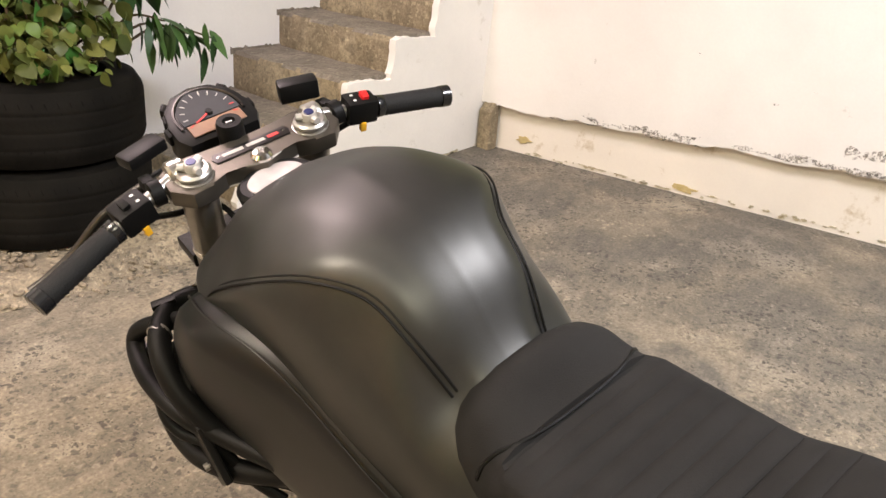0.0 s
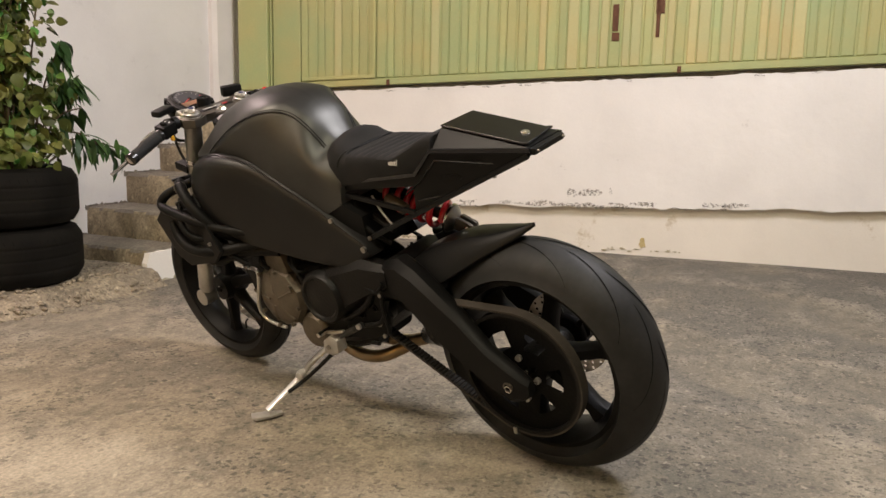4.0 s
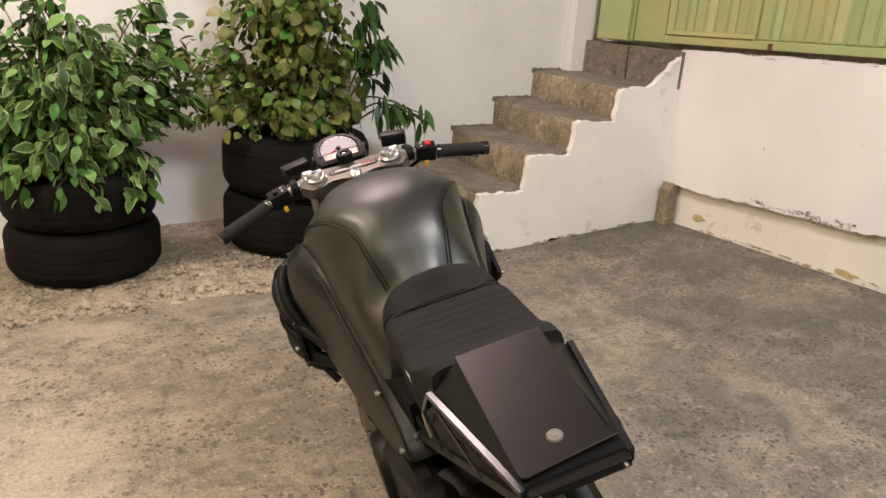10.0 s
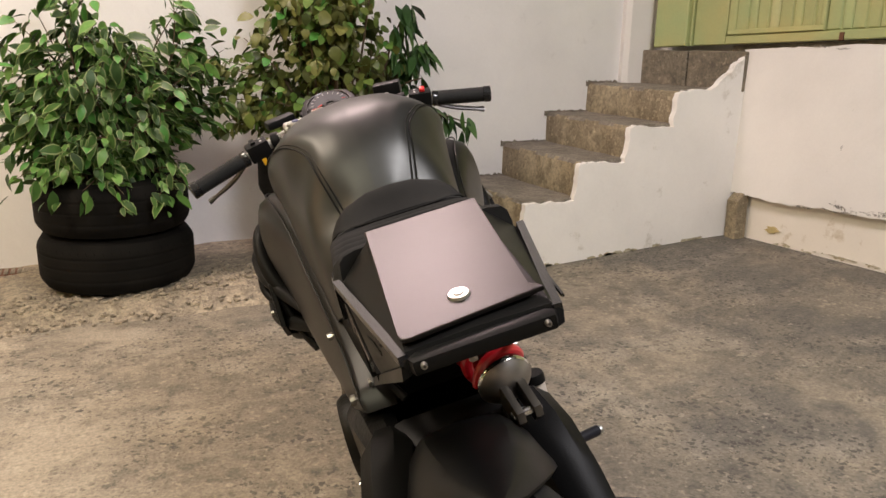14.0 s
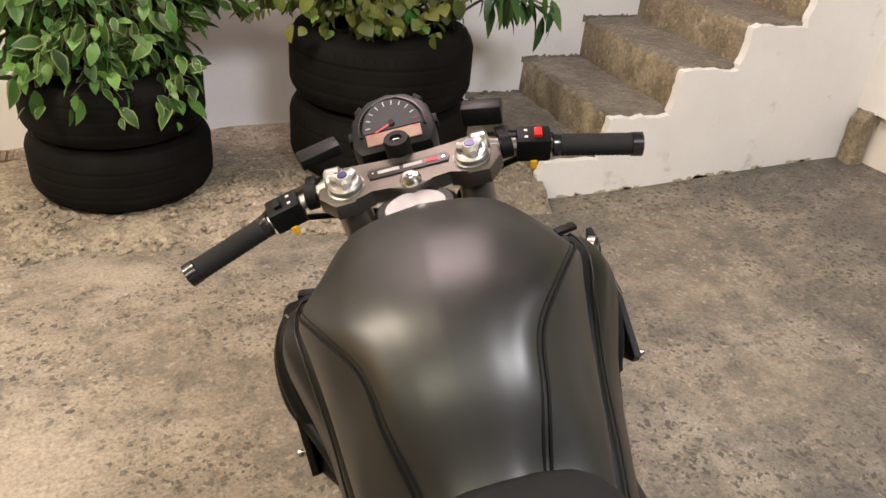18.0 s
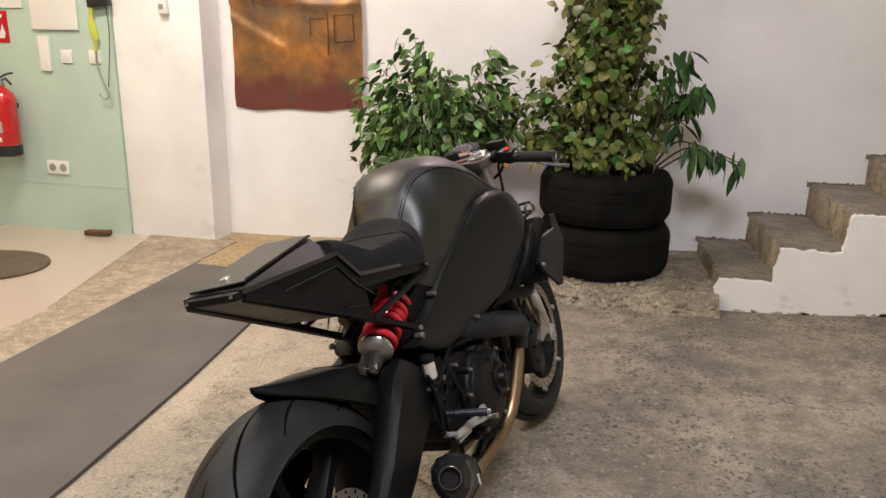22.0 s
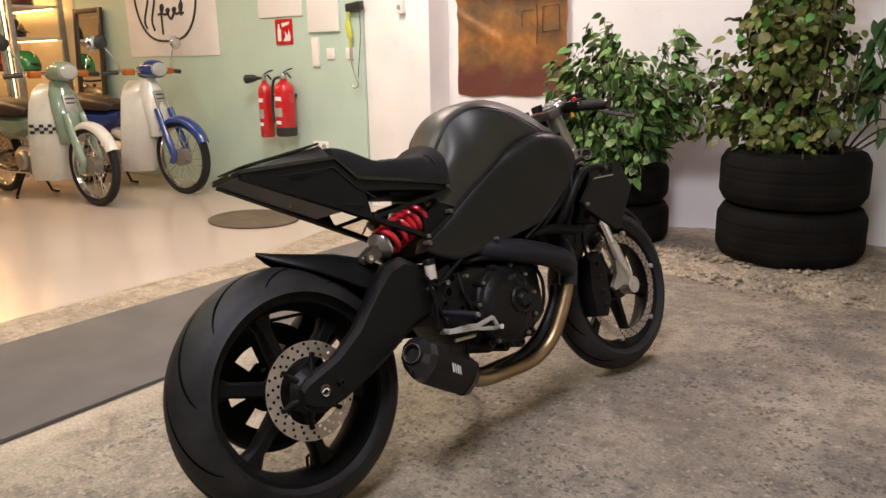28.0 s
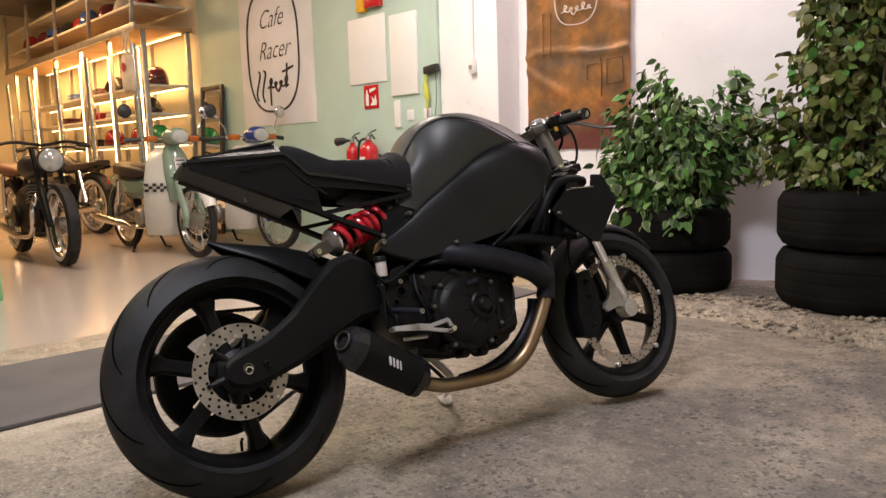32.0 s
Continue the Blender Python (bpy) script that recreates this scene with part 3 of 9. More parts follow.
BRUSHED = material("brushed_dark_metal", (0.068, 0.064, 0.063), 0.36, 1.0, scale=3, fine=0.02, fine_scale=200, rough_var=0.01)
CASTING = material("black_engine_casting", (0.0075, 0.007, 0.0066), 0.42, 0.1, scale=14, bump=0.3, bump_scale=160, fine=0.2, spec=0.2)
BRONZE = material("weathered_engine_magnesium", (0.115, 0.095, 0.070), 0.5, 0.5, scale=16, bump=0.3, bump_scale=140, fine=0.2)
CLAMP = material("bronze_grey_anodised", (0.112, 0.099, 0.083), 0.42, 0.75, scale=12, fine=0.08)
ALU = material("machined_aluminium", (0.62, 0.61, 0.58), 0.3, 0.95, scale=14, fine=0.1)
CAST_ALU = material("cast_alloy", (0.44, 0.42, 0.39), 0.45, 0.35, scale=14, fine=0.12)
FORK_CAP = material("satin_fork_cap", (0.42, 0.41, 0.385), 0.36, 0.9, scale=14, fine=0.1)
CHROME = material("polished_steel", (0.75, 0.74, 0.72), 0.15, 1.0, scale=10, fine=0.04)
FORK_TUBE = material("grey_fork_tube", (0.31, 0.29, 0.265), 0.34, 0.85, scale=12)
TYRE = material("black_tyre_rubber", (0.0085, 0.0083, 0.0082), 0.58, 0, spots=(0.021, 0.0205, 0.0205), scale=11, bump=0.08, bump_scale=420, fine=0.3, fine_scale=60, spec=0.28)
GROOVE = material("tyre_groove", (0.004, 0.004, 0.004), 0.95, spec=0.02)
RED_SPRING = material("red_spring_paint", (0.52, 0.012, 0.022), 0.3, 0, scale=12, coat=0.4)
ROTOR = material("brake_rotor_steel", (0.66, 0.60, 0.52), 0.38, 0.75, scale=20, fine=0.15)
PIPE = material("heat_tinted_steel", (0.34, 0.262, 0.158), 0.40, 1.0, spots=(0.26, 0.165, 0.09), scale=9, fine=0.08)
BLUED = material("blued_black_pipe", (0.012, 0.0125, 0.018), 0.46, 0.1, scale=8, spec=0.3)
BELT = material("dusty_belt_rubber", (0.040, 0.034, 0.028), 0.75, 0, scale=14, fine=0.25, fine_scale=150, spec=0.2)
RED_PLASTIC = material("red_plastic", (0.65, 0.02, 0.02), 0.35)
YELLOW_PLASTIC = material("yellow_plastic", (0.80, 0.42, 0.02), 0.4)
BLUE_CAP = material("blue_anodised", (0.008, 0.014, 0.085), 0.35, 0.3)
WHITE_PRINT = material("white_print", (0.7, 0.69, 0.66), 0.5)
GREY_PRINT = material("grey_print", (0.36, 0.35, 0.33), 0.5)
RED_PRINT = material("red_print", (0.5, 0.03, 0.03), 0.5)
DIAL = material("dial_face", (0.035, 0.035, 0.04), 0.6, scale=6, spec=0.2, coat=0.2)
LCD = material("brown_lcd", (0.22, 0.12, 0.075), 0.3, scale=12)
RUBBER = material("ribbed_grip_rubber", (0.011, 0.011, 0.011), 0.7, bump=0.4, bump_scale=400, spec=0.25)
RESERVOIR = material("milky_reservoir", (0.62, 0.55, 0.48), 0.4)
WARN_LABEL = material("pale_warning_label", (0.40, 0.36, 0.36), 0.55, spots=(0.28, 0.25, 0.25), scale=20)

bike = thing("motorcycle", "matt black custom cafe racer motorcycle leaning on its side stand", "motorcycle", BIKE)


def at_x(x, y, z, turn=0):
    """A frame at this place whose local z is the bike's x."""
    return Matrix.Translation((x, y, z)) @ pose(0, 0, 0, turn, 0, 0) @ AXLE_X


def bolt(parent, p, r=0.006, axis="x", side=1, mat=None, name="bolt", h=0.006):
    bm = B()
    m = Matrix.Translation(p) @ (AXLE_X if axis == "x" else pose(0, 0, 0, 90, 0, 0) if axis == "y" else Matrix())
    lathe(bm, [(r, -h * 1.4), (r, h * 0.6 * side), (r * 0.8, h * side), (r * 0.45, h * side), (r * 0.4, h * 0.3 * side)], m, 10)
    return part(name, bm, mat or FORK_TUBE, parent)




def wheel_parts(y, z, radius, half, rim_r, count, spoke_w, name):
    m = at_x(0, y, z)
    bm = B()
    crown = []
    for k in range(13):
        a = radians(-78 + 156 * k / 12)
        crown.append((radius - half * 0.95 + half * 0.95 * math.cos(a), half * math.sin(a)))
    lo = rim_r + 0.004
    prof = [(lo, -half * 0.72), (lo + 0.012, -half * 0.86), ((lo + crown[0][0]) / 2 + 0.006, -half * 1.0)] + crown + [((lo + crown[0][0]) / 2 + 0.006, half * 1.0), (lo + 0.012, half * 0.86), (lo, half * 0.72)]
    lathe(bm, prof, m, 80, True)
    tyre = part("tyre", bm, TYRE, bike, "%s tyre with curved tread grooves" % name)
    # grooves: sickle-shaped bands just above the tread
    for side in (1, -1):
        for k in range(10):
            bm = B()
            a0 = (k + (0.5 if side < 0 else 0)) * math.tau / 10
            rows = []
            for s in range(15):
                f = s / 14
                ang = a0 + 0.80 * f
                across = side * (0.06 + 0.80 * f ** 1.5)
                wid = 0.0052 * (0.25 + math.sin(math.pi * min(max(f * 0.94 + 0.03, 0), 1)))
                row = []
                for e in (-1, 1):
                    c = across + e * wid / half * 0.35
                    th = math.asin(max(min(c, 0.98), -0.98))
                    rr = radius - half * 0.95 + half * 0.95 * math.cos(th) + 0.0006
                    an = ang - e * wid / radius * 0.6
                    row.append(m @ Vector((rr * math.cos(an), rr * math.sin(an), c * half)))
                rows.append(row)
            loft(bm, rows, closed=False)
            part("tread_groove", bm, GROOVE, tyre)
    bm = B()
    lathe(bm, [(rim_r + 0.006, -half * 0.74), (rim_r + 0.006, -half * 0.66), (rim_r - 0.012, -half * 0.55), (rim_r - 0.022, -half * 0.2), (rim_r - 0.022, half * 0.2), (rim_r - 0.012, half * 0.55), (rim_r + 0.006, half * 0.66), (rim_r + 0.006, half * 0.74), (rim_r - 0.006, half * 0.76), (rim_r - 0.011, half * 0.6), (rim_r - 0.026, half * 0.2), (rim_r - 0.026, -half * 0.2), (rim_r - 0.011, -half * 0.6), (rim_r - 0.006, -half * 0.76)], m, 64, True)
    rim = part("rim", bm, MATT, bike, "matt black cast rim")
    bm = B()
    lathe(bm, [(0.014, -half * 0.8), (0.045, -half * 0.8), (0.052, -half * 0.3), (0.052, half * 0.3), (0.045, half * 0.8), (0.014, half * 0.8)], m, 28, True)
    hub = part("hub", bm, CASTING, rim)
    for k in range(count):
        bm = B()
        turn = pose(0, 0, 0, 0, 0, 360 * k / count + 14)
        rings = []
        for r, w, t in ((0.04, spoke_w * 1.2, half * 0.42), (0.085, spoke_w * 0.95, half * 0.34), (rim_r - 0.06, spoke_w * 0.92, half * 0.26), (rim_r - 0.022, spoke_w * 1.6, half * 0.28)):
            rings.append([m @ turn @ Vector((r, sy * w, sz * t)) for sy, sz in ((-1, -0.5), (-0.6, -1), (0.6, -1), (1, -0.5), (1, 0.5), (0.6, 1), (-0.6, 1), (-1, 0.5))])
        loft(bm, rings)
        part("spoke", bm, MATT, rim)
    bm = B()
    tube(bm, [m @ Vector((rim_r - 0.03, 0, 0.01)), m @ Vector((rim_r - 0.055, 0, 0.014)), m @ Vector((rim_r - 0.062, 0, 0.026))], 0.004, 8)
    part("valve_stem", bm, CASTING, rim)
    return rim


rear_rim = wheel_parts(0.0, 0.319, 0.325, 0.093, 0.234, 6, 0.021, "wide rear")
front_rim = wheel_parts(1.362, 0.320, 0.305, 0.062, 0.227, 6, 0.018, "front")


def rotor(parent, x, y, z, r_in, r_out, thick, cells, mat):
    """A drilled disc: three rows of cells, every other one with a round hole."""
    m, faces = at_x(x, y, z), []
    verts, index = [], {}

    def vert(r, a):
        key = (round(r, 6), round(math.cos(a), 5), round(math.sin(a), 5))
        if key not in index:
            index[key] = len(verts)
            verts.append(m @ Vector((r * math.cos(a), r * math.sin(a), 0)))
        return index[key]

    rows, step = 3, math.tau / cells
    for b in range(rows):
        r0, r1 = r_in + (r_out - r_in) * b / rows, r_in + (r_out - r_in) * (b + 1) / rows
        rm = (r0 + r1) / 2
        for k in range(cells):
            a0, am, a1 = k * step, (k + 0.5) * step, (k + 1) * step
            rim = [vert(r0, a0), vert(r0, am), vert(r0, a1), vert(rm, a1), vert(r1, a1), vert(r1, am), vert(r1, a0), vert(rm, a0)]
            if (k + 2 * b) % 3:
                faces.append(rim)
                continue
            hole = []
            for j in range(8):
                t, h = math.radians(225 + 45 * j), 0.0042
                hole.append(len(verts))
                verts.append(m @ Vector(((rm + h * math.sin(t)) * math.cos(am + h * math.cos(t) / rm), (rm + h * math.sin(t)) * math.sin(am + h * math.cos(t) / rm), 0)))
            faces += [[rim[j], rim[(j + 1) % 8], hole[(j + 1) % 8], hole[j]] for j in range(8)]
    bm = B()
    vs = [bm.verts.new(v) for v in verts]
    for f in faces:
        bm.faces.new([vs[i] for i in f])
    bmesh.ops.solidify(bm, geom=bm.faces, thickness=thick)
    return part("brake_rotor", bm, mat, parent, "drilled steel brake rotor")


rear_rotor = rotor(rear_rim, 0.112, 0, 0.322, 0.085, 0.124, 0.005, 66, ROTOR)
bm = B()
lathe(bm, [(0.018, 0.100), (0.05, 0.100), (0.058, 0.106), (0.060, 0.112), (0.05, 0.118), (0.03, 0.134), (0.018, 0.134)], at_x(0, 0, 0.322), 30)
part("rotor_carrier", bm, CASTING, rear_rim)
for k in range(6):
    bm = B()
    a = k * math.tau / 6 + 0.3
    p = [Vector((0.111, math.cos(a) * r, 0.322 + math.sin(a) * r)) for r in (0.045, 0.086)]
    tube(bm, p, [0.011, 0.006], 8)
    part("rotor_arm", bm, CASTING, rear_rim)
    bolt(rear_rim, (0.117, math.cos(a) * 0.090, 0.322 + math.sin(a) * 0.090), 0.0065, mat=CASTING)
front_rotor = rotor(front_rim, 0.060, 1.362, 0.320, 0.160, 0.192, 0.005, 96, ROTOR)
for k in range(6):
    a = k * math.tau / 6 + 0.2
    bolt(front_rim, (0.064, 1.362 + math.cos(a) * 0.196, 0.320 + math.sin(a) * 0.196), 0.009, mat=ALU, name="rotor_bolt")
for y, s in ((0, 0.185), (1.362, 0.118)):
    bm = B()
    lathe(bm, [(0.0105, -s), (0.0105, s), (0.007, s), (0.007, -s)], at_x(0, y, 0.320), 20, True)
    part("axle", bm, CHROME, bike, "hollow steel axle")


# -- tank, in leather: lofted from cross sections (y, top, seam x z, bulge x z, foot x z)
SECTIONS = [(0.525, 0.868, 0.050, 0.858, 0.098, 0.80, 0.112, 0.735), (0.555, 0.880, 0.058, 0.866, 0.114, 0.815, 0.124, 0.720), (0.590, 0.915, 0.065, 0.884, 0.124, 0.835, 0.132, 0.705),
            (0.630, 0.975, 0.081, 0.946, 0.132, 0.862, 0.138, 0.71), (0.680, 1.016, 0.094, 0.986, 0.142, 0.880, 0.148, 0.735), (0.740, 1.037, 0.131, 1.000, 0.154, 0.908, 0.158, 0.77),
            (0.830, 1.044, 0.167, 0.973, 0.174, 0.920, 0.164, 0.83), (0.920, 1.026, 0.177, 0.924, 0.183, 0.890, 0.172, 0.82), (0.990, 0.996, 0.180, 0.892, 0.184, 0.870, 0.174, 0.81),
            (1.050, 0.942, 0.160, 0.890, 0.168, 0.865, 0.160, 0.80), (1.095, 0.898, 0.125, 0.878, 0.135, 0.855, 0.125, 0.80), (1.108, 0.885, 0.09, 0.865, 0.1, 0.85, 0.09, 0.80)]


def tank_ring(s):
    y, top, sx, sz, bx, bz, fx, fz = s
    half = spline([(fx, y, fz), (bx, y, bz), (sx, y, sz), (sx * 0.55, y, sz + (top - sz) * 0.80), (0, y, top)], 7)
    return half + [Vector((-p.x, p.y, p.z)) for p in half[-2::-1]]


dense = spline([Vector(s[:3]) for s in SECTIONS], 4), spline([Vector(s[3:6]) for s in SECTIONS], 4), spline([Vector((*s[6:8], 0)) for s in SECTIONS], 4)
bm = B()
loft(bm, [tank_ring((*a, *b, c[0], c[1])) for a, b, c in zip(*dense)])
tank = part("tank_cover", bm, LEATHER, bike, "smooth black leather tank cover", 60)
for side in (1, -1):
    for gap in (-0.0035, 0.0035):
        bm = B()
        line = [Vector((side * (s[2] + gap), s[0], s[3] + 0.001 - gap * 0.5)) for s in SECTIONS[2:8]] + [Vector((side * (0.182 + gap), 0.955, 0.898))]
        tube(bm, spline(line, 6), 0.0016, 6)
        part("stitched_seam", bm, MATT, tank, "double stitched seam")
# front filler label ahead of the tank
bm = B()
lathe(bm, [(0.0, 0.0), (0.052, 0.0), (0.058, -0.006), (0.056, -0.02), (0.0, -0.02)], pose(-0.008, 1.064, 0.956, 14, 0, 0) @ Matrix.Diagonal((1.1, 0.75, 1, 1)), 32)
neck = part("filler_rim", bm, SATIN, tank)
bm = B()
lathe(bm, [(0.0, 0.0015), (0.041, 0.0015), (0.042, 0.0)], pose(-0.008, 1.064, 0.956, 14, 0, 0) @ Matrix.Diagonal((1.1, 0.75, 1, 1)), 32)
part("warning_label", bm, WARN_LABEL, tank, "pale round printed label")


# -- frame covers: broad shields on both sides
def shield(side):
    up = spline([(1.022, 0.845, 0.190), (1.004, 0.880, 0.194), (0.920, 0.894, 0.200), (0.845, 0.880, 0.184), (0.792, 0.857, 0.172), (0.749, 0.828, 0.164), (0.674, 0.780, 0.154), (0.60, 0.730, 0.141), (0.53, 0.677, 0.131), (0.452, 0.628, 0.125)], 5)
    low = spline([(1.034, 0.80, 0.212), (1.030, 0.750, 0.220), (1.008, 0.700, 0.222), (0.985, 0.668, 0.222), (0.94, 0.645, 0.218), (0.86, 0.618, 0.208), (0.74, 0.592, 0.188), (0.63, 0.570, 0.166), (0.52, 0.560, 0.146), (0.436, 0.598, 0.124)], 5)
    bm = B()
    rings = []
    for i, (a, b) in enumerate(zip(up, low)):
        f = i / (len(up) - 1)
        bulge = 0.030 * math.exp(-((f - 0.20) / 0.26) ** 2) + 0.010
        ring = [Vector((side * (a.z - 0.05), a.x, a.y))]
        for v in np.linspace(0, 1, 13):
            p = a.lerp(b, v)
            ring.append(Vector((side * (p.z + bulge * math.sin(math.pi * v ** 0.85) ** 0.42 - 0.004), p.x, p.y)))
        ring.append(Vector((side * (b.z - 0.05), b.x, b.y)))
        rings.append(ring)
    loft(bm, rings)
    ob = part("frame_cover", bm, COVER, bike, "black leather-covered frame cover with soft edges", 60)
    bm = B()
    tube(bm, [Vector((side * (p.z + 0.005), p.x, p.y + 0.001)) for p in up[2:]], 0.0017, 8)
    part("rolled_edge", bm, COVER, ob, "rolled leather edge")
    return ob


for side in (1, -1):
    cover = shield(side)
    bolt(cover, (side * 0.129, 0.449, 0.622), 0.009, side=side, h=0.01)
    bolt(cover, (side * 0.137, 0.545, 0.70), 0.007, side=side, h=0.01)
bm = B()
rings = []
for y, w, lo, hi in ((0.47, 0.10, 0.59, 0.70), (0.56, 0.12, 0.57, 0.76), (0.7, 0.15, 0.6, 0.85), (0.9, 0.17, 0.62, 0.86), (1.01, 0.16, 0.70, 0.86), (1.05, 0.10, 0.74, 0.86)):
    rings.append([(w, y, lo), (w, y, hi), (-w, y, hi), (-w, y, lo)])
loft(bm, rings)
part("frame", bm, MATT, bike, "black alloy frame")


# -- seat
XC = 0.02


def seat_top(y):
    hump = 0.036 * math.exp(-((y - 0.556) / 0.036) ** 2)
    return 0.872 + 0.2 * hump + 0.050 * smooth_step(0.34, 0.2, y)


def seat_half(y):
    return 0.117 * max(1 - ((max(y, 0.49) - 0.49) / 0.1195) ** 4, 0.0005) ** 0.36 - 0.014 * smooth_step(0.3, 0.2, y)


def seat_foot(y):
    return 0.768 + (0.585 - y) * 0.17


bm = B()
rings = []
for y in np.concatenate((0.608 - 0.05 * np.linspace(0, 1, 16) ** 1.8, np.linspace(0.556, 0.195, 180))):
    w, t, f = seat_half(y), seat_top(y), seat_foot(y) + 0.006
    if y > 0.58:
        t -= 0.035 * smooth_step(0.580, 0.610, y) ** 2
    rib = 0.0064 * abs(math.sin((y - 0.265) * math.pi / 0.0265)) ** 0.45 - 0.002 if 0.265 < y < 0.477 else (-0.005 if abs(y - 0.492) < 0.004 else 0.002)
    ring, rise = [], 0.032 * math.exp(-((y - 0.550) / 0.040) ** 2)
    soft = smooth_step(0.478, 0.510, y)
    for (u0, v0), (u1, v1) in zip(((1.0, 0.0), (1.03, 0.35), (1.035, 0.72), (1.01, 0.90), (0.95, 0.98), (0.80, 1.0), (0.35, 1.01), (0, 1.01)), ((1.0, 0.0), (1.03, 0.3), (1.03, 0.6), (0.97, 0.82), (0.86, 0.95), (0.7, 1.0), (0.35, 1.02), (0, 1.02))):
        u, v = u0 + (u1 - u0) * soft, v0 + (v1 - v0) * soft
        ring.append(Vector((XC + w * u, y, f + (t - f) * v + (rib if u < 0.82 else 0) + rise * max(1 - u ** 2.2, 0) * v)))
    rings.append(ring + [Vector((2 * XC - p.x, p.y, p.z)) for p in ring[-2::-1]])
loft(bm, rings)
seat = part("seat", bm, SUEDE, bike, "black suede seat with quilted ribs and a front bolster", 40)
bm = B()
box(bm, (0.0030, 0.034, 0.015), (XC - 0.1205, 0.314, 0.860), pose(0, 0, 0, 0, 0, 0), 0.0005)
tag = part("seat_tag", bm, SUEDE, seat, "small woven tag with pale slanted strokes")
for k, (y, h) in enumerate(((0.3255, 0.008), (0.3190, 0.010), (0.3125, 0.009), (0.3060, 0.011), (0.2995, 0.016))):
    bm = B()
    box(bm, (0.001, 0.0042 if k < 4 else 0.002, h), (XC - 0.1224, y, 0.8585 + 0.3 * (h - 0.009)), pose(0, 0, 0, 14, 0, 0))
    part("tag_bar", bm, WHITE_PRINT, tag)
bm = B()
line = []
for u in np.linspace(-1, 1, 41):
    # over the cushion from edge to edge, bowed back in the middle
    y = 0.492 + 0.030 * abs(u) ** 3
    v = float(np.interp(abs(u) * 1.03, (0, 0.35, 0.7, 0.86, 0.97, 1.03), (1.02, 1.02, 1.0, 0.95, 0.82, 0.6)))
    low = seat_foot(y) + 0.006
    line.append((XC + seat_half(y) * u * 1.03, y, low + (seat_top(y) - low) * v + 0.032 * math.exp(-((y - 0.550) / 0.040) ** 2) * max(1 - abs(u) ** 2.2, 0) * v + 0.0005))
tube(bm, line, 0.0022, 6)
part("seat_piping", bm, MATT, seat)

# -- tail: faceted cowl, hatch plate, rails, bumper bar
bm = B()
for s in (1, -1):
    def q(x, y, z):
        return bm.verts.new((XC + s * x, y, z))
    a, a2, b, c, d, e, f, f1, g, m, k = (q(0.063, 0.186, 0.935), q(0.0, 0.186, 0.937), q(0.068, -0.060, 0.893), q(0.075, -0.066, 0.886), q(0.110, 0.190, 0.890), q(0.114, 0.248, 0.830), q(0.106, 0.567, 0.784),
                                          q(0.105, 0.567, 0.764), q(0.100, 0.285, 0.722), q(0.092, 0.215, 0.752), q(0.068, -0.066, 0.876))
    e1 = q(0.1125, 0.268, 0.797)
    a3, b2, k2, m2 = q(0, 0.205, 0.90), q(0, -0.060, 0.895), q(0, -0.066, 0.876), q(0, 0.215, 0.752)
    for face in ((a, b, c, d), (a, a2, b2, b), (c, k, m, g, e1, e, d), (e, e1, f1, f), (k, k2, m2, m), (a, d, a3), (a, a3, a2), (b, b2, k2, k, c)):
        bm.faces.new(face)
bmesh.ops.remove_doubles(bm, verts=bm.verts, dist=0.0005)
bmesh.ops.recalc_face_normals(bm, faces=bm.faces)
bmesh.ops.solidify(bm, geom=bm.faces, thickness=0.003)
tail = part("tail_cowl", bm, SATIN, bike, "sharp faceted satin black tail cowl", 20)
for s in (1, -1):
    # two shallow slots and creases on the cowl's side
    for cy, cz in ((0.093, 0.855), (0.158, 0.818)):
        ring = []
        for y, z in ((-0.034, 0.004), (-0.018, 0.012), (0.028, 0.004), (0.034, -0.004), (0.018, -0.012), (-0.026, -0.004)):
            y, z = cy + y, cz + z
            top_x, low_x = 0.075 + (y + 0.066) * 0.137, 0.068 + (y + 0.066) * 0.0854
            top_z, low_z = 0.886 + (y + 0.066) * 0.0156, 0.876 - (y + 0.066) * 0.441
            ring.append(Vector((low_x + (top_x - low_x) * (z - low_z) / (top_z - low_z), y, z)))
        bm = B()
        loft(bm, [[Vector((XC + s * (p.x + o), p.y, p.z)) for p in ring] for o in (-0.003, 0.0014)])
        part("cowl_slot", bm, MATT, tail, "shallow slot in the cowl")
    for line in ([(0.103, 0.02, 0.862), (0.1145, 0.185, 0.868), (0.1165, 0.235, 0.815), (0.1135, 0.30, 0.772)], [(0.1105, 0.262, 0.758), (0.109, 0.19, 0.775)]):
        bm = B()
        tube(bm, [(XC + s * (x - 0.0035), y, z) for x, y, z in line], 0.0022, 5)
        part("cowl_crease", bm, CARBON_TRIM, tail)
corner = lambda cx, cy, r, a0: [(cx + r * math.cos(radians(a0 + 18 * i)), cy + r * math.sin(radians(a0 + 18 * i))) for i in range(6)]
outline = [(-0.064, 0.116), (0.070, 0.116)] + corner(0.058, -0.116, 0.012, 0)[::-1] + corner(-0.057, -0.118, 0.010, 180)[::-1]
slope = math.degrees(math.atan2(0.042, 0.246))
bm = B()
prism(bm, outline, 0.003, 0.008, pose(XC - 0.002, 0.070, 0.9165, slope, 0, 0), 0.0015)
hatch = part("hatch_plate", bm, BRUSHED, tail, "brushed dark metal hatch plate", 12)
bm = B()
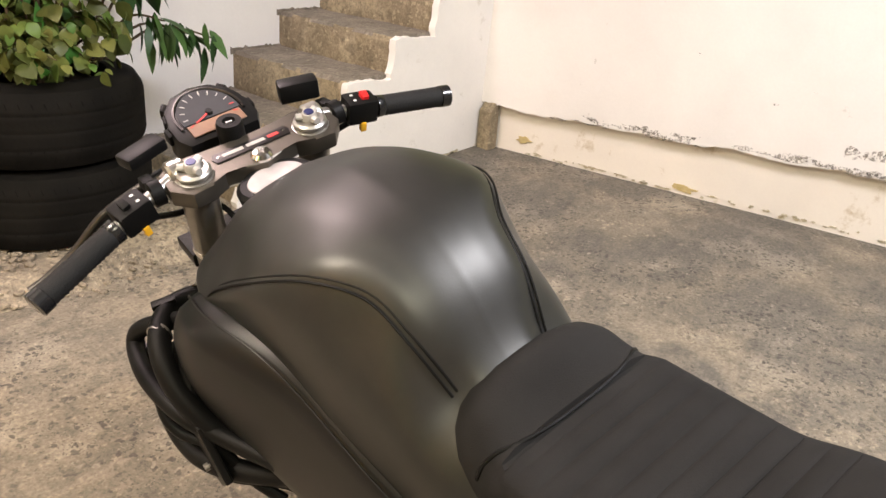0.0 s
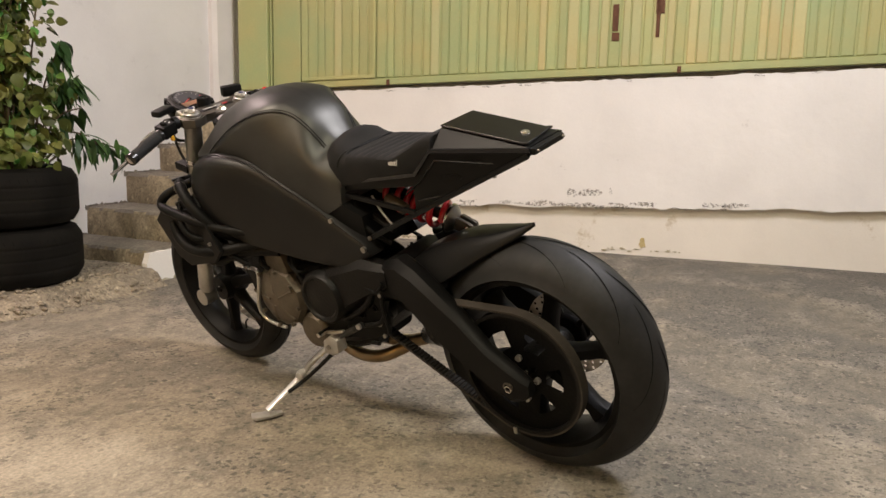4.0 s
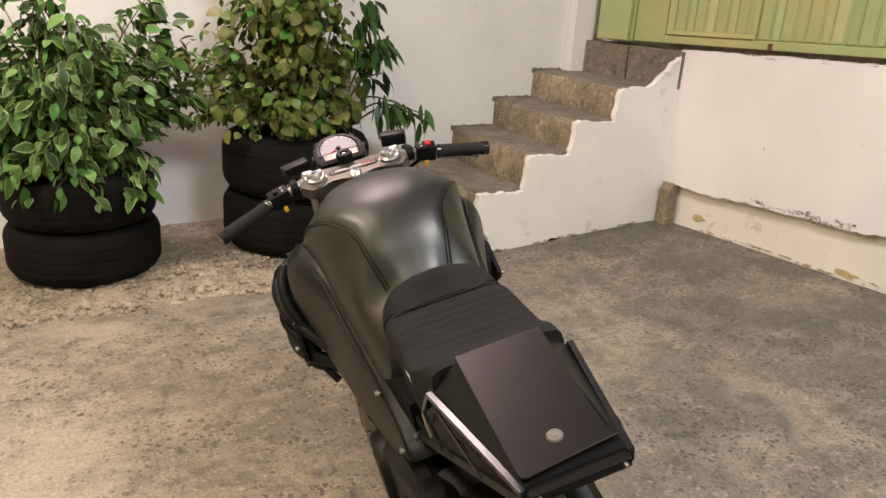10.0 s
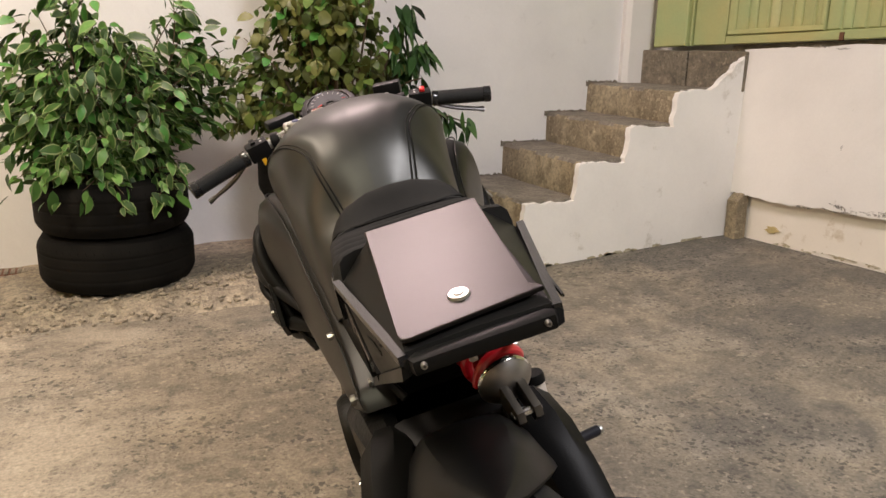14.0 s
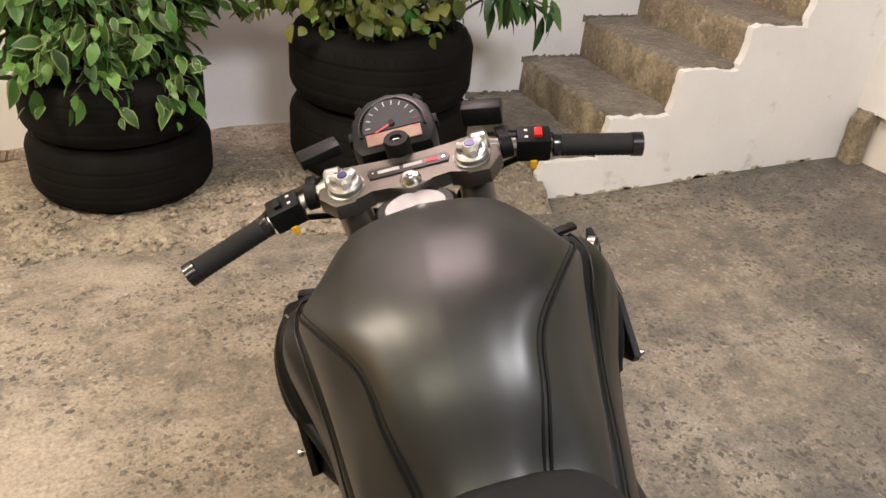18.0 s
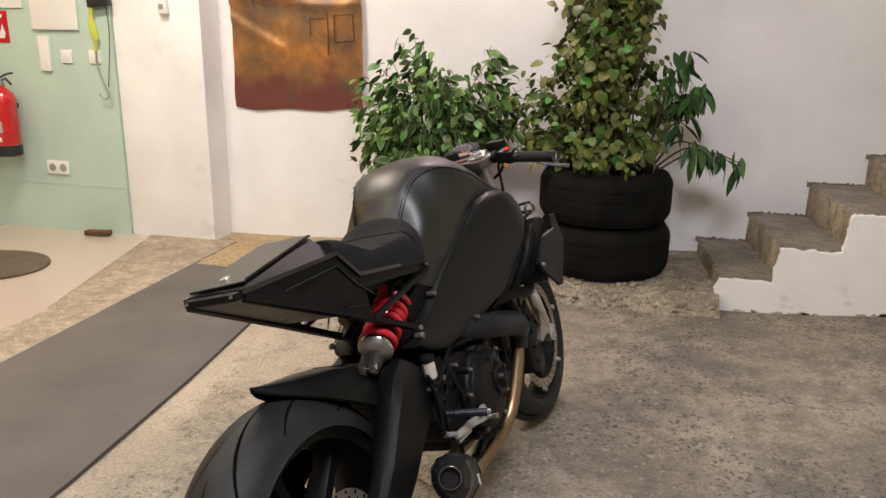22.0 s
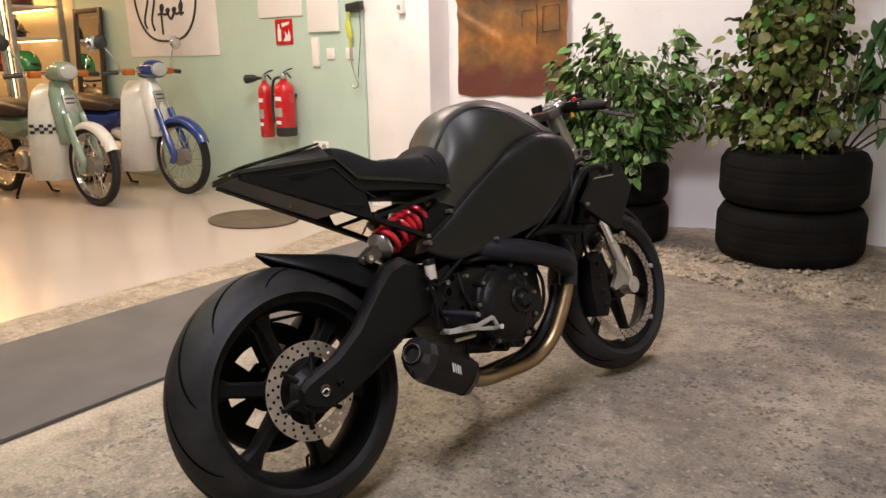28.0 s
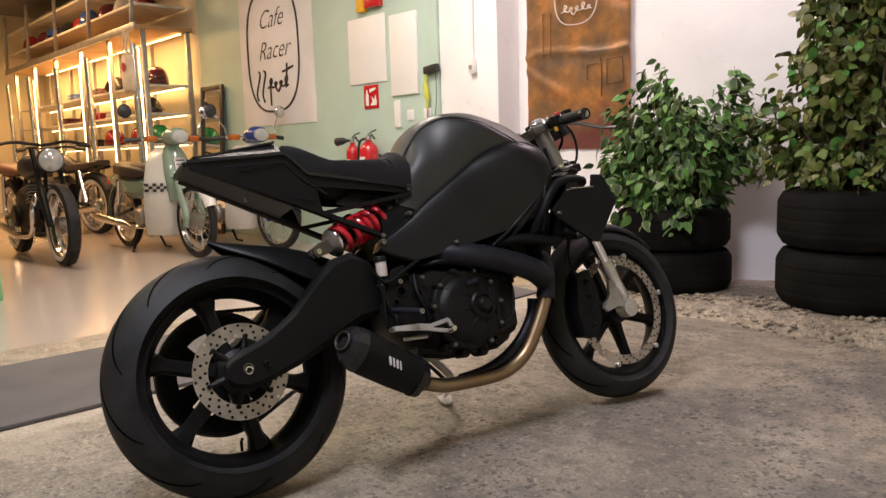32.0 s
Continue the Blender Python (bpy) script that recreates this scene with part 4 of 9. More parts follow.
lathe(bm, [(0.0, 0.0125), (0.005, 0.0125), (0.0055, 0.011), (0.0095, 0.011), (0.011, 0.0085), (0.011, 0.007)], pose(XC - 0.004, 0.070, 0.9165, slope, 0, 0) @ Matrix.Translation((0, -0.085, 0)), 20)
part("hatch_lock", bm, ALU, hatch, "round chrome lock")
bm = B()
prism(bm, [(0.060 * x, y) for x, y in ((-1, 0), (1, 0), (1.14, -0.006), (1.08, -0.016), (-1.08, -0.016), (-1.14, -0.006))], -0.009, 0.007, pose(XC, -0.060, 0.885, slope, 0, 0), 0.004)
bumper = part("bumper_bar", bm, SATIN, tail, "satin black rear bumper bar")
for s in (1, -1):
    bolt(bumper, (XC + s * 0.056, -0.076, 0.884), 0.003, "y", 1)
    bm = B()
    tube(bm, [(XC + s * 0.071, -0.064, 0.888), (XC + s * 0.114, 0.190, 0.893), (XC + s * 0.1185, 0.248, 0.832), (XC + s * 0.1095, 0.570, 0.786)], 0.0062, 4)
    part("seat_rail", bm, CARBON_TRIM, tail, "black seat rail")
    bm = B()
    tube(bm, [(XC + s * 0.070, -0.060, 0.876), (XC + s * 0.094, 0.215, 0.751), (0.016 + s * 0.110, 0.452, 0.641)], 0.0105, 4, True, 0.6)
    part("lower_rail", bm, SATIN, tail, "black lower rail")
    bolt(tail, (0.016 + s * 0.117, 0.452, 0.641), 0.0065, side=s, h=0.005)
    bolt(tail, (XC + s * 0.112, 0.560, 0.775), 0.0045, side=s, h=0.005)
    bm = B()
    tube(bm, [(XC + s * 0.107, 0.568, 0.762), (XC + s * 0.101, 0.285, 0.720)], 0.008, 4)
    part("brace", bm, SATIN, tail)
bolt(tail, (XC + 0.005, 0.099, 0.800), 0.005, "z", -1, h=0.008)
bm = B()
box(bm, (0.11, 0.16, 0.022), (XC, 0.47, 0.776), pose(0, 0, 0, -8, 0, 0), 0.008)
part("under_tray", bm, MATT, tail)
# bits in the open triangle below the seat
bm = B()
lathe(bm, [(0.0, 0.0), (0.014, 0.0), (0.017, 0.004), (0.017, 0.062), (0.014, 0.070), (0.0, 0.072)], Matrix.Translation((XC - 0.046, 0.372, 0.700)) @ pose(0, 0, 0, -62, 0, 0), 18)
part("shock_reservoir", bm, BRONZE, bike, "dull bronze damper canister")
for pts, r, mat in (([(-0.070, 0.445, 0.752), (-0.085, 0.405, 0.715), (-0.085, 0.376, 0.682)], 0.0035, FORK_TUBE),
                    ([(-0.055, 0.52, 0.745), (-0.090, 0.50, 0.700), (-0.085, 0.46, 0.650), (-0.06, 0.42, 0.61)], 0.007, MATT),
                    ([(-0.02, 0.55, 0.735), (-0.05, 0.48, 0.690), (-0.055, 0.40, 0.650)], 0.010, CASTING),
                    ([(0.075, 0.55, 0.73), (0.085, 0.50, 0.76), (0.080, 0.45, 0.745), (0.088, 0.42, 0.70)], 0.005, MATT)):
    bm = B()
    tube(bm, spline(pts, 6), r, 8)
    part("under_seat_cable", bm, mat, bike)

# -- rear hugger over the tyre
bm = B()
rings = []
for y, w, z, edge in ((-0.016, 0.005, 0.689, 0.683), (0.017, 0.030, 0.680, 0.660), (0.06, 0.055, 0.671, 0.637), (0.11, 0.080, 0.662, 0.610), (0.18, 0.100, 0.651, 0.567), (0.25, 0.108, 0.630, 0.525), (0.31, 0.104, 0.604, 0.518), (0.37, 0.092, 0.560, 0.500)):
    outer = [Vector((w * u, y, z + (edge - z) * v)) for u, v in ((-1, 1), (-0.97, 0.86), (-0.80, 0.42), (-0.60, 0.14), (-0.50, 0.06), (0, 0), (0.50, 0.06), (0.60, 0.14), (0.80, 0.42), (0.97, 0.86), (1, 1))]
    rings.append(outer + [Vector((p.x * 0.95, p.y, p.z - 0.005)) for p in outer[::-1]])
loft(bm, rings)
part("rear_hugger", bm, SATIN, bike, "pointed satin black rear hugger", 24)


# -- swingarm
def oct_ring(y, z0, z1, x0, x1, c=0.28):
    cx, cz, hx, hz = (x0 + x1) / 2, (z0 + z1) / 2, (x1 - x0) / 2, (z1 - z0) / 2
    r = min(abs(hx), hz) * c * 2
    k = r / abs(hx)
    kz = r / hz
    return [Vector((cx + hx * u, y, cz + hz * v)) for u, v in ((-1, -1 + kz), (-1 + k, -1), (1 - k, -1), (1, -1 + kz), (1, 1 - kz), (1 - k, 1), (-1 + k, 1), (-1, 1 - kz))]


swing = None
for s in (1, -1):
    bm = B()
    loft(bm, [oct_ring(y, a, b, s * c, s * d) for y, a, b, c, d in (((-0.052, 0.300, 0.340, 0.142, 0.172), (-0.035, 0.286, 0.354, 0.138, 0.178), (0.0, 0.274, 0.378, 0.136, 0.181), (0.06, 0.298, 0.415, 0.132, 0.180), (0.14, 0.338, 0.486, 0.118, 0.174), (0.22, 0.388, 0.544, 0.100, 0.168), (0.28, 0.430, 0.582, 0.084, 0.160), (0.34, 0.470, 0.604, 0.07, 0.150), (0.40, 0.47, 0.585, 0.08, 0.135), (0.45, 0.45, 0.52, 0.08, 0.125)) if s < 0 else ((-0.052, 0.300, 0.340, 0.142, 0.172), (-0.035, 0.282, 0.358, 0.138, 0.178), (0.0, 0.272, 0.374, 0.136, 0.181), (0.06, 0.286, 0.398, 0.132, 0.180), (0.14, 0.312, 0.452, 0.116, 0.172), (0.22, 0.345, 0.535, 0.098, 0.165), (0.28, 0.375, 0.585, 0.082, 0.157), (0.34, 0.400, 0.602, 0.07, 0.147), (0.40, 0.415, 0.572, 0.08, 0.132), (0.45, 0.43, 0.50, 0.08, 0.125)))])
    arm = part("swingarm_arm", bm, MATT, bike, "bulky matt black swingarm", 40)
    bm = B()
    lathe(bm, [(0.0095, 0.170), (0.0095, 0.185), (0.0135, 0.185), (0.0135, 0.178), (0.017, 0.178)], at_x(0, 0, 0.325) @ Matrix.Diagonal((1, 1, s, 1)), 24)
    part("axle_collar", bm, CLAMP, arm)
bm = B()
box(bm, (0.19, 0.10, 0.15), (0, 0.39, 0.50), pose(0, 0, 0, 20, 0, 0), 0.02)
part("swingarm_bridge", bm, SATIN, bike)
bolt(bike, (0.176, 0.046, 0.330), 0.009, mat=CASTING, name="adjuster_bolt", h=0.016)

# -- shock with red spring on the right
lo, hi = Vector((0.090, 0.268, 0.620)), Vector((0.048, 0.560, 0.740))
along = (hi - lo).normalized()
turn = along.to_track_quat("Z", "Y").to_matrix().to_4x4()
SH = Matrix.Translation(lo) @ turn
length = (hi - lo).length
bm = B()
lathe(bm, [(0.016, 0.03), (0.016, length * 0.40), (0.026, length * 0.42), (0.026, length * 0.66), (0.030, length * 0.67), (0.030, length * 1.0)], SH, 20)
shock = part("shock_absorber", bm, CASTING, bike, "rear shock absorber")
bm = B()
n, line = 150, []
for k in range(n + 1):
    f = k / n
    # coils lie close at both ends and open in the middle
    h = 0.060 + (length * 0.80 - 0.060) * (f + 0.055 * math.sin(math.tau * 2 * (f - 0.5) / 2) * -1)
    line.append(SH @ Vector((0.0375 * math.cos(f * 6.2 * math.tau), 0.0375 * math.sin(f * 6.2 * math.tau), h)))
tube(bm, line, 0.0090, 10)
part("coil_spring", bm, RED_SPRING, shock, "bright red coil spring")
bm = B()
lathe(bm, [(0.014, 0.026), (0.022, 0.028), (0.036, 0.040), (0.0415, 0.047), (0.0415, 0.056), (0.037, 0.060), (0.02, 0.062)], SH, 28)
cup = part("spring_seat", bm, FORK_TUBE, shock, "grey alloy spring cup")
bm = B()
lathe(bm, [(0.0418, 0.048), (0.0430, 0.050), (0.0430, 0.054), (0.0418, 0.056)], SH, 28, True)
part("cup_ring", bm, CHROME, cup)
for k in range(3):
    bm = B()
    lathe(bm, [(0.0265, length * (0.44 + 0.06 * k)), (0.031, length * (0.445 + 0.06 * k)), (0.031, length * (0.465 + 0.06 * k)), (0.0265, length * (0.47 + 0.06 * k))], SH, 24, True)
    part("preload_ring", bm, FORK_TUBE, shock, "grey preload ring")
bm = B()
prism(bm, [(-0.014, -0.024), (0.0, -0.031), (0.014, -0.024), (0.019, 0.022), (0.012, 0.034), (-0.012, 0.034), (-0.019, 0.022)], 0.007, 0.019, SH @ Matrix(((0, 0, 1, 0), (1, 0, 0, 0), (0, 1, 0, 0), (0, 0, 0, 1))), 0.002)
part("clevis", bm, CLAMP, shock, "grey alloy clevis")
bm = B()
prism(bm, [(-0.014, -0.024), (0.0, -0.031), (0.014, -0.024), (0.019, 0.022), (0.012, 0.034), (-0.012, 0.034), (-0.019, 0.022)], -0.019, -0.007, SH @ Matrix(((0, 0, 1, 0), (1, 0, 0, 0), (0, 1, 0, 0), (0, 0, 0, 1))), 0.002)
part("clevis", bm, CLAMP, shock, "grey alloy clevis")
bm = B()
lathe(bm, [(0.0, 0.028), (0.006, 0.028), (0.010, 0.026), (0.010, -0.026), (0.0, -0.027)], SH @ pose(0, 0, -0.014, 0, 90, 0) @ Matrix.Diagonal((0.8, 0.8, 0.82, 1)), 16)
part("clevis_pin", bm, CHROME, shock)
bm = B()
lathe(bm, [(0.031, length * 0.82), (0.035, length * 0.84), (0.035, length * 0.97), (0.028, length + 0.01), (0.012, length + 0.03)], SH, 22)
part("shock_top_mount", bm, BRONZE, shock, "dull olive-grey shock head")

# -- rear brake reservoir
bm = B()
lathe(bm, [(0.0, -0.028), (0.014, -0.028), (0.016, -0.022), (0.016, 0.016), (0.0, 0.018)], Matrix.Translation((0.145, 0.423, 0.548)), 20)
pot = part("brake_fluid_reservoir", bm, RESERVOIR, bike, "milky plastic brake fluid reservoir")
bm = B()
lathe(bm, [(0.0, 0.030), (0.016, 0.030), (0.018, 0.026), (0.018, 0.014), (0.0, 0.014)], Matrix.Translation((0.145, 0.423, 0.548)), 20)
part("reservoir_cap", bm, MATT, pot)
bm = B()
tube(bm, spline([(0.145, 0.423, 0.52), (0.145, 0.42, 0.47), (0.15, 0.43, 0.42), (0.14, 0.45, 0.37)], 6), 0.006, 8)
part("reservoir_hose", bm, MATT, pot)

# -- engine
engine = None
bm = B()
rings = []
for y, w, lo, hi in ((0.46, 0.07, 0.38, 0.52), (0.52, 0.10, 0.31, 0.54), (0.60, 0.135, 0.285, 0.55), (0.72, 0.145, 0.275, 0.53), (0.81, 0.135, 0.285, 0.52), (0.88, 0.11, 0.31, 0.48), (0.91, 0.07, 0.34, 0.44)):
    rings.append(oct_ring(y, lo, hi, -w, w, 0.12))
loft(bm, rings)
engine = part("engine", bm, CASTING, bike, "black and bronze-grey V-twin engine", 30)


def sub(name, bm, mat, label="", smooth=35):
    return part(name, bm, mat, engine, label, smooth)


for y0, z0, tilt in ((0.86, 0.52, -38), (0.64, 0.58, 14)):
    bm = B()
    m = pose(0, y0, z0, tilt, 0, 0)
    stack = [(0.085, 0.060, -0.065)]
    for k in range(7):
        z = -0.05 + k * 0.018
        stack += [(0.088, 0.063, z - 0.005), (0.100, 0.075, z - 0.003), (0.100, 0.075, z + 0.003), (0.088, 0.063, z + 0.005)]
    stack += [(0.088, 0.063, 0.068), (0.105, 0.080, 0.072), (0.105, 0.080, 0.112), (0.092, 0.068, 0.120)]
    loft(bm, [[(x * u, y * v, z) for u, v in ((-1, -0.85), (-0.88, -1), (0.88, -1), (1, -0.85), (1, 0.85), (0.88, 1), (-0.88, 1), (-1, 0.85))] for x, y, z in stack])
    bmesh.ops.transform(bm, matrix=m, verts=bm.verts)
    sub("cylinder", bm, CASTING, "finned black cylinder")
# right: round clutch cover with a bolt ring and hub
bm = B()
RC = at_x(0, 0.680, 0.393)
lathe(bm, [(0.120, 0.120), (0.120, 0.150), (0.115, 0.157), (0.102, 0.160), (0.094, 0.170), (0.072, 0.178), (0.0, 0.180)], RC, 44)
cover = sub("clutch_cover", bm, CASTING, "round black clutch cover with bolt ring")
bm = B()
HUB = at_x(0, 0.718, 0.400)
lathe(bm, [(0.044, 0.174), (0.043, 0.185), (0.038, 0.190), (0.031, 0.189), (0.028, 0.184), (0.023, 0.185), (0.020, 0.199), (0.016, 0.203), (0.0, 0.203)], HUB, 32)
sub("cover_hub", bm, CASTING, "raised round hub of the clutch cover")
for k in range(11):
    a = k * math.tau / 11 + 0.1
    c, d = math.cos(a), math.sin(a)
    bm = B()
    lathe(bm, [(0.013, 0.126), (0.013, 0.156), (0.011, 0.160), (0.0, 0.160)], at_x(0, 0.680 + 0.118 * c, 0.393 + 0.118 * d), 14)
    sub("bolt_boss", bm, CASTING)
    bolt(engine, (0.160, 0.680 + 0.118 * c, 0.393 + 0.118 * d), 0.006, mat=CASTING if k in (3, 6, 8) else FORK_TUBE, name="cover_bolt", h=0.008)
for k in range(7):
    bm = B()
    a = k * math.tau / 7 + 0.35
    tube(bm, [HUB @ Vector((0.040 * math.cos(a), 0.040 * math.sin(a), 0.180)), RC @ Vector((0.096 * math.cos(a), 0.096 * math.sin(a), 0.166))], 0.0045, 6)
    sub("cover_rib", bm, CASTING)
bm = B()
box(bm, (0.006, 0.040, 0.013), (0.186, 0.690, 0.472), pose(0, 0, 0, 12, 0, 0), 0.002)
sub("cover_badge", bm, BLUED)
# case clutter behind and below the cover: oil line, breather, drain bosses
for pts, r in (([(0.13, 0.53, 0.52), (0.155, 0.52, 0.46), (0.150, 0.545, 0.40), (0.14, 0.56, 0.33)], 0.006),
               ([(0.12, 0.86, 0.49), (0.150, 0.855, 0.43), (0.152, 0.83, 0.35), (0.13, 0.76, 0.315), (0.11, 0.70, 0.30)], 0.0055),
               ([(0.12, 0.57, 0.545), (0.150, 0.62, 0.545), (0.150, 0.70, 0.535), (0.12, 0.78, 0.53)], 0.008)):
    bm = B()
    tube(bm, spline(pts, 6), r, 8)
    sub("oil_line", bm, MATT)
for y, z, r in ((0.600, 0.292, 0.017), (0.655, 0.268, 0.015), (0.72, 0.266, 0.017), (0.775, 0.285, 0.015)):
    bm = B()
    lathe(bm, [(r, 0.09), (r, 0.140), (r * 0.8, 0.146), (0.0, 0.146)], at_x(0, y, z), 12)
    sub("case_boss", bm, CASTING)
    bolt(engine, (0.147, y, z), 0.006, mat=CASTING, name="case_bolt", h=0.008)
# left: ribbed alternator cover, domed cover, sprocket cover
bm = B()
lathe(bm, [(0.102, -0.110), (0.102, -0.150), (0.094, -0.166), (0.064, -0.178), (0.030, -0.184), (0.0, -0.184)], at_x(0, 0.845, 0.425), 10)
alt = sub("alternator_cover", bm, BRONZE, "weathered faceted alternator cover", 18)
for k in range(8):
    a = k * math.tau / 8 + 0.2
    bolt(engine, (-0.166, 0.845 + 0.094 * math.cos(a), 0.425 + 0.094 * math.sin(a)), 0.0065, side=-1, mat=BRONZE, name="cover_bolt", h=0.012)
for a in np.radians((20, 95, 170, 245, 320)):
    bm = B()
    tube(bm, [at_x(0, 0.845, 0.425) @ Vector((0.02 * math.cos(a), 0.02 * math.sin(a), -0.182)), at_x(0, 0.845, 0.425) @ Vector((0.084 * math.cos(a), 0.084 * math.sin(a), -0.170))], 0.006, 6)
    sub("cover_rib", bm, BRONZE)
bm = B()
lathe(bm, [(0.084, -0.120), (0.082, -0.172), (0.074, -0.184), (0.066, -0.185), (0.060, -0.178), (0.02, -0.182), (0.0, -0.183)], at_x(0, 0.632, 0.462), 36)
sub("drive_cover", bm, CASTING, "round black drive cover")
bm = B()
lathe(bm, [(0.062, -0.10), (0.060, -0.146), (0.050, -0.158), (0.0, -0.162)], at_x(0, 0.730, 0.322), 26)
sub("lower_cover", bm, BRONZE, "small round weathered lower cover")
for pts, r, mat in (([(-0.120, 0.80, 0.565), (-0.150, 0.77, 0.550), (-0.158, 0.735, 0.520), (-0.150, 0.715, 0.480)], 0.006, MATT),
                    ([(-0.130, 0.775, 0.58), (-0.162, 0.742, 0.555), (-0.165, 0.722, 0.53), (-0.140, 0.70, 0.53)], 0.0045, MATT),
                    ([(-0.13, 0.90, 0.565), (-0.17, 0.885, 0.545), (-0.165, 0.86, 0.52)], 0.007, MATT),
                    ([(-0.130, 0.44, 0.52), (-0.150, 0.47, 0.46), (-0.150, 0.53, 0.415), (-0.14, 0.60, 0.385)], 0.009, CASTING),
                    ([(-0.130, 0.41, 0.47), (-0.150, 0.43, 0.41), (-0.150, 0.50, 0.385), (-0.14, 0.58, 0.36)], 0.007, CASTING)):
    bm = B()
    tube(bm, spline(pts, 5), r, 8)
    sub("engine_line", bm, mat)
bm = B()
loft(bm, [oct_ring(y, lo, hi, -0.085, -x) for y, lo, hi, x in ((0.635, 0.390, 0.545, 0.168), (0.56, 0.415, 0.565, 0.168), (0.47, 0.465, 0.590, 0.158), (0.39, 0.505, 0.575, 0.140))])
sub("sprocket_cover", bm, CASTING, "matt black pulley cover")
bm = B()
tube(bm, spline([(-0.15, 1.00, 0.500), (-0.172, 0.915, 0.512), (-0.180, 0.912, 0.47), (-0.182, 0.942, 0.385), (-0.178, 0.918, 0.340), (-0.17, 0.845, 0.322)], 6), 0.006, 8)
sub("coolant_pipe", bm, ALU, "thin grey coolant pipe")
bm = B()
box(bm, (0.07, 0.09, 0.10), (-0.125, 0.835, 0.545), pose(0, 0, 0, -15, 0, 0), 0.014)
sub("intake_flange", bm, BRONZE)
bm = B()
loft(bm, [oct_ring(y, lo, hi, -x, x, 0.2) for y, lo, hi, x in ((0.87, 0.285, 0.34, 0.07), (0.80, 0.262, 0.33, 0.10), (0.62, 0.258, 0.32, 0.11), (0.54, 0.275, 0.33, 0.08))])
sub("oil_sump", bm, CASTING, "black finned oil sump")
# rear-set plates and levers
for s in (1, -1):
    bm = B()
    prism(bm, [(0.40, 0.42), (0.46, 0.54), (0.50, 0.55), (0.52, 0.46), (0.60, 0.35), (0.58, 0.325), (0.48, 0.34), (0.42, 0.37)], 0.128, 0.140, Matrix.Diagonal((s, 1, 1, 1)) @ SIDE, 0.003)
    plate = part("footrest_plate", bm, MATT, bike, "black footrest hanger plate")
    bm = B()
    out = Vector((0.240, 0.476, 0.402)) if s > 0 else Vector((-0.235, 0.418, 0.446))
    near = Vector((0.14, 0.428, 0.424)) if s > 0 else Vector((-0.165, 0.600, 0.336))
    tube(bm, [near, near.lerp(out, 0.27), near.lerp(out, 0.30), out, near.lerp(out, 1.03)], [0.007, 0.007, 0.0095, 0.010, 0.006], 12)
    peg = part("foot_peg", bm, BLUED if s > 0 else CASTING, plate, "knurled metal foot peg")
    bolt(peg, (out.x, out.y, out.z), 0.008, side=s, mat=ALU, h=0.010)
    bolt(plate, (s * 0.142, 0.475, 0.50), 0.008, side=s, h=0.008)
    bolt(plate, (s * 0.142, 0.44, 0.40), 0.008, side=s, h=0.008)
    for y, z, r in ((0.526, 0.460, 0.018), (0.476, 0.472, 0.016), (0.500, 0.508, 0.012), (0.512, 0.414, 0.013), (0.455, 0.442, 0.011)):
        bm = B()
        lathe(bm, [(r * 0.72, s * 0.139), (r * 0.78, s * 0.1445), (r, s * 0.1445), (r * 1.06, s * 0.139)], at_x(0, y, z), 18)
        part("plate_hole_rim", bm, CASTING, plate)
        bm = B()
        lathe(bm, [(0.0, s * 0.1405), (r * 0.74, s * 0.1405)], at_x(0, y, z), 18)
        part("plate_hole", bm, GROOVE, plate)
    for pts in ([(0.150, 0.395, 0.535), (0.152, 0.43, 0.50), (0.150, 0.50, 0.535), (0.146, 0.55, 0.56)], [(0.150, 0.405, 0.51), (0.152, 0.412, 0.45), (0.150, 0.405, 0.38)]):
        bm = B()
        tube(bm, spline([(s * x, y, z) for x, y, z in pts], 5), 0.0055, 8)
        part("plate_cable", bm, MATT, plate)
    for y, z in ((0.410, 0.496), (0.548, 0.505), (0.425, 0.367)):
        bolt(plate, (s * 0.146, y, z), 0.006, side=s, mat=FORK_TUBE, h=0.008)
    bm = B()
    if s > 0:
        for outline in ([(0.42, 0.360), (0.42, 0.374), (0.50, 0.372), (0.535, 0.366), (0.535, 0.346), (0.50, 0.352)],
                        [(0.530, 0.354), (0.530, 0.366), (0.592, 0.377), (0.598, 0.366)],
                        [(0.530, 0.346), (0.530, 0.357), (0.606, 0.342), (0.600, 0.331)],
                        [(0.588, 0.374), (0.598, 0.374), (0.616, 0.338), (0.604, 0.332)]):
            prism(bm, outline, 0.168, 0.178, SIDE, 0.002)
        tube(bm, [(0.135, 0.432, 0.367), (0.172, 0.432, 0.367)], 0.008, 8)
    else:
        tube(bm, [(-0.150, 0.60, 0.345), (-0.156, 0.635, 0.338), (-0.158, 0.672, 0.335)], 0.006, 8)
    lever = part("foot_lever", bm, CAST_ALU, plate, "polished alloy foot lever")
    bm = B()
    tip_y = 0.592 if s > 0 else 0.664
    tube(bm, [(s * (0.150 if s < 0 else 0.166), tip_y, 0.342), (s * (0.197 if s < 0 else 0.208), tip_y, 0.343)], 0.008, 10)
    part("lever_tip", bm, CHROME, lever)
    bm = B()
    tube(bm, [(s * 0.152, 0.455, 0.335), (s * 0.152, 0.53 if s > 0 else 0.485, 0.333)], 0.006, 8)
    part("linkage_rod", bm, ALU if s > 0 else CASTING, plate)

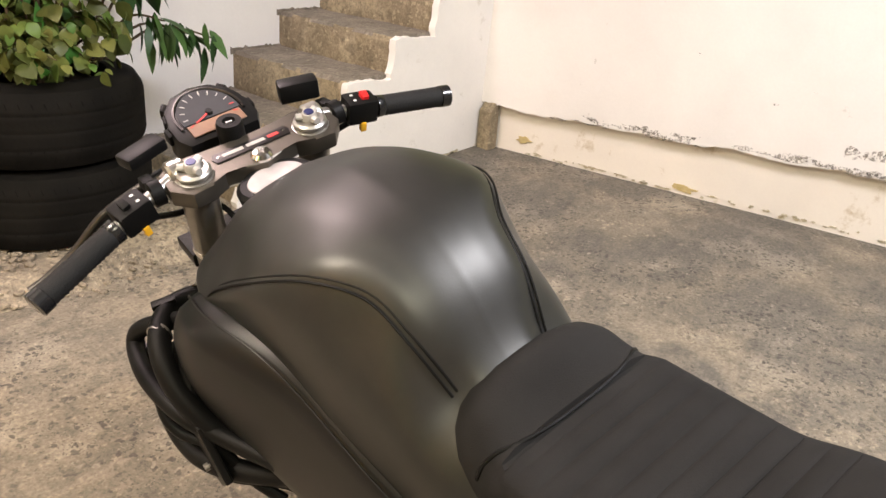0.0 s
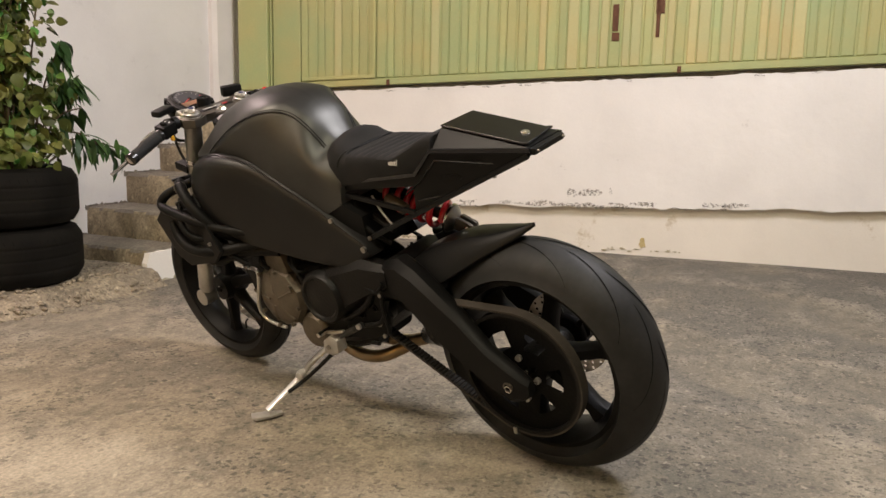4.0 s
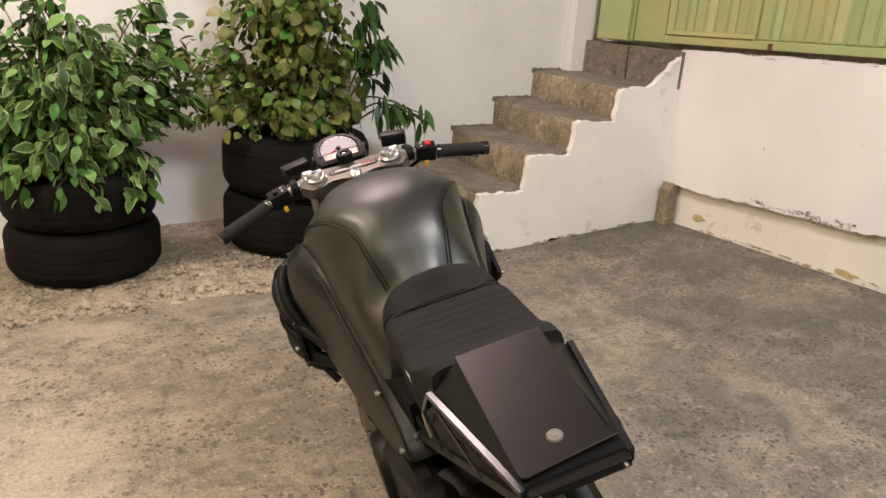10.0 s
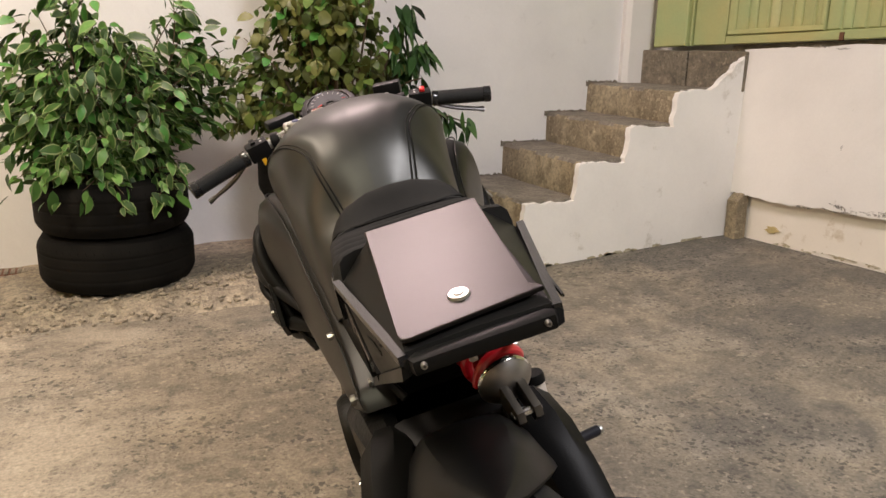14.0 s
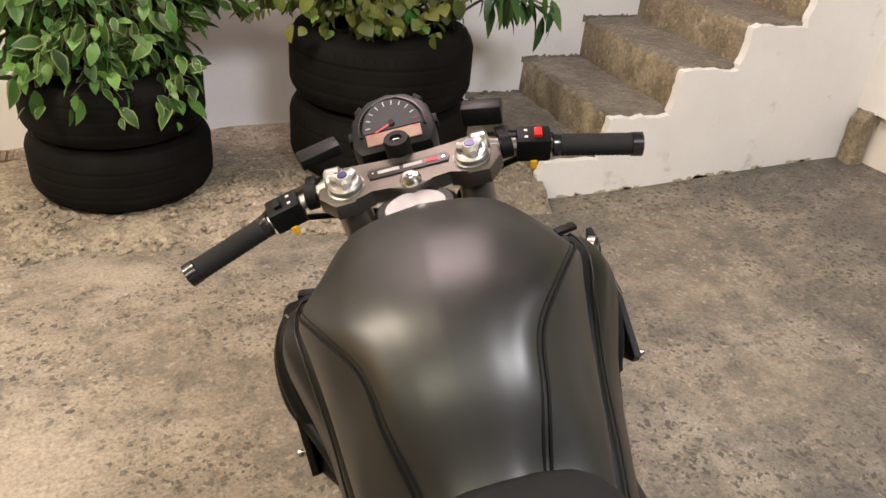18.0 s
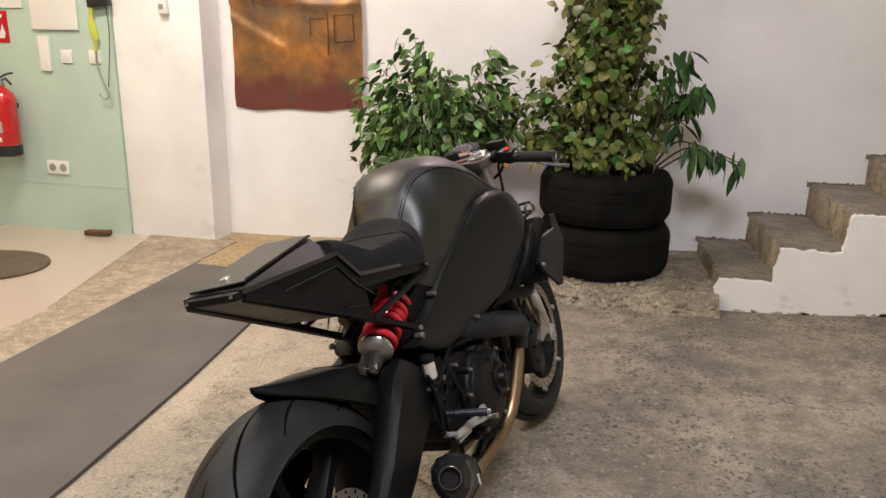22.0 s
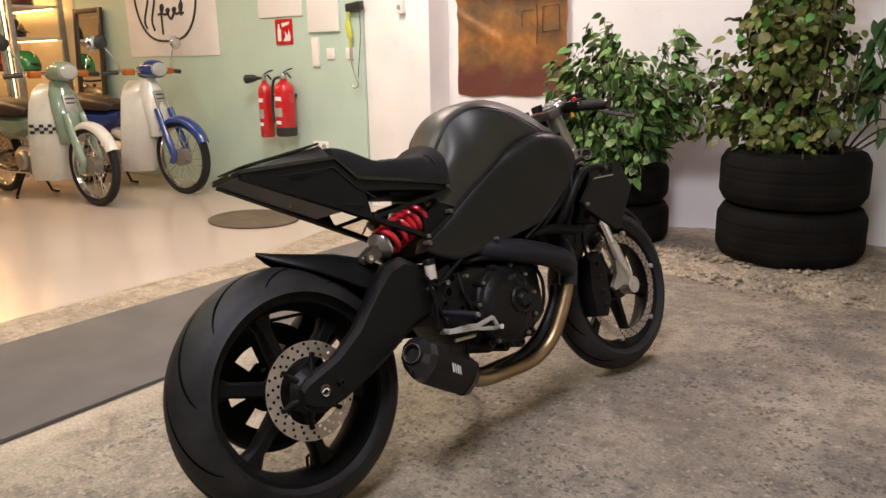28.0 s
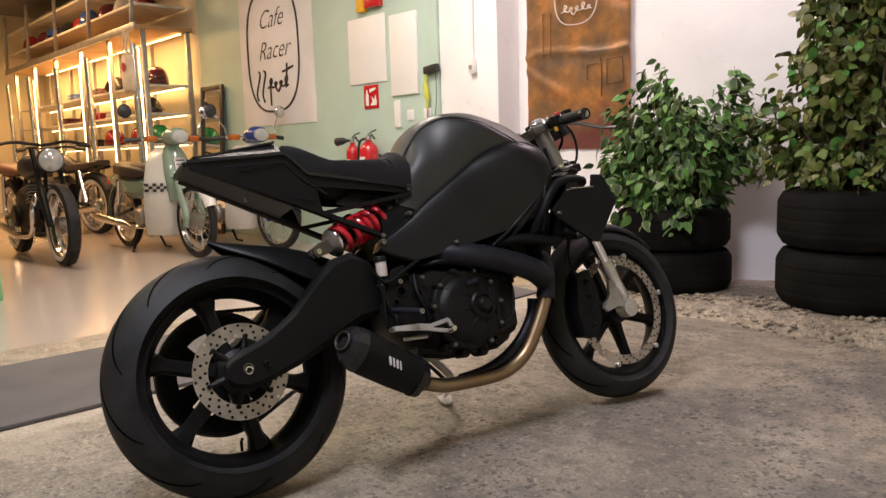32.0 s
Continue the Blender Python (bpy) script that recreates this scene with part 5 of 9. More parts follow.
# -- exhaust: header, down pipe, muffler
bm = B()
tube(bm, spline([(0.02, 0.97, 0.60), (0.10, 1.0, 0.56), (0.138, 1.000, 0.50), (0.142, 0.996, 0.44), (0.138, 0.985, 0.395)], 8), 0.030, 18)
pipe_top = part("front_header", bm, BLUED, bike, "blued black exhaust header")
bm = B()
tube(bm, spline([(0.137, 0.990, 0.42), (0.134, 0.976, 0.375), (0.121, 0.936, 0.297), (0.108, 0.898, 0.240), (0.097, 0.852, 0.204), (0.090, 0.790, 0.184), (0.088, 0.69, 0.180), (0.092, 0.59, 0.184), (0.104, 0.512, 0.206)], 8), 0.0215, 18)
part("down_pipe", bm, PIPE, bike, "heat-tinted golden steel exhaust pipe")
bm = B()
tube(bm, spline([(0.095, 0.968, 0.40), (0.088, 0.955, 0.345), (0.080, 0.905, 0.279), (0.070, 0.84, 0.230), (0.064, 0.76, 0.200), (0.080, 0.66, 0.188)], 8), 0.019, 14)
part("second_pipe", bm, BLUED, bike)
bm = B()
tube(bm, spline([(0.0, 0.82, 0.190), (-0.025, 0.70, 0.178), (-0.022, 0.60, 0.190), (0.03, 0.535, 0.212)], 8), 0.020, 14)
part("collector", bm, PIPE, bike, "golden exhaust collector")
tip, mouth = Vector((0.232, 0.248, 0.340)), Vector((0.104, 0.520, 0.206))
axis = (mouth - tip).normalized()
MU = Matrix.Translation(tip) @ axis.to_track_quat("Z", "X").to_matrix().to_4x4()
L = (mouth - tip).length


def shaped(z, w, h, point=0.0):
    """Muffler section: six-sided with a lower point."""
    return [MU @ Vector((-x * h, y * w, z + point * (x > 0.6))) for x, y in ((-0.92, -0.5), (-1.0, 0), (-0.92, 0.5), (-0.62, 0.88), (-0.1, 1), (0.4, 0.8), (0.92, 0.26), (1.0, 0), (0.92, -0.26), (0.4, -0.8), (-0.1, -1), (-0.62, -0.88))]


bm = B()
loft(bm, [shaped(0.03, 0.049, 0.060), shaped(0.06, 0.051, 0.062), shaped(L * 0.55, 0.051, 0.061), shaped(L * 0.82, 0.049, 0.057)])
muffler = part("muffler", bm, SATIN, bike, "stubby matt black muffler", 30)
bm = B()
loft(bm, [shaped(-0.012, 0.030, 0.036, 0.0), shaped(0.004, 0.045, 0.056, 0.0), shaped(0.034, 0.0505, 0.0615)])
part("muffler_cap", bm, CARBON_TRIM, muffler, "gloss black end cap", 15)
bm = B()
lathe(bm, [(0.019, 0.03), (0.019, -0.020), (0.0225, -0.023), (0.0255, -0.018), (0.0255, 0.0)], MU @ Matrix.Translation((0.008, 0, 0)), 28)
part("muffler_outlet", bm, CASTING, muffler, "dark metal outlet ring")
for r, h in ((0.0245, -0.0215), (0.0150, -0.006)):
    bm = B()
    lathe(bm, [(r - 0.0012, h), (r, h - 0.0015), (r + 0.0012, h), (r, h + 0.001)], MU @ Matrix.Translation((0.008, 0, 0)), 28, True)
    part("outlet_ring", bm, FORK_TUBE, muffler, "thin bright ring in the outlet")
bm = B()
lathe(bm, [(0.0, 0.012), (0.0185, 0.012)], MU @ Matrix.Translation((0.008, 0, 0)), 24)
part("outlet_bore", bm, GROOVE, muffler)
bm = B()
loft(bm, [shaped(L * 0.81, 0.052, 0.060), shaped(L * 0.90, 0.050, 0.056), shaped(L * 0.96, 0.032, 0.036), shaped(L * 1.01, 0.026, 0.027)])
part("muffler_collar", bm, CARBON_TRIM, muffler, "", 30)
bm = B()
tube(bm, [(0.125, 0.50, 0.24), (0.125, 0.52, 0.32)], 0.007, 8)
part("muffler_bracket", bm, MATT, muffler)
# a brand plate on the can: plain pale bars
for k, (dx, w) in enumerate(((-0.021, 0.015), (-0.006, 0.0105), (0.009, 0.0135), (0.0225, 0.009))):
    bm = B()
    box(bm, (0.024, 0.0012, w * 0.6), (-0.006, 0, 0), pose(0, 0, 0, 0, 18, 0))
    bmesh.ops.transform(bm, matrix=Matrix.Translation(MU @ Vector((0.0, 0, L * 0.42 + dx))) @ Matrix.Translation(RIGHT * 0) @ MU.to_quaternion().to_matrix().to_4x4() @ Matrix.Translation((-0.004, 0.0515 if (MU.to_3x3() @ Vector((0, 1, 0))).x > 0 else -0.0515, 0)), verts=bm.verts)
    part("brand_bar", bm, WHITE_PRINT, muffler)
# fat blued tube over the engine's right side
bm = B()
tube(bm, spline([(0.03, 0.580, 0.590), (0.115, 0.625, 0.578), (0.172, 0.73, 0.548), (0.178, 0.84, 0.518), (0.172, 0.93, 0.485), (0.15, 0.985, 0.455)], 8), [0.030] * 9 + [0.037] * 26 + [0.037] * 6, 18)
airpipe = part("rear_header", bm, BLUED, bike, "fat blued black exhaust tube with rivets")
for y, z in ((0.66, 0.600), (0.75, 0.578), (0.86, 0.548)):
    bolt(airpipe, (0.188, y, z - 0.005), 0.005)

# -- drive belt with rear pulley
PR, PF = 0.172, 0.054
c_r, c_f = Vector((0.0, 0.329)), Vector((0.452, 0.434))
bm = B()
seg = 84
m = at_x(-0.118, 0, 0.329)
bands = [0.028, 0.05, 0.070, 0.118, 0.138, PR - 0.006]
verts = [[bm.verts.new(m @ Vector((r * math.cos(k * math.tau / seg), r * math.sin(k * math.tau / seg), 0))) for k in range(seg)] for r in bands]
for b in range(len(bands) - 1):
    for k in range(seg):
        if b == 2 and k % 14 in (3, 4, 5, 6, 7, 8, 9):
            continue
        if b == 0 and k % 14 in (0, 1, 2, 3):
            continue
        j = (k + 1) % seg
        bm.faces.new((verts[b][k], verts[b][j], verts[b + 1][j], verts[b + 1][k]))
bmesh.ops.solidify(bm, geom=bm.faces, thickness=0.012)
pulley = part("rear_pulley", bm, CASTING, bike, "matt black drilled belt pulley")
bm = B()
lathe(bm, [(PR - 0.010, -0.014), (PR, -0.014), (PR, 0.016), (PR - 0.010, 0.016)], m, 64, True)
part("pulley_rim", bm, CASTING, pulley)
for k in range(5):
    a = k * math.tau / 5 + 0.55
    bolt(pulley, (-0.128, 0.060 * math.cos(a), 0.329 + 0.060 * math.sin(a)), 0.0085, side=-1, h=0.012, mat=ALU)
d = c_f - c_r
base, tilt = math.atan2(d.y, d.x), math.acos((PR - PF) / d.length)
path, outs = [], []
for k in range(49):
    a = base + tilt + (math.tau - 2 * tilt) * k / 48
    path.append((c_r + PR * Vector((math.cos(a), math.sin(a))), Vector((math.cos(a), math.sin(a)))))
lo_a, lo_b = path[-1][0], c_f + PF * Vector((math.cos(base - tilt), math.sin(base - tilt)))
for k in range(1, 40):
    path.append((lo_a.lerp(lo_b, k / 40), path[48][1]))
for k in range(13):
    a = base - tilt + 2 * tilt * k / 12
    path.append((c_f + PF * Vector((math.cos(a), math.sin(a))), Vector((math.cos(a), math.sin(a)))))
hi_a, hi_b = path[-1][0], path[0][0]
top_n = path[0][1]
for k in range(1, 40):
    path.append((hi_a.lerp(hi_b, k / 40), top_n))
bm = B()
rings = [[Vector((x, p.x + n.x * o, p.y + n.y * o)) for x, o in ((-0.133, 0.0), (-0.133, 0.005), (-0.104, 0.005), (-0.104, 0.0))] for p, n in path]
loft(bm, rings + [rings[0]], True, False)
belt = part("drive_belt", bm, BELT, bike, "black toothed drive belt")
bm = B()
for p, n in path[1:len(path):1]:
    tan = Vector((-n.y, n.x))
    c = p - n * 0.002
    a = [Vector((x, c.x + tan.x * u, c.y + tan.y * u)) + Vector((0, n.x * w, n.y * w)) for x in (-0.132, -0.105) for u, w in ((-0.004, 0.002), (0.004, 0.002), (0.003, -0.002), (-0.003, -0.002))]
    v = [bm.verts.new(q) for q in a]
    for f in ((0, 1, 2, 3), (7, 6, 5, 4), (0, 4, 5, 1), (1, 5, 6, 2), (2, 6, 7, 3), (3, 7, 4, 0)):
        bm.faces.new([v[i] for i in f])
tagged(part("belt_teeth", bm, RUBBER, belt), kind="stuff")
bm = B()
lathe(bm, [(0.012, -0.134), (0.044, -0.134), (0.044, -0.100), (0.012, -0.100)], at_x(0, 0.452, 0.434), 28)
part("front_pulley", bm, CASTING, bike)
bm = B()
box(bm, (0.004, 0.010, 0.018), (-0.142, 0.030, 0.162), None, 0.001)
part("belt_clip", bm, ALU, belt)

# -- fork, axle feet, caliper, mudguard
top_y, bot_y, top_z, bot_z = 1.128, 1.362, 0.975, 0.320
slant = Vector((0, bot_y - top_y, bot_z - top_z)).normalized()
for x in (-0.104, 0.092):
    a, b = Vector((x, top_y, top_z)), Vector((x, bot_y, bot_z))
    bm = B()
    tube(bm, [a.lerp(b, t) for t in (-0.02, 0.42, 0.46, 0.48)], [0.0275, 0.0275, 0.029, 0.024], 22)
    leg = part("fork_tube", bm, FORK_TUBE, bike, "grey upside-down fork tube")
    bm = B()
    tube(bm, [a.lerp(b, t) for t in (0.47, 0.86)], 0.0205, 20)
    part("fork_slider", bm, CHROME, leg, "polished fork slider")
    bm = B()
    tube(bm, [a.lerp(b, t) for t in (0.74, 0.76, 0.94, 0.99)], [0.0225, 0.0265, 0.0265, 0.016], 20)
    lathe(bm, [(0.012, -0.024), (0.030, -0.024), (0.032, 0.0), (0.030, 0.024), (0.012, 0.024)], at_x(x, bot_y, bot_z), 24)
    foot = part("axle_foot", bm, ALU, leg, "cast alloy axle foot")
    bm = B()
    lathe(bm, [(0.029, 0.0), (0.0305, 0.006), (0.029, 0.012)], Matrix.Translation(a.lerp(b, 0.20)) @ slant.to_track_quat("Z", "Y").to_matrix().to_4x4(), 24)
    part("fork_ring", bm, CHROME, leg)
bm = B()
prism(bm, [(1.285, 0.425), (1.335, 0.41), (1.365, 0.35), (1.35, 0.315), (1.31, 0.335), (1.262, 0.318), (1.245, 0.335), (1.285, 0.375)], 0.098, 0.112, SIDE, 0.003)
part("caliper_bracket", bm, CAST_ALU, bike, "grey alloy caliper bracket")
bm = B()
prism(bm, [(1.155, 0.45), (1.215, 0.47), (1.235, 0.40), (1.235, 0.30), (1.20, 0.24), (1.145, 0.25), (1.135, 0.34)], 0.045, 0.108, SIDE, 0.010)
caliper = part("brake_caliper", bm, MATT, bike, "large black front brake caliper")
for k in range(4):
    bolt(caliper, (0.109, 1.19, 0.28 + 0.05 * k), 0.009, mat=CASTING, h=0.008)
bm = B()
tube(bm, spline([(0.098, 1.16, 0.44), (0.115, 1.13, 0.52), (0.125, 1.14, 0.60), (0.115, 1.14, 0.75), (0.11, 1.12, 0.90)], 8), 0.0055, 8)
part("brake_hose", bm, MATT, bike)
bm = B()
rings = []
for ang in np.linspace(42, 112, 12):
    r = 0.322
    c = Vector((0, 1.362 + r * math.cos(radians(ang)) , 0.320 + r * math.sin(radians(ang))))
    w = 0.058 * (0.75 + 0.25 * math.sin(math.pi * (ang - 42) / 70))
    n = Vector((0, math.cos(radians(ang)), math.sin(radians(ang))))
    outer = [c + Vector((w * math.sin(t), 0, 0)) - n * (0.035 * (1 - math.cos(t))) for t in np.radians(np.linspace(-85, 85, 11))]
    rings.append(outer + [p - n * 0.004 for p in outer[::-1]])
loft(bm, rings)
part("front_mudguard", bm, SATIN, bike, "short black front mudguard", 45)

# -- triple clamp, fork caps, stem nut, key, dash
TC = pose(-0.006, 1.128, 0.972, 14, 0, 0)
bm = B()
prism(bm, [(-0.140, 0.030), (-0.115, 0.052), (-0.075, 0.040), (-0.03, 0.040), (0.03, 0.040), (0.075, 0.040), (0.115, 0.052), (0.140, 0.030), (0.142, -0.012), (0.118, -0.040), (0.085, -0.038), (0.06, -0.020), (0.03, -0.028), (0.0, -0.040), (-0.03, -0.028), (-0.06, -0.020), (-0.085, -0.038), (-0.118, -0.040), (-0.142, -0.012)], -0.016, 0.012, TC, 0.004)
clamp = part("triple_clamp", bm, CLAMP, bike, "bronze-grey anodised triple clamp")
bm = B()
prism(bm, [(-0.06, 0.010), (0.062, 0.010), (0.066, 0.0), (0.062, -0.012), (-0.06, -0.012), (-0.064, 0.0)], 0.012, 0.0142, TC @ Matrix.Translation((0, 0.012, 0)), 0.0006)
plate = part("model_plate", bm, BRUSHED, clamp, "dark model plate with grey and red bars")
for x, w, mat in ((-0.030, 0.034, GREY_PRINT), (0.008, 0.030, GREY_PRINT), (0.038, 0.018, RED_PRINT)):
    bm = B()
    box(bm, (w, 0.007, 0.0008), (x, 0.011, 0.0147))
    bmesh.ops.transform(bm, matrix=TC, verts=bm.verts)
    part("plate_print", bm, mat, plate)
for x in (-0.054, 0.056):
    bm = B()
    lathe(bm, [(0.0, 0.0155), (0.0018, 0.0155), (0.002, 0.014)], TC @ Matrix.Translation((x, 0.011, 0)), 8)
    part("plate_screw", bm, CHROME, plate)
for x in (-0.098, 0.098):
    bm = B()
    m = TC @ Matrix.Translation((x, 0.0, 0))
    lathe(bm, [(0.0, 0.024), (0.022, 0.024), (0.026, 0.021), (0.026, 0.017), (0.0235, 0.015), (0.029, 0.013), (0.030, 0.006), (0.030, -0.012)], m, 32)
    cap = part("fork_cap", bm, FORK_CAP, clamp, "machined alloy fork cap")
    bm = B()
    for k in range(3):
        a = math.radians(120 * k + 35)
        tube(bm, [m @ Vector((0.004 * math.cos(a), 0.004 * math.sin(a), 0.027)), m @ Vector((0.021 * math.cos(a), 0.021 * math.sin(a), 0.030))], [0.007, 0.0055], 8)
    lathe(bm, [(0.0, 0.036), (0.010, 0.036), (0.012, 0.033), (0.012, 0.024)], m, 20)
    part("adjuster_knob", bm, CAST_ALU, cap, "three-armed adjuster knob")
    bm = B()
    lathe(bm, [(0.0, 0.0375), (0.0075, 0.0375), (0.008, 0.036)], m, 14)
    part("cap_centre", bm, BLUE_CAP, cap)
bm = B()
lathe(bm, [(0.005, 0.018), (0.006, 0.0225), (0.012, 0.0215), (0.0165, 0.016), (0.0165, 0.012), (0.005, 0.012)], TC @ Matrix.Translation((0.0, -0.022, 0)), 24)
part("stem_nut", bm, CHROME, clamp)
bm = B()
lathe(bm, [(0.0, 0.031), (0.008, 0.031), (0.010, 0.035), (0.019, 0.035), (0.021, 0.030), (0.021, -0.005)], TC @ Matrix.Translation((-0.008, 0.058, 0)), 26)
key = part("ignition_lock", bm, MATT, clamp, "round black ignition lock")
bm = B()
box(bm, (0.010, 0.002, 0.003), (-0.008, 0.058, 0.032))
bmesh.ops.transform(bm, matrix=TC, verts=bm.verts)
part("key_slot", bm, ALU, key)
bm = B()
prism(bm, [(-0.13, 0.03), (0.13, 0.03), (0.13, -0.03), (0.05, -0.025), (-0.05, -0.025), (-0.13, -0.03)], -0.014, 0.014, TC @ Matrix.Translation((0, 0.055, -0.17)), 0.006)
part("lower_clamp", bm, CASTING, bike)
DASH = pose(-0.017, 1.257, 1.003, 21, 0, 0) @ Matrix.Diagonal((0.96, 1.22, 1.12, 1))
shape = [(-0.060, -0.048), (0.060, -0.048), (0.072, -0.030), (0.072, 0.0), (0.060, 0.032), (0.035, 0.053), (0.0, 0.060), (-0.035, 0.053), (-0.060, 0.032), (-0.072, 0.0), (-0.072, -0.030)]
bm = B()
prism(bm, shape, -0.040, 0.012, DASH, 0.008)
dash = part("instrument_panel", bm, SATIN, bike, "instrument cluster with round tachometer and lcd")
bm = B()
tube(bm, [DASH @ Vector((0.056 * math.cos(a), -0.006 + 0.053 * math.sin(a), 0.0135)) for a in np.radians(np.linspace(-12, 192, 28))], 0.0024, 6)
part("dash_bezel", bm, BRUSHED, dash, "worn grey bezel")
for s in (1, -1):
    for k in range(3):
        bm = B()
        box(bm, (0.010, 0.017, 0.018), (s * (0.073 - 0.010 * k), -0.004 + 0.024 * k, -0.002), pose(0, 0, 0, 0, 0, s * 22 * k), 0.003)
        bmesh.ops.transform(bm, matrix=DASH, verts=bm.verts)
        part("dash_lug", bm, MATT, dash)
bm = B()
prism(bm, [(0.050 * math.cos(a), 0.050 * math.sin(a)) for a in np.radians(np.linspace(-8, 188, 22))], 0.0125, 0.0145, DASH @ Matrix.Translation((0, -0.006, 0)))
part("tachometer_face", bm, DIAL, dash)
for k in range(12):
    bm = B()
    a = radians(200 - 20 * k)
    box(bm, (0.008, 0.0016, 0.0006), (0, 0, 0), None)
    bmesh.ops.transform(bm, matrix=DASH @ Matrix.Translation((0.041 * math.cos(a), -0.004 + 0.041 * math.sin(a), 0.0149)) @ pose(0, 0, 0, 0, 0, math.degrees(a)), verts=bm.verts)
    part("dial_mark", bm, RED_PRINT if k > 9 or k == 0 else GREY_PRINT, dash)
bm = B()
box(bm, (0.032, 0.0026, 0.001), (-0.016, 0, 0), None)
bmesh.ops.transform(bm, matrix=DASH @ Matrix.Translation((0, -0.004, 0.0158)) @ pose(0, 0, 0, 0, 0, 22), verts=bm.verts)
part("dial_needle", bm, RED_PRINT, dash)
bm = B()
lathe(bm, [(0.0, 0.018), (0.005, 0.018), (0.006, 0.0145)], DASH @ Matrix.Translation((0, -0.004, 0)), 14)
part("needle_hub", bm, MATT, dash)
bm = B()
box(bm, (0.094, 0.022, 0.002), (0, -0.026, 0.0135), None, 0.0005, 1)
bmesh.ops.transform(bm, matrix=DASH, verts=bm.verts)
part("lcd_screen", bm, LCD, dash, "brown unlit lcd")
# -- clip-on bars
for s in (1, -1):
    root = Vector((-0.006 + s * 0.115, 1.150, 0.985))
    end = Vector((0.350, 1.112, 0.938)) if s > 0 else Vector((-0.368, 1.078, 0.926))
    inner = root.lerp(end, 0.46)
    bm = B()
    tube(bm, [root, end], 0.011, 14)
    lathe(bm, [(0.018, -0.014), (0.022, -0.010), (0.022, 0.010), (0.018, 0.014)], Matrix.Translation(root) @ pose(0, 0, 0, 0, 90, 0), 20)
    bar = part("clip_on_bar", bm, ALU, bike, "clip-on handlebar")
    bm = B()
    ts = np.linspace(0.50, 0.94, 30)
    tube(bm, [root.lerp(end, t) for t in ts], [0.0165 + (0.0012 if k % 2 else 0.0) for k in range(30)], 16)
    part("grip", bm, RUBBER, bar, "ribbed black rubber grip")
    bm = B()
    tube(bm, [root.lerp(end, t) for t in (0.925, 0.93, 0.995, 1.0)], [0.0160, 0.0185, 0.0185, 0.015], 20)
    part("bar_end", bm, CARBON_TRIM, bar, "gloss black bar end")
    bm = B()
    tube(bm, [root.lerp(end, t) for t in (0.445, 0.45, 0.495, 0.50)], [0.014, 0.0185, 0.0175, 0.0165], 18)
    part("grip_flange", bm, CARBON_TRIM, bar)
    bm = B()
    c = root.lerp(end, 0.33)
    face = Matrix.Translation(c) @ pose(0, 0, 0, 14, s * 10, -s * 8)
    box(bm, (0.052, 0.040, 0.040), (0, 0, 0.002), None, 0.005)
    bmesh.ops.transform(bm, matrix=face, verts=bm.verts)
    pod = part("switch_housing", bm, MATT, bar, "black switch housing")
    bm = B()
    box(bm, (0.012, 0.016, 0.012), (0.006 * s, -0.002, 0.024), pose(0, 0, 0, 12, 0, 0), 0.002)
    bmesh.ops.transform(bm, matrix=face, verts=bm.verts)
    part("kill_switch" if s > 0 else "light_switch", bm, RED_PLASTIC if s > 0 else MATT, pod, "red kill switch" if s > 0 else "")
    for k in (-1, 1):
        bm = B()
        box(bm, (0.005, 0.004, 0.0008), (-0.012 * s, 0.008 * k, 0.0226))
        bmesh.ops.transform(bm, matrix=face, verts=bm.verts)
        part("switch_print", bm, WHITE_PRINT, pod)
    bm = B()
    box(bm, (0.010, 0.010, 0.016), (0.0, -0.018, -0.022), None, 0.002)
    bmesh.ops.transform(bm, matrix=face, verts=bm.verts)
    part("start_button", bm, YELLOW_PLASTIC, pod, "yellow push button")
    c2 = root.lerp(end, 0.16)
    bm = B()
    lathe(bm, [(0.013, -0.010), (0.020, -0.008), (0.020, 0.008), (0.013, 0.010)], Matrix.Translation(c2) @ pose(0, 0, 0, 0, 90, 0), 16)
    box(bm, (0.018, 0.034, 0.020), (c2.x, c2.y + 0.030, c2.z + 0.004), None, 0.004)
    perch = part("lever_perch", bm, MATT, bar, "black lever perch")
    bm = B()
    box(bm, (0.066, 0.030, 0.034) if s > 0 else (0.070, 0.034, 0.020), (s * 0.135 - 0.006, 1.220, 1.008), pose(0, 0, 0, 10, s * 4, -s * 16), 0.005)
    part("fluid_reservoir" if s > 0 else "clutch_reservoir", bm, SATIN, bar, "square black fluid reservoir")
    bm = B()
    tip2 = Vector((0.350, 1.230, 0.892)) if s > 0 else Vector((-0.362, 1.226, 0.872))
    tube(bm, spline([c2 + Vector((0, 0.045, 0.0)), c2 + Vector((s * 0.07, 0.065, -0.028)), c2.lerp(tip2, 0.65) + Vector((0, 0.02, -0.004)), tip2], 6), [0.0065] * 15 + [0.006, 0.006, 0.0075, 0.0085], 10, True, 0.7)
    part("brake_lever" if s > 0 else "clutch_lever", bm, BRUSHED, bar, "dark alloy hand lever")
    bm = B()
    tube(bm, spline([c + Vector((-s * 0.02, 0.01, -0.02)), c + Vector((-s * 0.06, 0.05, -0.05)), Vector((s * 0.06, 1.20, 0.88)), Vector((s * 0.05, 1.14, 0.80))], 8), 0.005, 8)
    part("cable", bm, MATT, bar)
    bm = B()
    tube(bm, spline([c2 + Vector((0, 0.05, 0.0)), Vector((s * 0.10, 1.27, 0.94)), Vector((s * 0.10, 1.26, 0.86)), Vector((s * 0.13, 1.16, 0.78))], 8), 0.0045, 8)
    part("cable", bm, CASTING, bar)

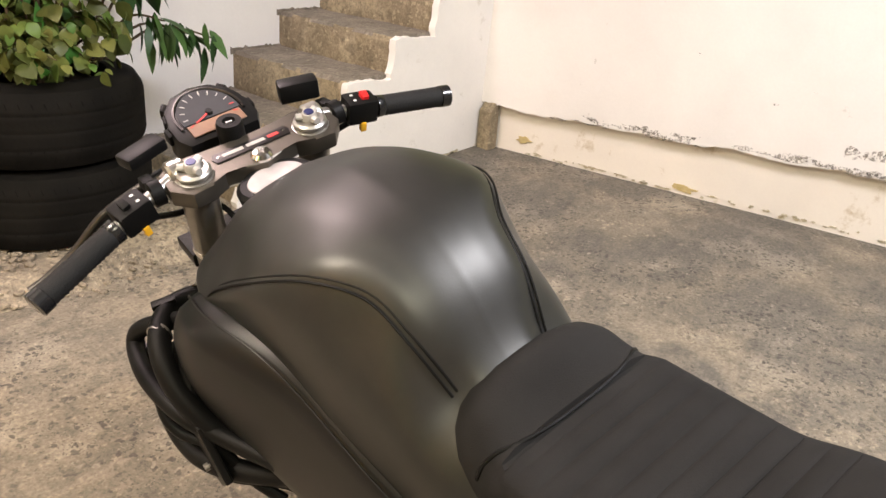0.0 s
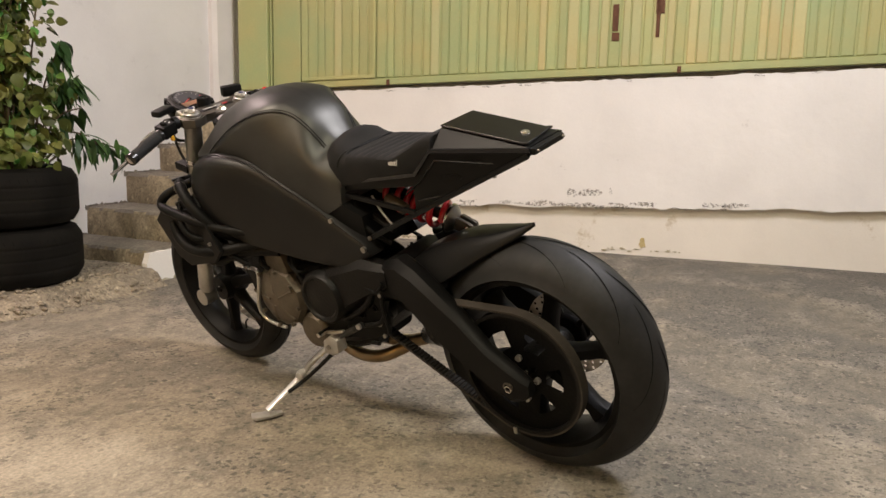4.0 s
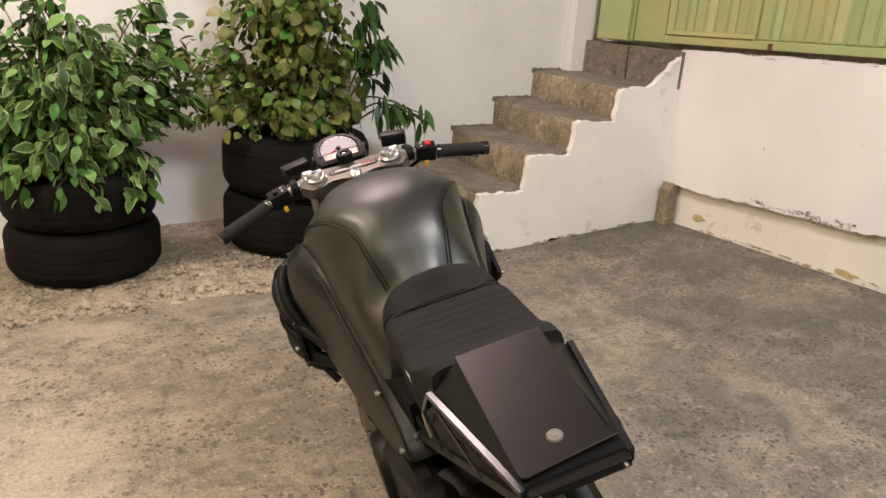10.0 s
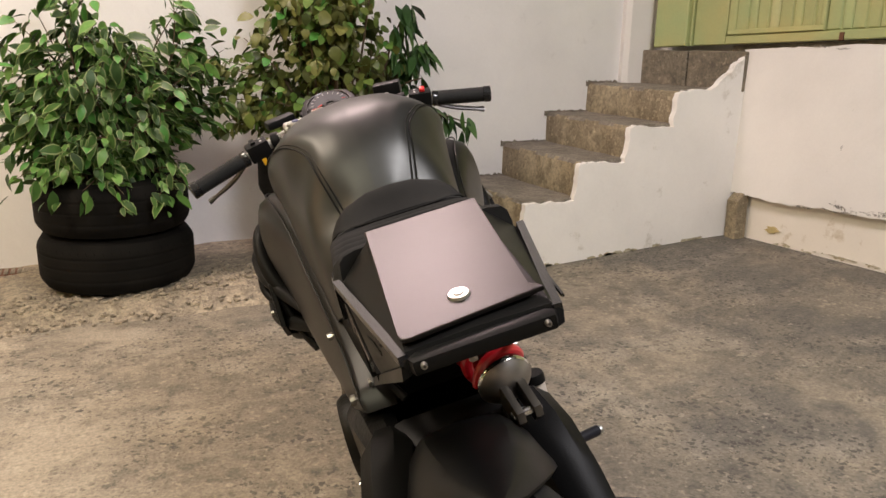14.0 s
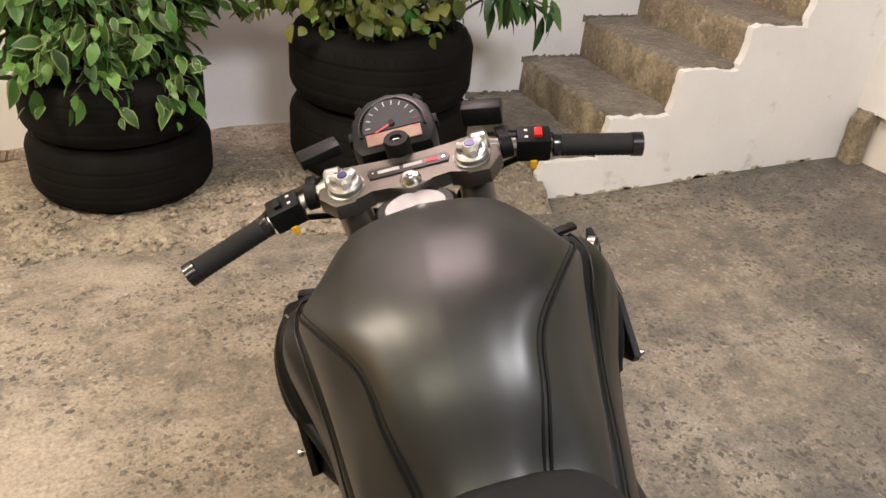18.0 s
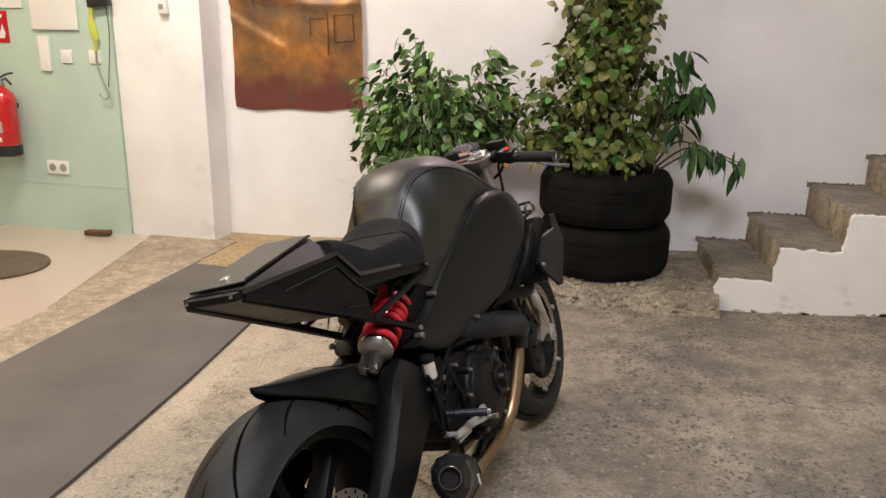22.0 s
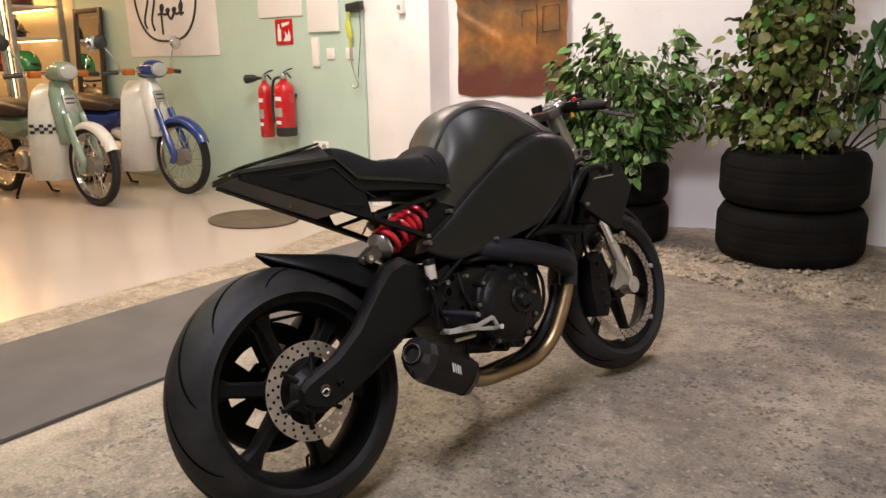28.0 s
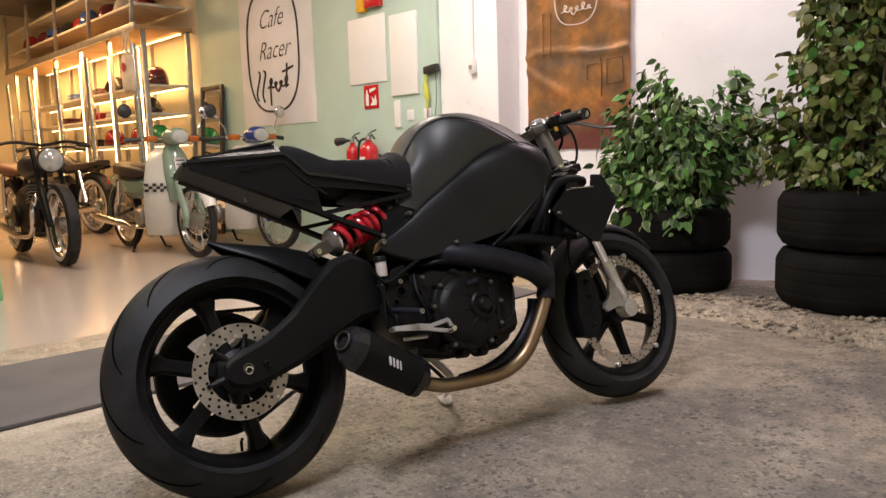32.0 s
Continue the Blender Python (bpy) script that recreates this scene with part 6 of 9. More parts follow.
# -- radiator pods, hoses
for s in (1, -1):
    bm = B()
    pod_m = Matrix.Diagonal((s, 1, 1, 1)) @ SIDE
    edge = ([(0.969, 0.651), (1.040, 0.714), (1.148, 0.717), (1.156, 0.760), (1.200, 0.758), (1.238, 0.669), (1.135, 0.540), (1.110, 0.543), (0.985, 0.628)] if s > 0
            else [(0.965, 0.70), (0.928, 0.612), (0.972, 0.572), (1.109, 0.545), (1.165, 0.575), (1.232, 0.690), (1.180, 0.734), (1.117, 0.724), (1.03, 0.745)])
    prism(bm, edge, 0.264 if s > 0 else 0.256, 0.276 if s > 0 else 0.268, pod_m, 0.003)
    shell = part("radiator_shroud", bm, SATIN, bike, "angular black radiator side shroud", 12)
    bm = B()
    box(bm, (0.085, 0.05, 0.19), (s * 0.215, 1.065, 0.668), pose(0, 0, 0, -16, 0, 0), 0.006)
    core = part("radiator_core", bm, CASTING, shell)
    bolt(shell, (s * (0.278 if s > 0 else 0.270), 0.990 if s > 0 else 0.955, 0.640), 0.006, side=s, h=0.008)
    bm = B()
    tube(bm, spline([(0.17, 0.94, 0.58), (0.225, 0.965, 0.650), (0.245, 1.003, 0.716), (0.245, 1.056, 0.750), (0.235, 1.143, 0.748), (0.16, 1.16, 0.74)] if s > 0 else [(-0.14, 0.95, 0.60), (-0.225, 0.955, 0.655), (-0.262, 1.0, 0.735), (-0.252, 1.06, 0.798), (-0.20, 1.13, 0.800), (-0.12, 1.12, 0.79)], 8), 0.0165, 14)
    hose = part("radiator_hose", bm, MATT, bike, "thick black radiator hose")
    bm = B()
    tube(bm, spline([(0.215, 0.965, 0.60), (0.236, 0.968, 0.640), (0.240, 0.974, 0.694), (0.240, 0.991, 0.744), (0.240, 1.022, 0.780), (0.238, 1.080, 0.787), (0.23, 1.135, 0.784), (0.17, 1.165, 0.785)] if s > 0 else [(-0.205, 0.90, 0.55), (-0.235, 0.945, 0.60), (-0.255, 0.985, 0.70), (-0.235, 1.02, 0.78)], 8), 0.0058 if s > 0 else 0.009, 10)
    part("overflow_hose", bm, MATT, bike)
    bm = B()
    tube(bm, spline([(s * 0.15, 0.80, 0.58), (s * 0.19, 0.90, 0.585), (s * (0.205 if s > 0 else 0.245), 1.0, 0.565), (s * (0.20 if s > 0 else 0.23), 1.05, 0.58)], 8), 0.016, 12)
    part("lower_hose", bm, MATT, bike)
    bm = B()
    box(bm, (0.036, 0.018, 0.008), (s * 0.215, 1.125, 0.815), pose(0, 0, 0, 0, 0, s * 12), 0.002)
    part("pod_bracket", bm, CASTING, shell, "small dark metal bracket")
    for k in range(2):
        bm = B()
        lathe(bm, [(0.0165, -0.006), (0.0185, -0.006), (0.0185, 0.006), (0.0165, 0.006)], Matrix.Translation((s * (0.245 - 0.09 * k), 1.075 + 0.05 * k, 0.800)) @ pose(0, 0, 0, 0, 90, -s * 30), 18, True)
        part("hose_clip", bm, FORK_TUBE, hose)
bm = B()
tube(bm, [(0.2785, 1.048, 0.7165), (0.2785, 1.148, 0.7185)], 0.0022, 6)
part("shroud_lip", bm, ALU, bike, "thin bare metal lip of the shroud")
for line, r in (([(0.170, 0.80, 0.575), (0.205, 0.870, 0.630), (0.226, 0.952, 0.700), (0.226, 1.0, 0.752), (0.215, 1.06, 0.772), (0.18, 1.12, 0.77)], 0.0068),
                ([(0.165, 0.83, 0.572), (0.200, 0.895, 0.625), (0.220, 0.965, 0.690), (0.220, 1.01, 0.740)], 0.009)):
    bm = B()
    tube(bm, spline(line, 8), r, 10)
    part("overflow_hose", bm, MATT, bike, "thin black hose")
for line, r in (([(-0.20, 1.07, 0.805), (-0.252, 1.150, 0.775), (-0.272, 1.165, 0.745), (-0.285, 1.09, 0.732), (-0.272, 1.005, 0.708), (-0.240, 0.950, 0.676), (-0.20, 0.87, 0.655)], 0.014),
                ([(-0.262, 1.142, 0.690), (-0.275, 1.115, 0.645), (-0.278, 1.06, 0.614), (-0.265, 0.995, 0.606), (-0.22, 0.92, 0.606), (-0.14, 0.82, 0.615)], 0.017),
                ([(-0.24, 1.10, 0.76), (-0.285, 1.06, 0.70), (-0.283, 1.03, 0.66), (-0.25, 0.99, 0.64)], 0.009)):
    bm = B()
    tube(bm, spline(line, 8), r, 12)
    part("coolant_hose", bm, MATT, bike, "bent black rubber hose")
bm = B()
box(bm, (0.30, 0.06, 0.16), (0, 1.03, 0.60), pose(0, 0, 0, -18, 0, 0), 0.02)
part("air_box", bm, MATT, bike)

# -- side stand
foot_at, pivot, knee = Vector((-0.347, 0.829, 0.114)), Vector((-0.150, 0.668, 0.290)), Vector((-0.205, 0.786, 0.182))
bm = B()
tube(bm, spline([pivot, pivot.lerp(knee, 0.6) + Vector((0, 0.010, 0)), knee, knee.lerp(foot_at, 0.90)], 4), [0.0125] * 9 + [0.011] * 4, 8, True, 0.6)
stand = part("side_stand", bm, ALU, bike, "bare alloy side stand")
bm = B()
tube(bm, spline([pivot + Vector((0.006, -0.020, -0.012)), knee + Vector((0.010, -0.024, -0.004)), knee.lerp(foot_at, 0.42) + Vector((0, -0.012, 0))], 5), 0.0065, 8)
part("stand_strut", bm, CASTING, stand)
bm = B()
lathe(bm, [(0.0, -0.016), (0.012, -0.014), (0.016, 0.0), (0.012, 0.014), (0.0, 0.016)], Matrix.Translation(knee + Vector((-0.004, -0.004, 0.006))) @ pose(0, 0, 0, 0, 90, 20), 16)
part("stand_knuckle", bm, CAST_ALU, stand)
bm = B()
up = (BIKE.to_3x3().inverted() @ Vector((0, 0, 1))).normalized()
ahead = (foot_at - knee).normalized()
side_way = up.cross(ahead).normalized()
ahead = side_way.cross(up)
fm = Matrix.Translation(foot_at - up * 0.004) @ Matrix((ahead, side_way, up)).transposed().to_4x4()
prism(bm, [(-0.060, -0.009), (-0.018, -0.024), (0.030, -0.028), (0.036, -0.010), (0.036, 0.016), (0.026, 0.024), (-0.018, 0.020), (-0.060, 0.009)], -0.005, 0.004, fm, 0.002)
part("stand_foot", bm, CAST_ALU, stand, "flat worn foot plate")
bm = B()
prism(bm, [(0.625, 0.275), (0.622, 0.318), (0.650, 0.330), (0.684, 0.305), (0.690, 0.268), (0.655, 0.258)], -0.170, -0.130, SIDE, 0.006)
part("stand_bracket", bm, CAST_ALU, stand, "cast alloy stand bracket")
bolt(stand, (-0.172, 0.655, 0.294), 0.008, side=-1)

# ---- green gate ----
gate = thing("green_gate", "large old green sheet-metal gate with ribbed boards and rust", "gate", kind="structure")
SKEW = math.degrees(math.atan(0.160))


def on_gate(y, z, out=0.0):
    return Vector((wall_x(y) - out, y, z))


def gate_piece(name, y0, y1, z0, z1, out, thick, mat, bevel=0.004, parent=None, label=""):
    bm = B()
    mid = (y0 + y1) / 2
    c = on_gate(mid, 0, out - thick / 2)
    lo0, lo1, hi0, hi1 = z0(y0), z0(y1), z1(y0), z1(y1)
    w = abs(y0 - y1) / 2 / math.cos(radians(SKEW))
    prism(bm, [(-w, lo1), (w, lo0), (w, hi0), (-w, hi1)], -thick / 2, thick / 2, Matrix.Translation(c) @ pose(0, 0, 0, 0, 0, SKEW) @ SIDE, bevel, 1)
    return part(name, bm, mat, parent or gate, label)


foot = lambda y: sill_z(y) + 0.016
head = lambda y: 3.38
gate_piece("gate_jamb", 3.345, 3.105, foot, head, 0.035, 0.10, DOOR_PAINT, 0.006)
gate_piece("gate_stile", 3.085, 2.865, foot, head, -0.005, 0.05, DOOR_PAINT, 0.005)
gate_piece("gate_stile", 3.102, 3.088, foot, head, 0.006, 0.04, DOOR_PAINT, 0.003)
gate_piece("bottom_rail", 2.86, -5.2, foot, lambda y: foot(y) + 0.045, 0.0, 0.05, DOOR_PAINT, 0.004)
gate_piece("back_sheet", 2.86, -5.2, lambda y: foot(y) + 0.02, head, -0.013, 0.02, DOOR_PAINT, 0.0)
y, k = 2.855, 0
WORN = material("sun_worn_green_paint", (0.43, 0.44, 0.215), 0.5, 0, spots=(0.49, 0.41, 0.18), scale=2.5, bump=0.25, bump_scale=40, fine=0.08, random_tint=0.07)
while y > -3.2:
    wide = (0.050, 0.068, 0.044, 0.060)[k % 4]
    gate_piece("board", y, y - wide, lambda t: foot(t) + 0.05, head, -0.004, 0.02, WORN if -0.4 < y < 1.0 and k % 3 or k % 11 == 4 else DOOR_PAINT, 0.005)
    y -= wide + (0.006, 0.012, 0.006, 0.014)[k % 4]
    k += 1
for y0, z0, w, h in ((0.70, 1.50, 0.035, 0.16), (0.44, 1.46, 0.022, 0.34), (0.70, 1.44, 0.045, 0.05), (0.445, 1.60, 0.05, 0.08)):
    gate_piece("rusty_hinge", y0, y0 - w, lambda t: z0, lambda t: z0 + h, 0.006, 0.012, RUST, 0.003, label="rust-streaked iron hinge")
for y0 in (0.30, 2.2):
    gate_piece("gate_pin", y0, y0 - 0.022, lambda t: foot(t) - 0.004, lambda t: foot(t) + 0.035, 0.008, 0.014, RUST, 0.002)
gate_piece("shadow_gap", 2.86, -5.2, lambda t: sill_z(t) - 0.03, lambda t: foot(t) - 0.004, -0.06, 0.06, STONE, 0.0)
gate_piece("wicket_rail", 2.84, 2.28, lambda t: foot(t) + 0.05, lambda t: foot(t) + 0.075, 0.010, 0.012, DOOR_PAINT, 0.003)
gate_piece("wicket_stile", 2.30, 2.28, lambda t: foot(t) + 0.076, head, 0.010, 0.012, DOOR_PAINT, 0.003)
band("wall_east_behind", lambda y: sill_z(y) - 0.05, lambda y: 3.42, -0.12, -0.12, WALL, "wall behind the gate", [3.6, 2.0, 0.0, -5.3], 0.0)

# stains on the plaster and flaked spots on the plinth
GRIME = material("grey_grime", (0.20, 0.185, 0.16), 0.9, 0, spots=(0.5, 0.46, 0.4), scale=28)
_n, _link = GRIME.node_tree.nodes, GRIME.node_tree.links.new
_tex, _map, _at = _n.new("ShaderNodeTexNoise"), _n.new("ShaderNodeMapRange"), _n.new("ShaderNodeTexCoord")
_tex.inputs["Scale"].default_value, _tex.inputs["Detail"].default_value, _tex.inputs["Roughness"].default_value = 55, 8, 0.75
_map.inputs["From Min"].default_value, _map.inputs["From Max"].default_value, _map.inputs["To Max"].default_value = 0.47, 0.62, 0.85
_link(_at.outputs["Object"], _tex.inputs["Vector"]), _link(_tex.outputs["Fac"], _map.inputs["Value"]), _link(_map.outputs["Result"], _n["Principled BSDF"].inputs["Alpha"])
OCHRE = material("ochre_flake", (0.42, 0.33, 0.13), 0.9, 0, spots=(0.55, 0.45, 0.24), scale=20)


def fleck(name, y, z, w, h, mat, label, out=0.0):
    """A thin, ragged patch lying on the door wall."""
    bm = B()
    n = 18
    outline = []
    for i in range(n):
        a = i * math.tau / n
        r = 0.72 + 0.5 * noise.noise((math.cos(a) * 1.7 + y * 9, math.sin(a) * 1.7 + z * 9, 0))
        outline.append((w / 2 * r * math.cos(a), h / 2 * r * math.sin(a)))
    prism(bm, outline, -0.02, 0.0025, Matrix.Translation(on_gate(y, z, out)) @ pose(0, 0, 0, 0, 0, SKEW + 180) @ SIDE)
    solid(name, bm, mat, label, "stain", "structure")


random.seed(8)
for y, z, w, h in ((0.90, 0.475, 0.060, 0.060), (0.905, 0.490, 0.050, 0.040), (0.80, 0.485, 0.085, 0.050), (0.76, 0.485, 0.080, 0.045), (0.73, 0.490, 0.050, 0.040), (0.78, 0.498, 0.120, 0.030), (0.84, 0.470, 0.060, 0.020)):
    fleck("grime_mark", y, z, w * 1.3, h * 1.3, GRIME, "smudged grey grime on the plaster", 0.0095 + random.uniform(0, 0.001))
for y, z, w, h in ((0.655, 0.50, 0.012, 0.07), (0.645, 0.49, 0.008, 0.05), (0.30, 0.44, 0.02, 0.06), (0.16, 0.62, 0.05, 0.02), (1.62, 0.78, 0.03, 0.012), (2.1, 0.66, 0.012, 0.03), (1.25, 0.62, 0.05, 0.012), (1.1, 0.70, 0.018, 0.012)):
    fleck("grime_mark", y, z, w, h, GRIME, "grey grime mark on the plaster", 0.010)
random.seed(21)
for k in range(60):
    y = 2.4 - 2.7 * random.random() ** 0.8
    fleck("grime_mark", y, ledge_z(y) + random.uniform(0.0, 0.03), random.uniform(0.05, 0.20), random.uniform(0.016, 0.042), GRIME, "grey grime along the ragged plaster edge", 0.011)
MOSS = material("yellow_moss", (0.36, 0.31, 0.19), 0.95, 0, spots=(0.54, 0.50, 0.40), scale=60, fine=0.4)
for k in range(70):
    y = random.uniform(0.2, 2.5)
    fleck("moss_fleck", y, 0.102 + 0.012 * (2.7 - y) + random.uniform(-0.014, 0.006), random.uniform(0.008, 0.055), random.uniform(0.006, 0.016), MOSS, "yellowish moss and crumbs at the foot of the plinth", -0.034)
for k in range(14):
    y = random.uniform(-0.5, 2.5)
    fleck("grime_mark", y, sill_z(y) - random.uniform(0.012, 0.03), random.uniform(0.04, 0.16), random.uniform(0.010, 0.022), GRIME, "grey grime under the gate", 0.003)
fleck("ochre_spot", 0.447, 0.175, 0.055, 0.085, OCHRE, "flaked ochre spot on the plinth", -0.036)
fleck("ochre_spot", 1.56, 0.125, 0.16, 0.05, OCHRE, "flaked ochre spot on the plinth", -0.034)
fleck("ochre_spot", 2.45, 0.17, 0.10, 0.05, OCHRE, "flaked ochre spot on the plinth", -0.034)

# ---- tyres used as planters ----
OLD_TYRE = material("dusty_old_tyre", (0.0055, 0.005, 0.0044), 0.78, 0, spots=(0.011, 0.010, 0.0085), scale=5, bump=0.15, bump_scale=90, fine=0.15, spec=0.08)
OLD_GROOVE = material("dusty_tyre_groove", (0.005, 0.0045, 0.004), 0.9, scale=6, fine=0.2, spec=0.1)
SOIL = material("dark_soil", (0.035, 0.025, 0.016), 0.95, 0, scale=20, bump=0.9, bump_scale=60, fine=0.4)


def old_tyre(x, y, z, r, h, label, turn=0):
    bm = B()
    prof = [(r * 0.60, 0.10 * h), (r * 0.66, 0.02 * h), (r * 0.82, 0.0), (r * 0.93, 0.06 * h), (r * 0.985, 0.18 * h)]
    for f in (0.30, 0.50, 0.70):
        prof += [(r * 1.0, (f - 0.055) * h), (r * 1.0, (f - 0.016) * h), (r * 0.997, (f - 0.008) * h), (r * 0.997, (f + 0.008) * h), (r * 1.0, (f + 0.016) * h), (r * 1.0, (f + 0.055) * h)]
    prof += [(r * 0.985, 0.82 * h), (r * 0.93, 0.94 * h), (r * 0.82, 1.0 * h), (r * 0.66, 0.98 * h), (r * 0.60, 0.90 * h), (r * 0.70, 0.80 * h), (r * 0.9, 0.5 * h), (r * 0.70, 0.2 * h)]
    lathe(bm, prof, None, 72, True)
    tyre = thing("old_tyre", label, "tyre", pose(x, y, z, 0, 0, turn), "tyre planters")
    part("tyre_body", bm, OLD_TYRE, tyre)
    bm = B()
    for k in range(60):
        a = k * math.tau / 60
        for lo, hi, sk in ((0.16, 0.30, 0.03), (0.70, 0.84, -0.03)):
            p = []
            for f, da in ((lo, 0), (hi, sk)):
                for e in (-0.004, 0.004):
                    rr = r * (1.0 if 0.2 < f < 0.8 else 0.986) + 0.0008
                    p.append(bm.verts.new((rr * math.cos(a + da + e), rr * math.sin(a + da + e), f * h)))
            bm.faces.new((p[0], p[1], p[3], p[2]))
    tagged(part("tread_pattern", bm, OLD_GROOVE, tyre), kind="stuff")
    return tyre


old_tyre(0.508, 3.042, 0.082, 0.368, 0.288, "dusty black tyre on the kerb, base of a planter")
old_tyre(0.504, 3.040, 0.372, 0.362, 0.285, "dusty black tyre stacked as a planter", 25)
old_tyre(-0.497, 3.035, 0.056, 0.326, 0.240, "worn black tyre at the wall, base of a planter", 10)
old_tyre(-0.500, 3.035, 0.298, 0.319, 0.232, "worn black tyre stacked under the variegated plant", 50)
for x, y, z, r in ((0.504, 3.04, 0.58, 0.27), (-0.500, 3.035, 0.475, 0.245)):
    bm = B()
    lathe(bm, [(0.0, 0.02), (r * 0.5, 0.015), (r, 0.0), (r, -0.03), (0.0, -0.03)], Matrix.Translation((x, y, z)), 24)
    solid("planter_soil", bm, SOIL, "dark soil filling the tyre planter", "soil")


# ---- plants ----
def leaf_material(name, base, other, third, rough=0.42):
    m = bpy.data.materials.new(name)
    m.use_nodes = True
    n, link = m.node_tree.nodes, m.node_tree.links.new
    b = n["Principled BSDF"]
    info, geo, add, ramp = n.new("ShaderNodeObjectInfo"), n.new("ShaderNodeNewGeometry"), n.new("ShaderNodeMath"), n.new("ShaderNodeValToRGB")
    add.operation = "FRACT"
    plus = n.new("ShaderNodeMath")
    plus.operation = "ADD"
    link(info.outputs["Random"], plus.inputs[0]), link(geo.outputs["Random Per Island"], plus.inputs[1]), link(plus.outputs["Value"], add.inputs[0])
    ramp.color_ramp.elements[0].color, ramp.color_ramp.elements[1].color = (*base, 1), (*third, 1)
    mid = ramp.color_ramp.elements.new(0.55)
    mid.color = (*other, 1)
    link(add.outputs["Value"], ramp.inputs["Fac"])
    where, grain, mul, tone = n.new("ShaderNodeTexCoord"), n.new("ShaderNodeTexNoise"), n.new("ShaderNodeMapRange"), n.new("ShaderNodeVectorMath")
    grain.inputs["Scale"].default_value = 45
    link(where.outputs["Object"], grain.inputs["Vector"]), link(grain.outputs["Fac"], mul.inputs["Value"])
    mul.inputs["To Min"].default_value, mul.inputs["To Max"].default_value = 0.75, 1.25
    tone.operation = "SCALE"
    link(ramp.outputs["Color"], tone.inputs[0]), link(mul.outputs["Result"], tone.inputs["Scale"]), link(tone.outputs["Vector"], b.inputs["Base Color"])
    b.inputs["Roughness"].default_value, b.inputs["Specular IOR Level"].default_value = rough, 0.3
    return m


FICUS = leaf_material("ficus_leaf", (0.014, 0.036, 0.008), (0.048, 0.108, 0.022), (0.125, 0.265, 0.055))
FICUS_EDGE = leaf_material("ficus_pale_margin", (0.10, 0.14, 0.045), (0.22, 0.26, 0.11), (0.16, 0.24, 0.08))
IVY = leaf_material("browning_round_leaf", (0.042, 0.060, 0.013), (0.150, 0.152, 0.042), (0.105, 0.200, 0.038))
FRESH = leaf_material("fresh_green_leaf", (0.05, 0.17, 0.028), (0.085, 0.27, 0.05), (0.06, 0.14, 0.03))
PALM = leaf_material("dark_frond_leaf", (0.022, 0.055, 0.016), (0.036, 0.088, 0.024), (0.07, 0.14, 0.036))
BARK = material("plant_bark", (0.10, 0.065, 0.035), 0.85, 0, scale=30, bump=0.5, fine=0.3)


def leaf_shape(length, width, kind):
    """Vertices and faces (face, material) of one leaf along +x, folded on its midrib."""
    if kind == "round":
        prof = [(0.0, 0.10), (0.12, 0.62), (0.35, 1.0), (0.62, 0.86), (0.85, 0.45), (1.0, 0.0)]
    elif kind == "lance":
        prof = [(0.0, 0.05), (0.15, 0.6), (0.40, 1.0), (0.70, 0.7), (0.90, 0.28), (1.0, 0.0)]
    else:
        prof = [(0.0, 0.06), (0.14, 0.62), (0.38, 1.0), (0.66, 0.78), (0.88, 0.30), (1.0, 0.0)]
    verts, faces = [], []
    bend = lambda x: -0.20 * length * x * x
    for x, w in prof:
        h = bend(x)
        verts += [(x * length, 0, h), (x * length, w * width * 0.37, h + w * width * 0.11), (x * length, w * width * 0.5, h + w * width * 0.10), (x * length, -w * width * 0.37, h + w * width * 0.11), (x * length, -w * width * 0.5, h + w * width * 0.10)]
    for i in range(len(prof) - 1):
        a, b = i * 5, (i + 1) * 5
        faces += [((a, b, b + 1, a + 1), 0), ((a + 1, b + 1, b + 2, a + 2), 1), ((a, a + 3, b + 3, b), 0), ((a + 3, a + 4, b + 4, b + 3), 1)]
    return verts, faces


def foliage(plant, spots, shapes, mats, near=300):
    """Leaves at (matrix, shape index, material pair index): the foremost as parts, the rest as one joined part."""
    spots = sorted(spots, key=lambda s: s[0].translation.y)
    pool = {}
    for m, s, c in spots[:near]:
        if (s, c) not in pool:
            data = bpy.data.meshes.new("leaf")
            verts, faces = shapes[s]
            data.from_pydata(verts, [], [f for f, _ in faces])
            for one in mats[c]:
                data.materials.append(one)
            for poly, (_, k) in zip(data.polygons, faces):
                poly.material_index, poly.use_smooth = k, True
            pool[s, c] = data
        ob = new("leaf", pool[s, c])
        ob.parent = plant
        ob.matrix_local = m
    verts, faces, index, used = [], [], [], []
    for pair in mats:
        for one in pair:
            if one not in used:
                used.append(one)
    for m, s, c in spots[near:]:
        base = len(verts)
        v, f = shapes[s]
        verts += [tuple(m @ Vector(p)) for p in v]
        faces += [tuple(base + i for i in q) for q, _ in f]
        index += [used.index(mats[c][k]) for _, k in f]
    data = bpy.data.meshes.new("foliage")
    data.from_pydata(verts, [], faces)
    for one in used:
        data.materials.append(one)
    data.polygons.foreach_set("material_index", index)
    data.polygons.foreach_set("use_smooth", [True] * len(faces))
    ob = new("foliage", data)
    ob.parent = plant
    tagged(ob, kind="stuff")


def leaf_pose(p, out, droop, size):
    """A leaf whose stalk is at p, pointing outward and hanging by droop degrees."""
    yaw = math.degrees(math.atan2(out.y, out.x)) + random.gauss(0, 35)
    return pose(p.x, p.y, p.z, random.gauss(0, 38), droop + random.gauss(0, 30), yaw) @ Matrix.Diagonal((size, size, size, 1))


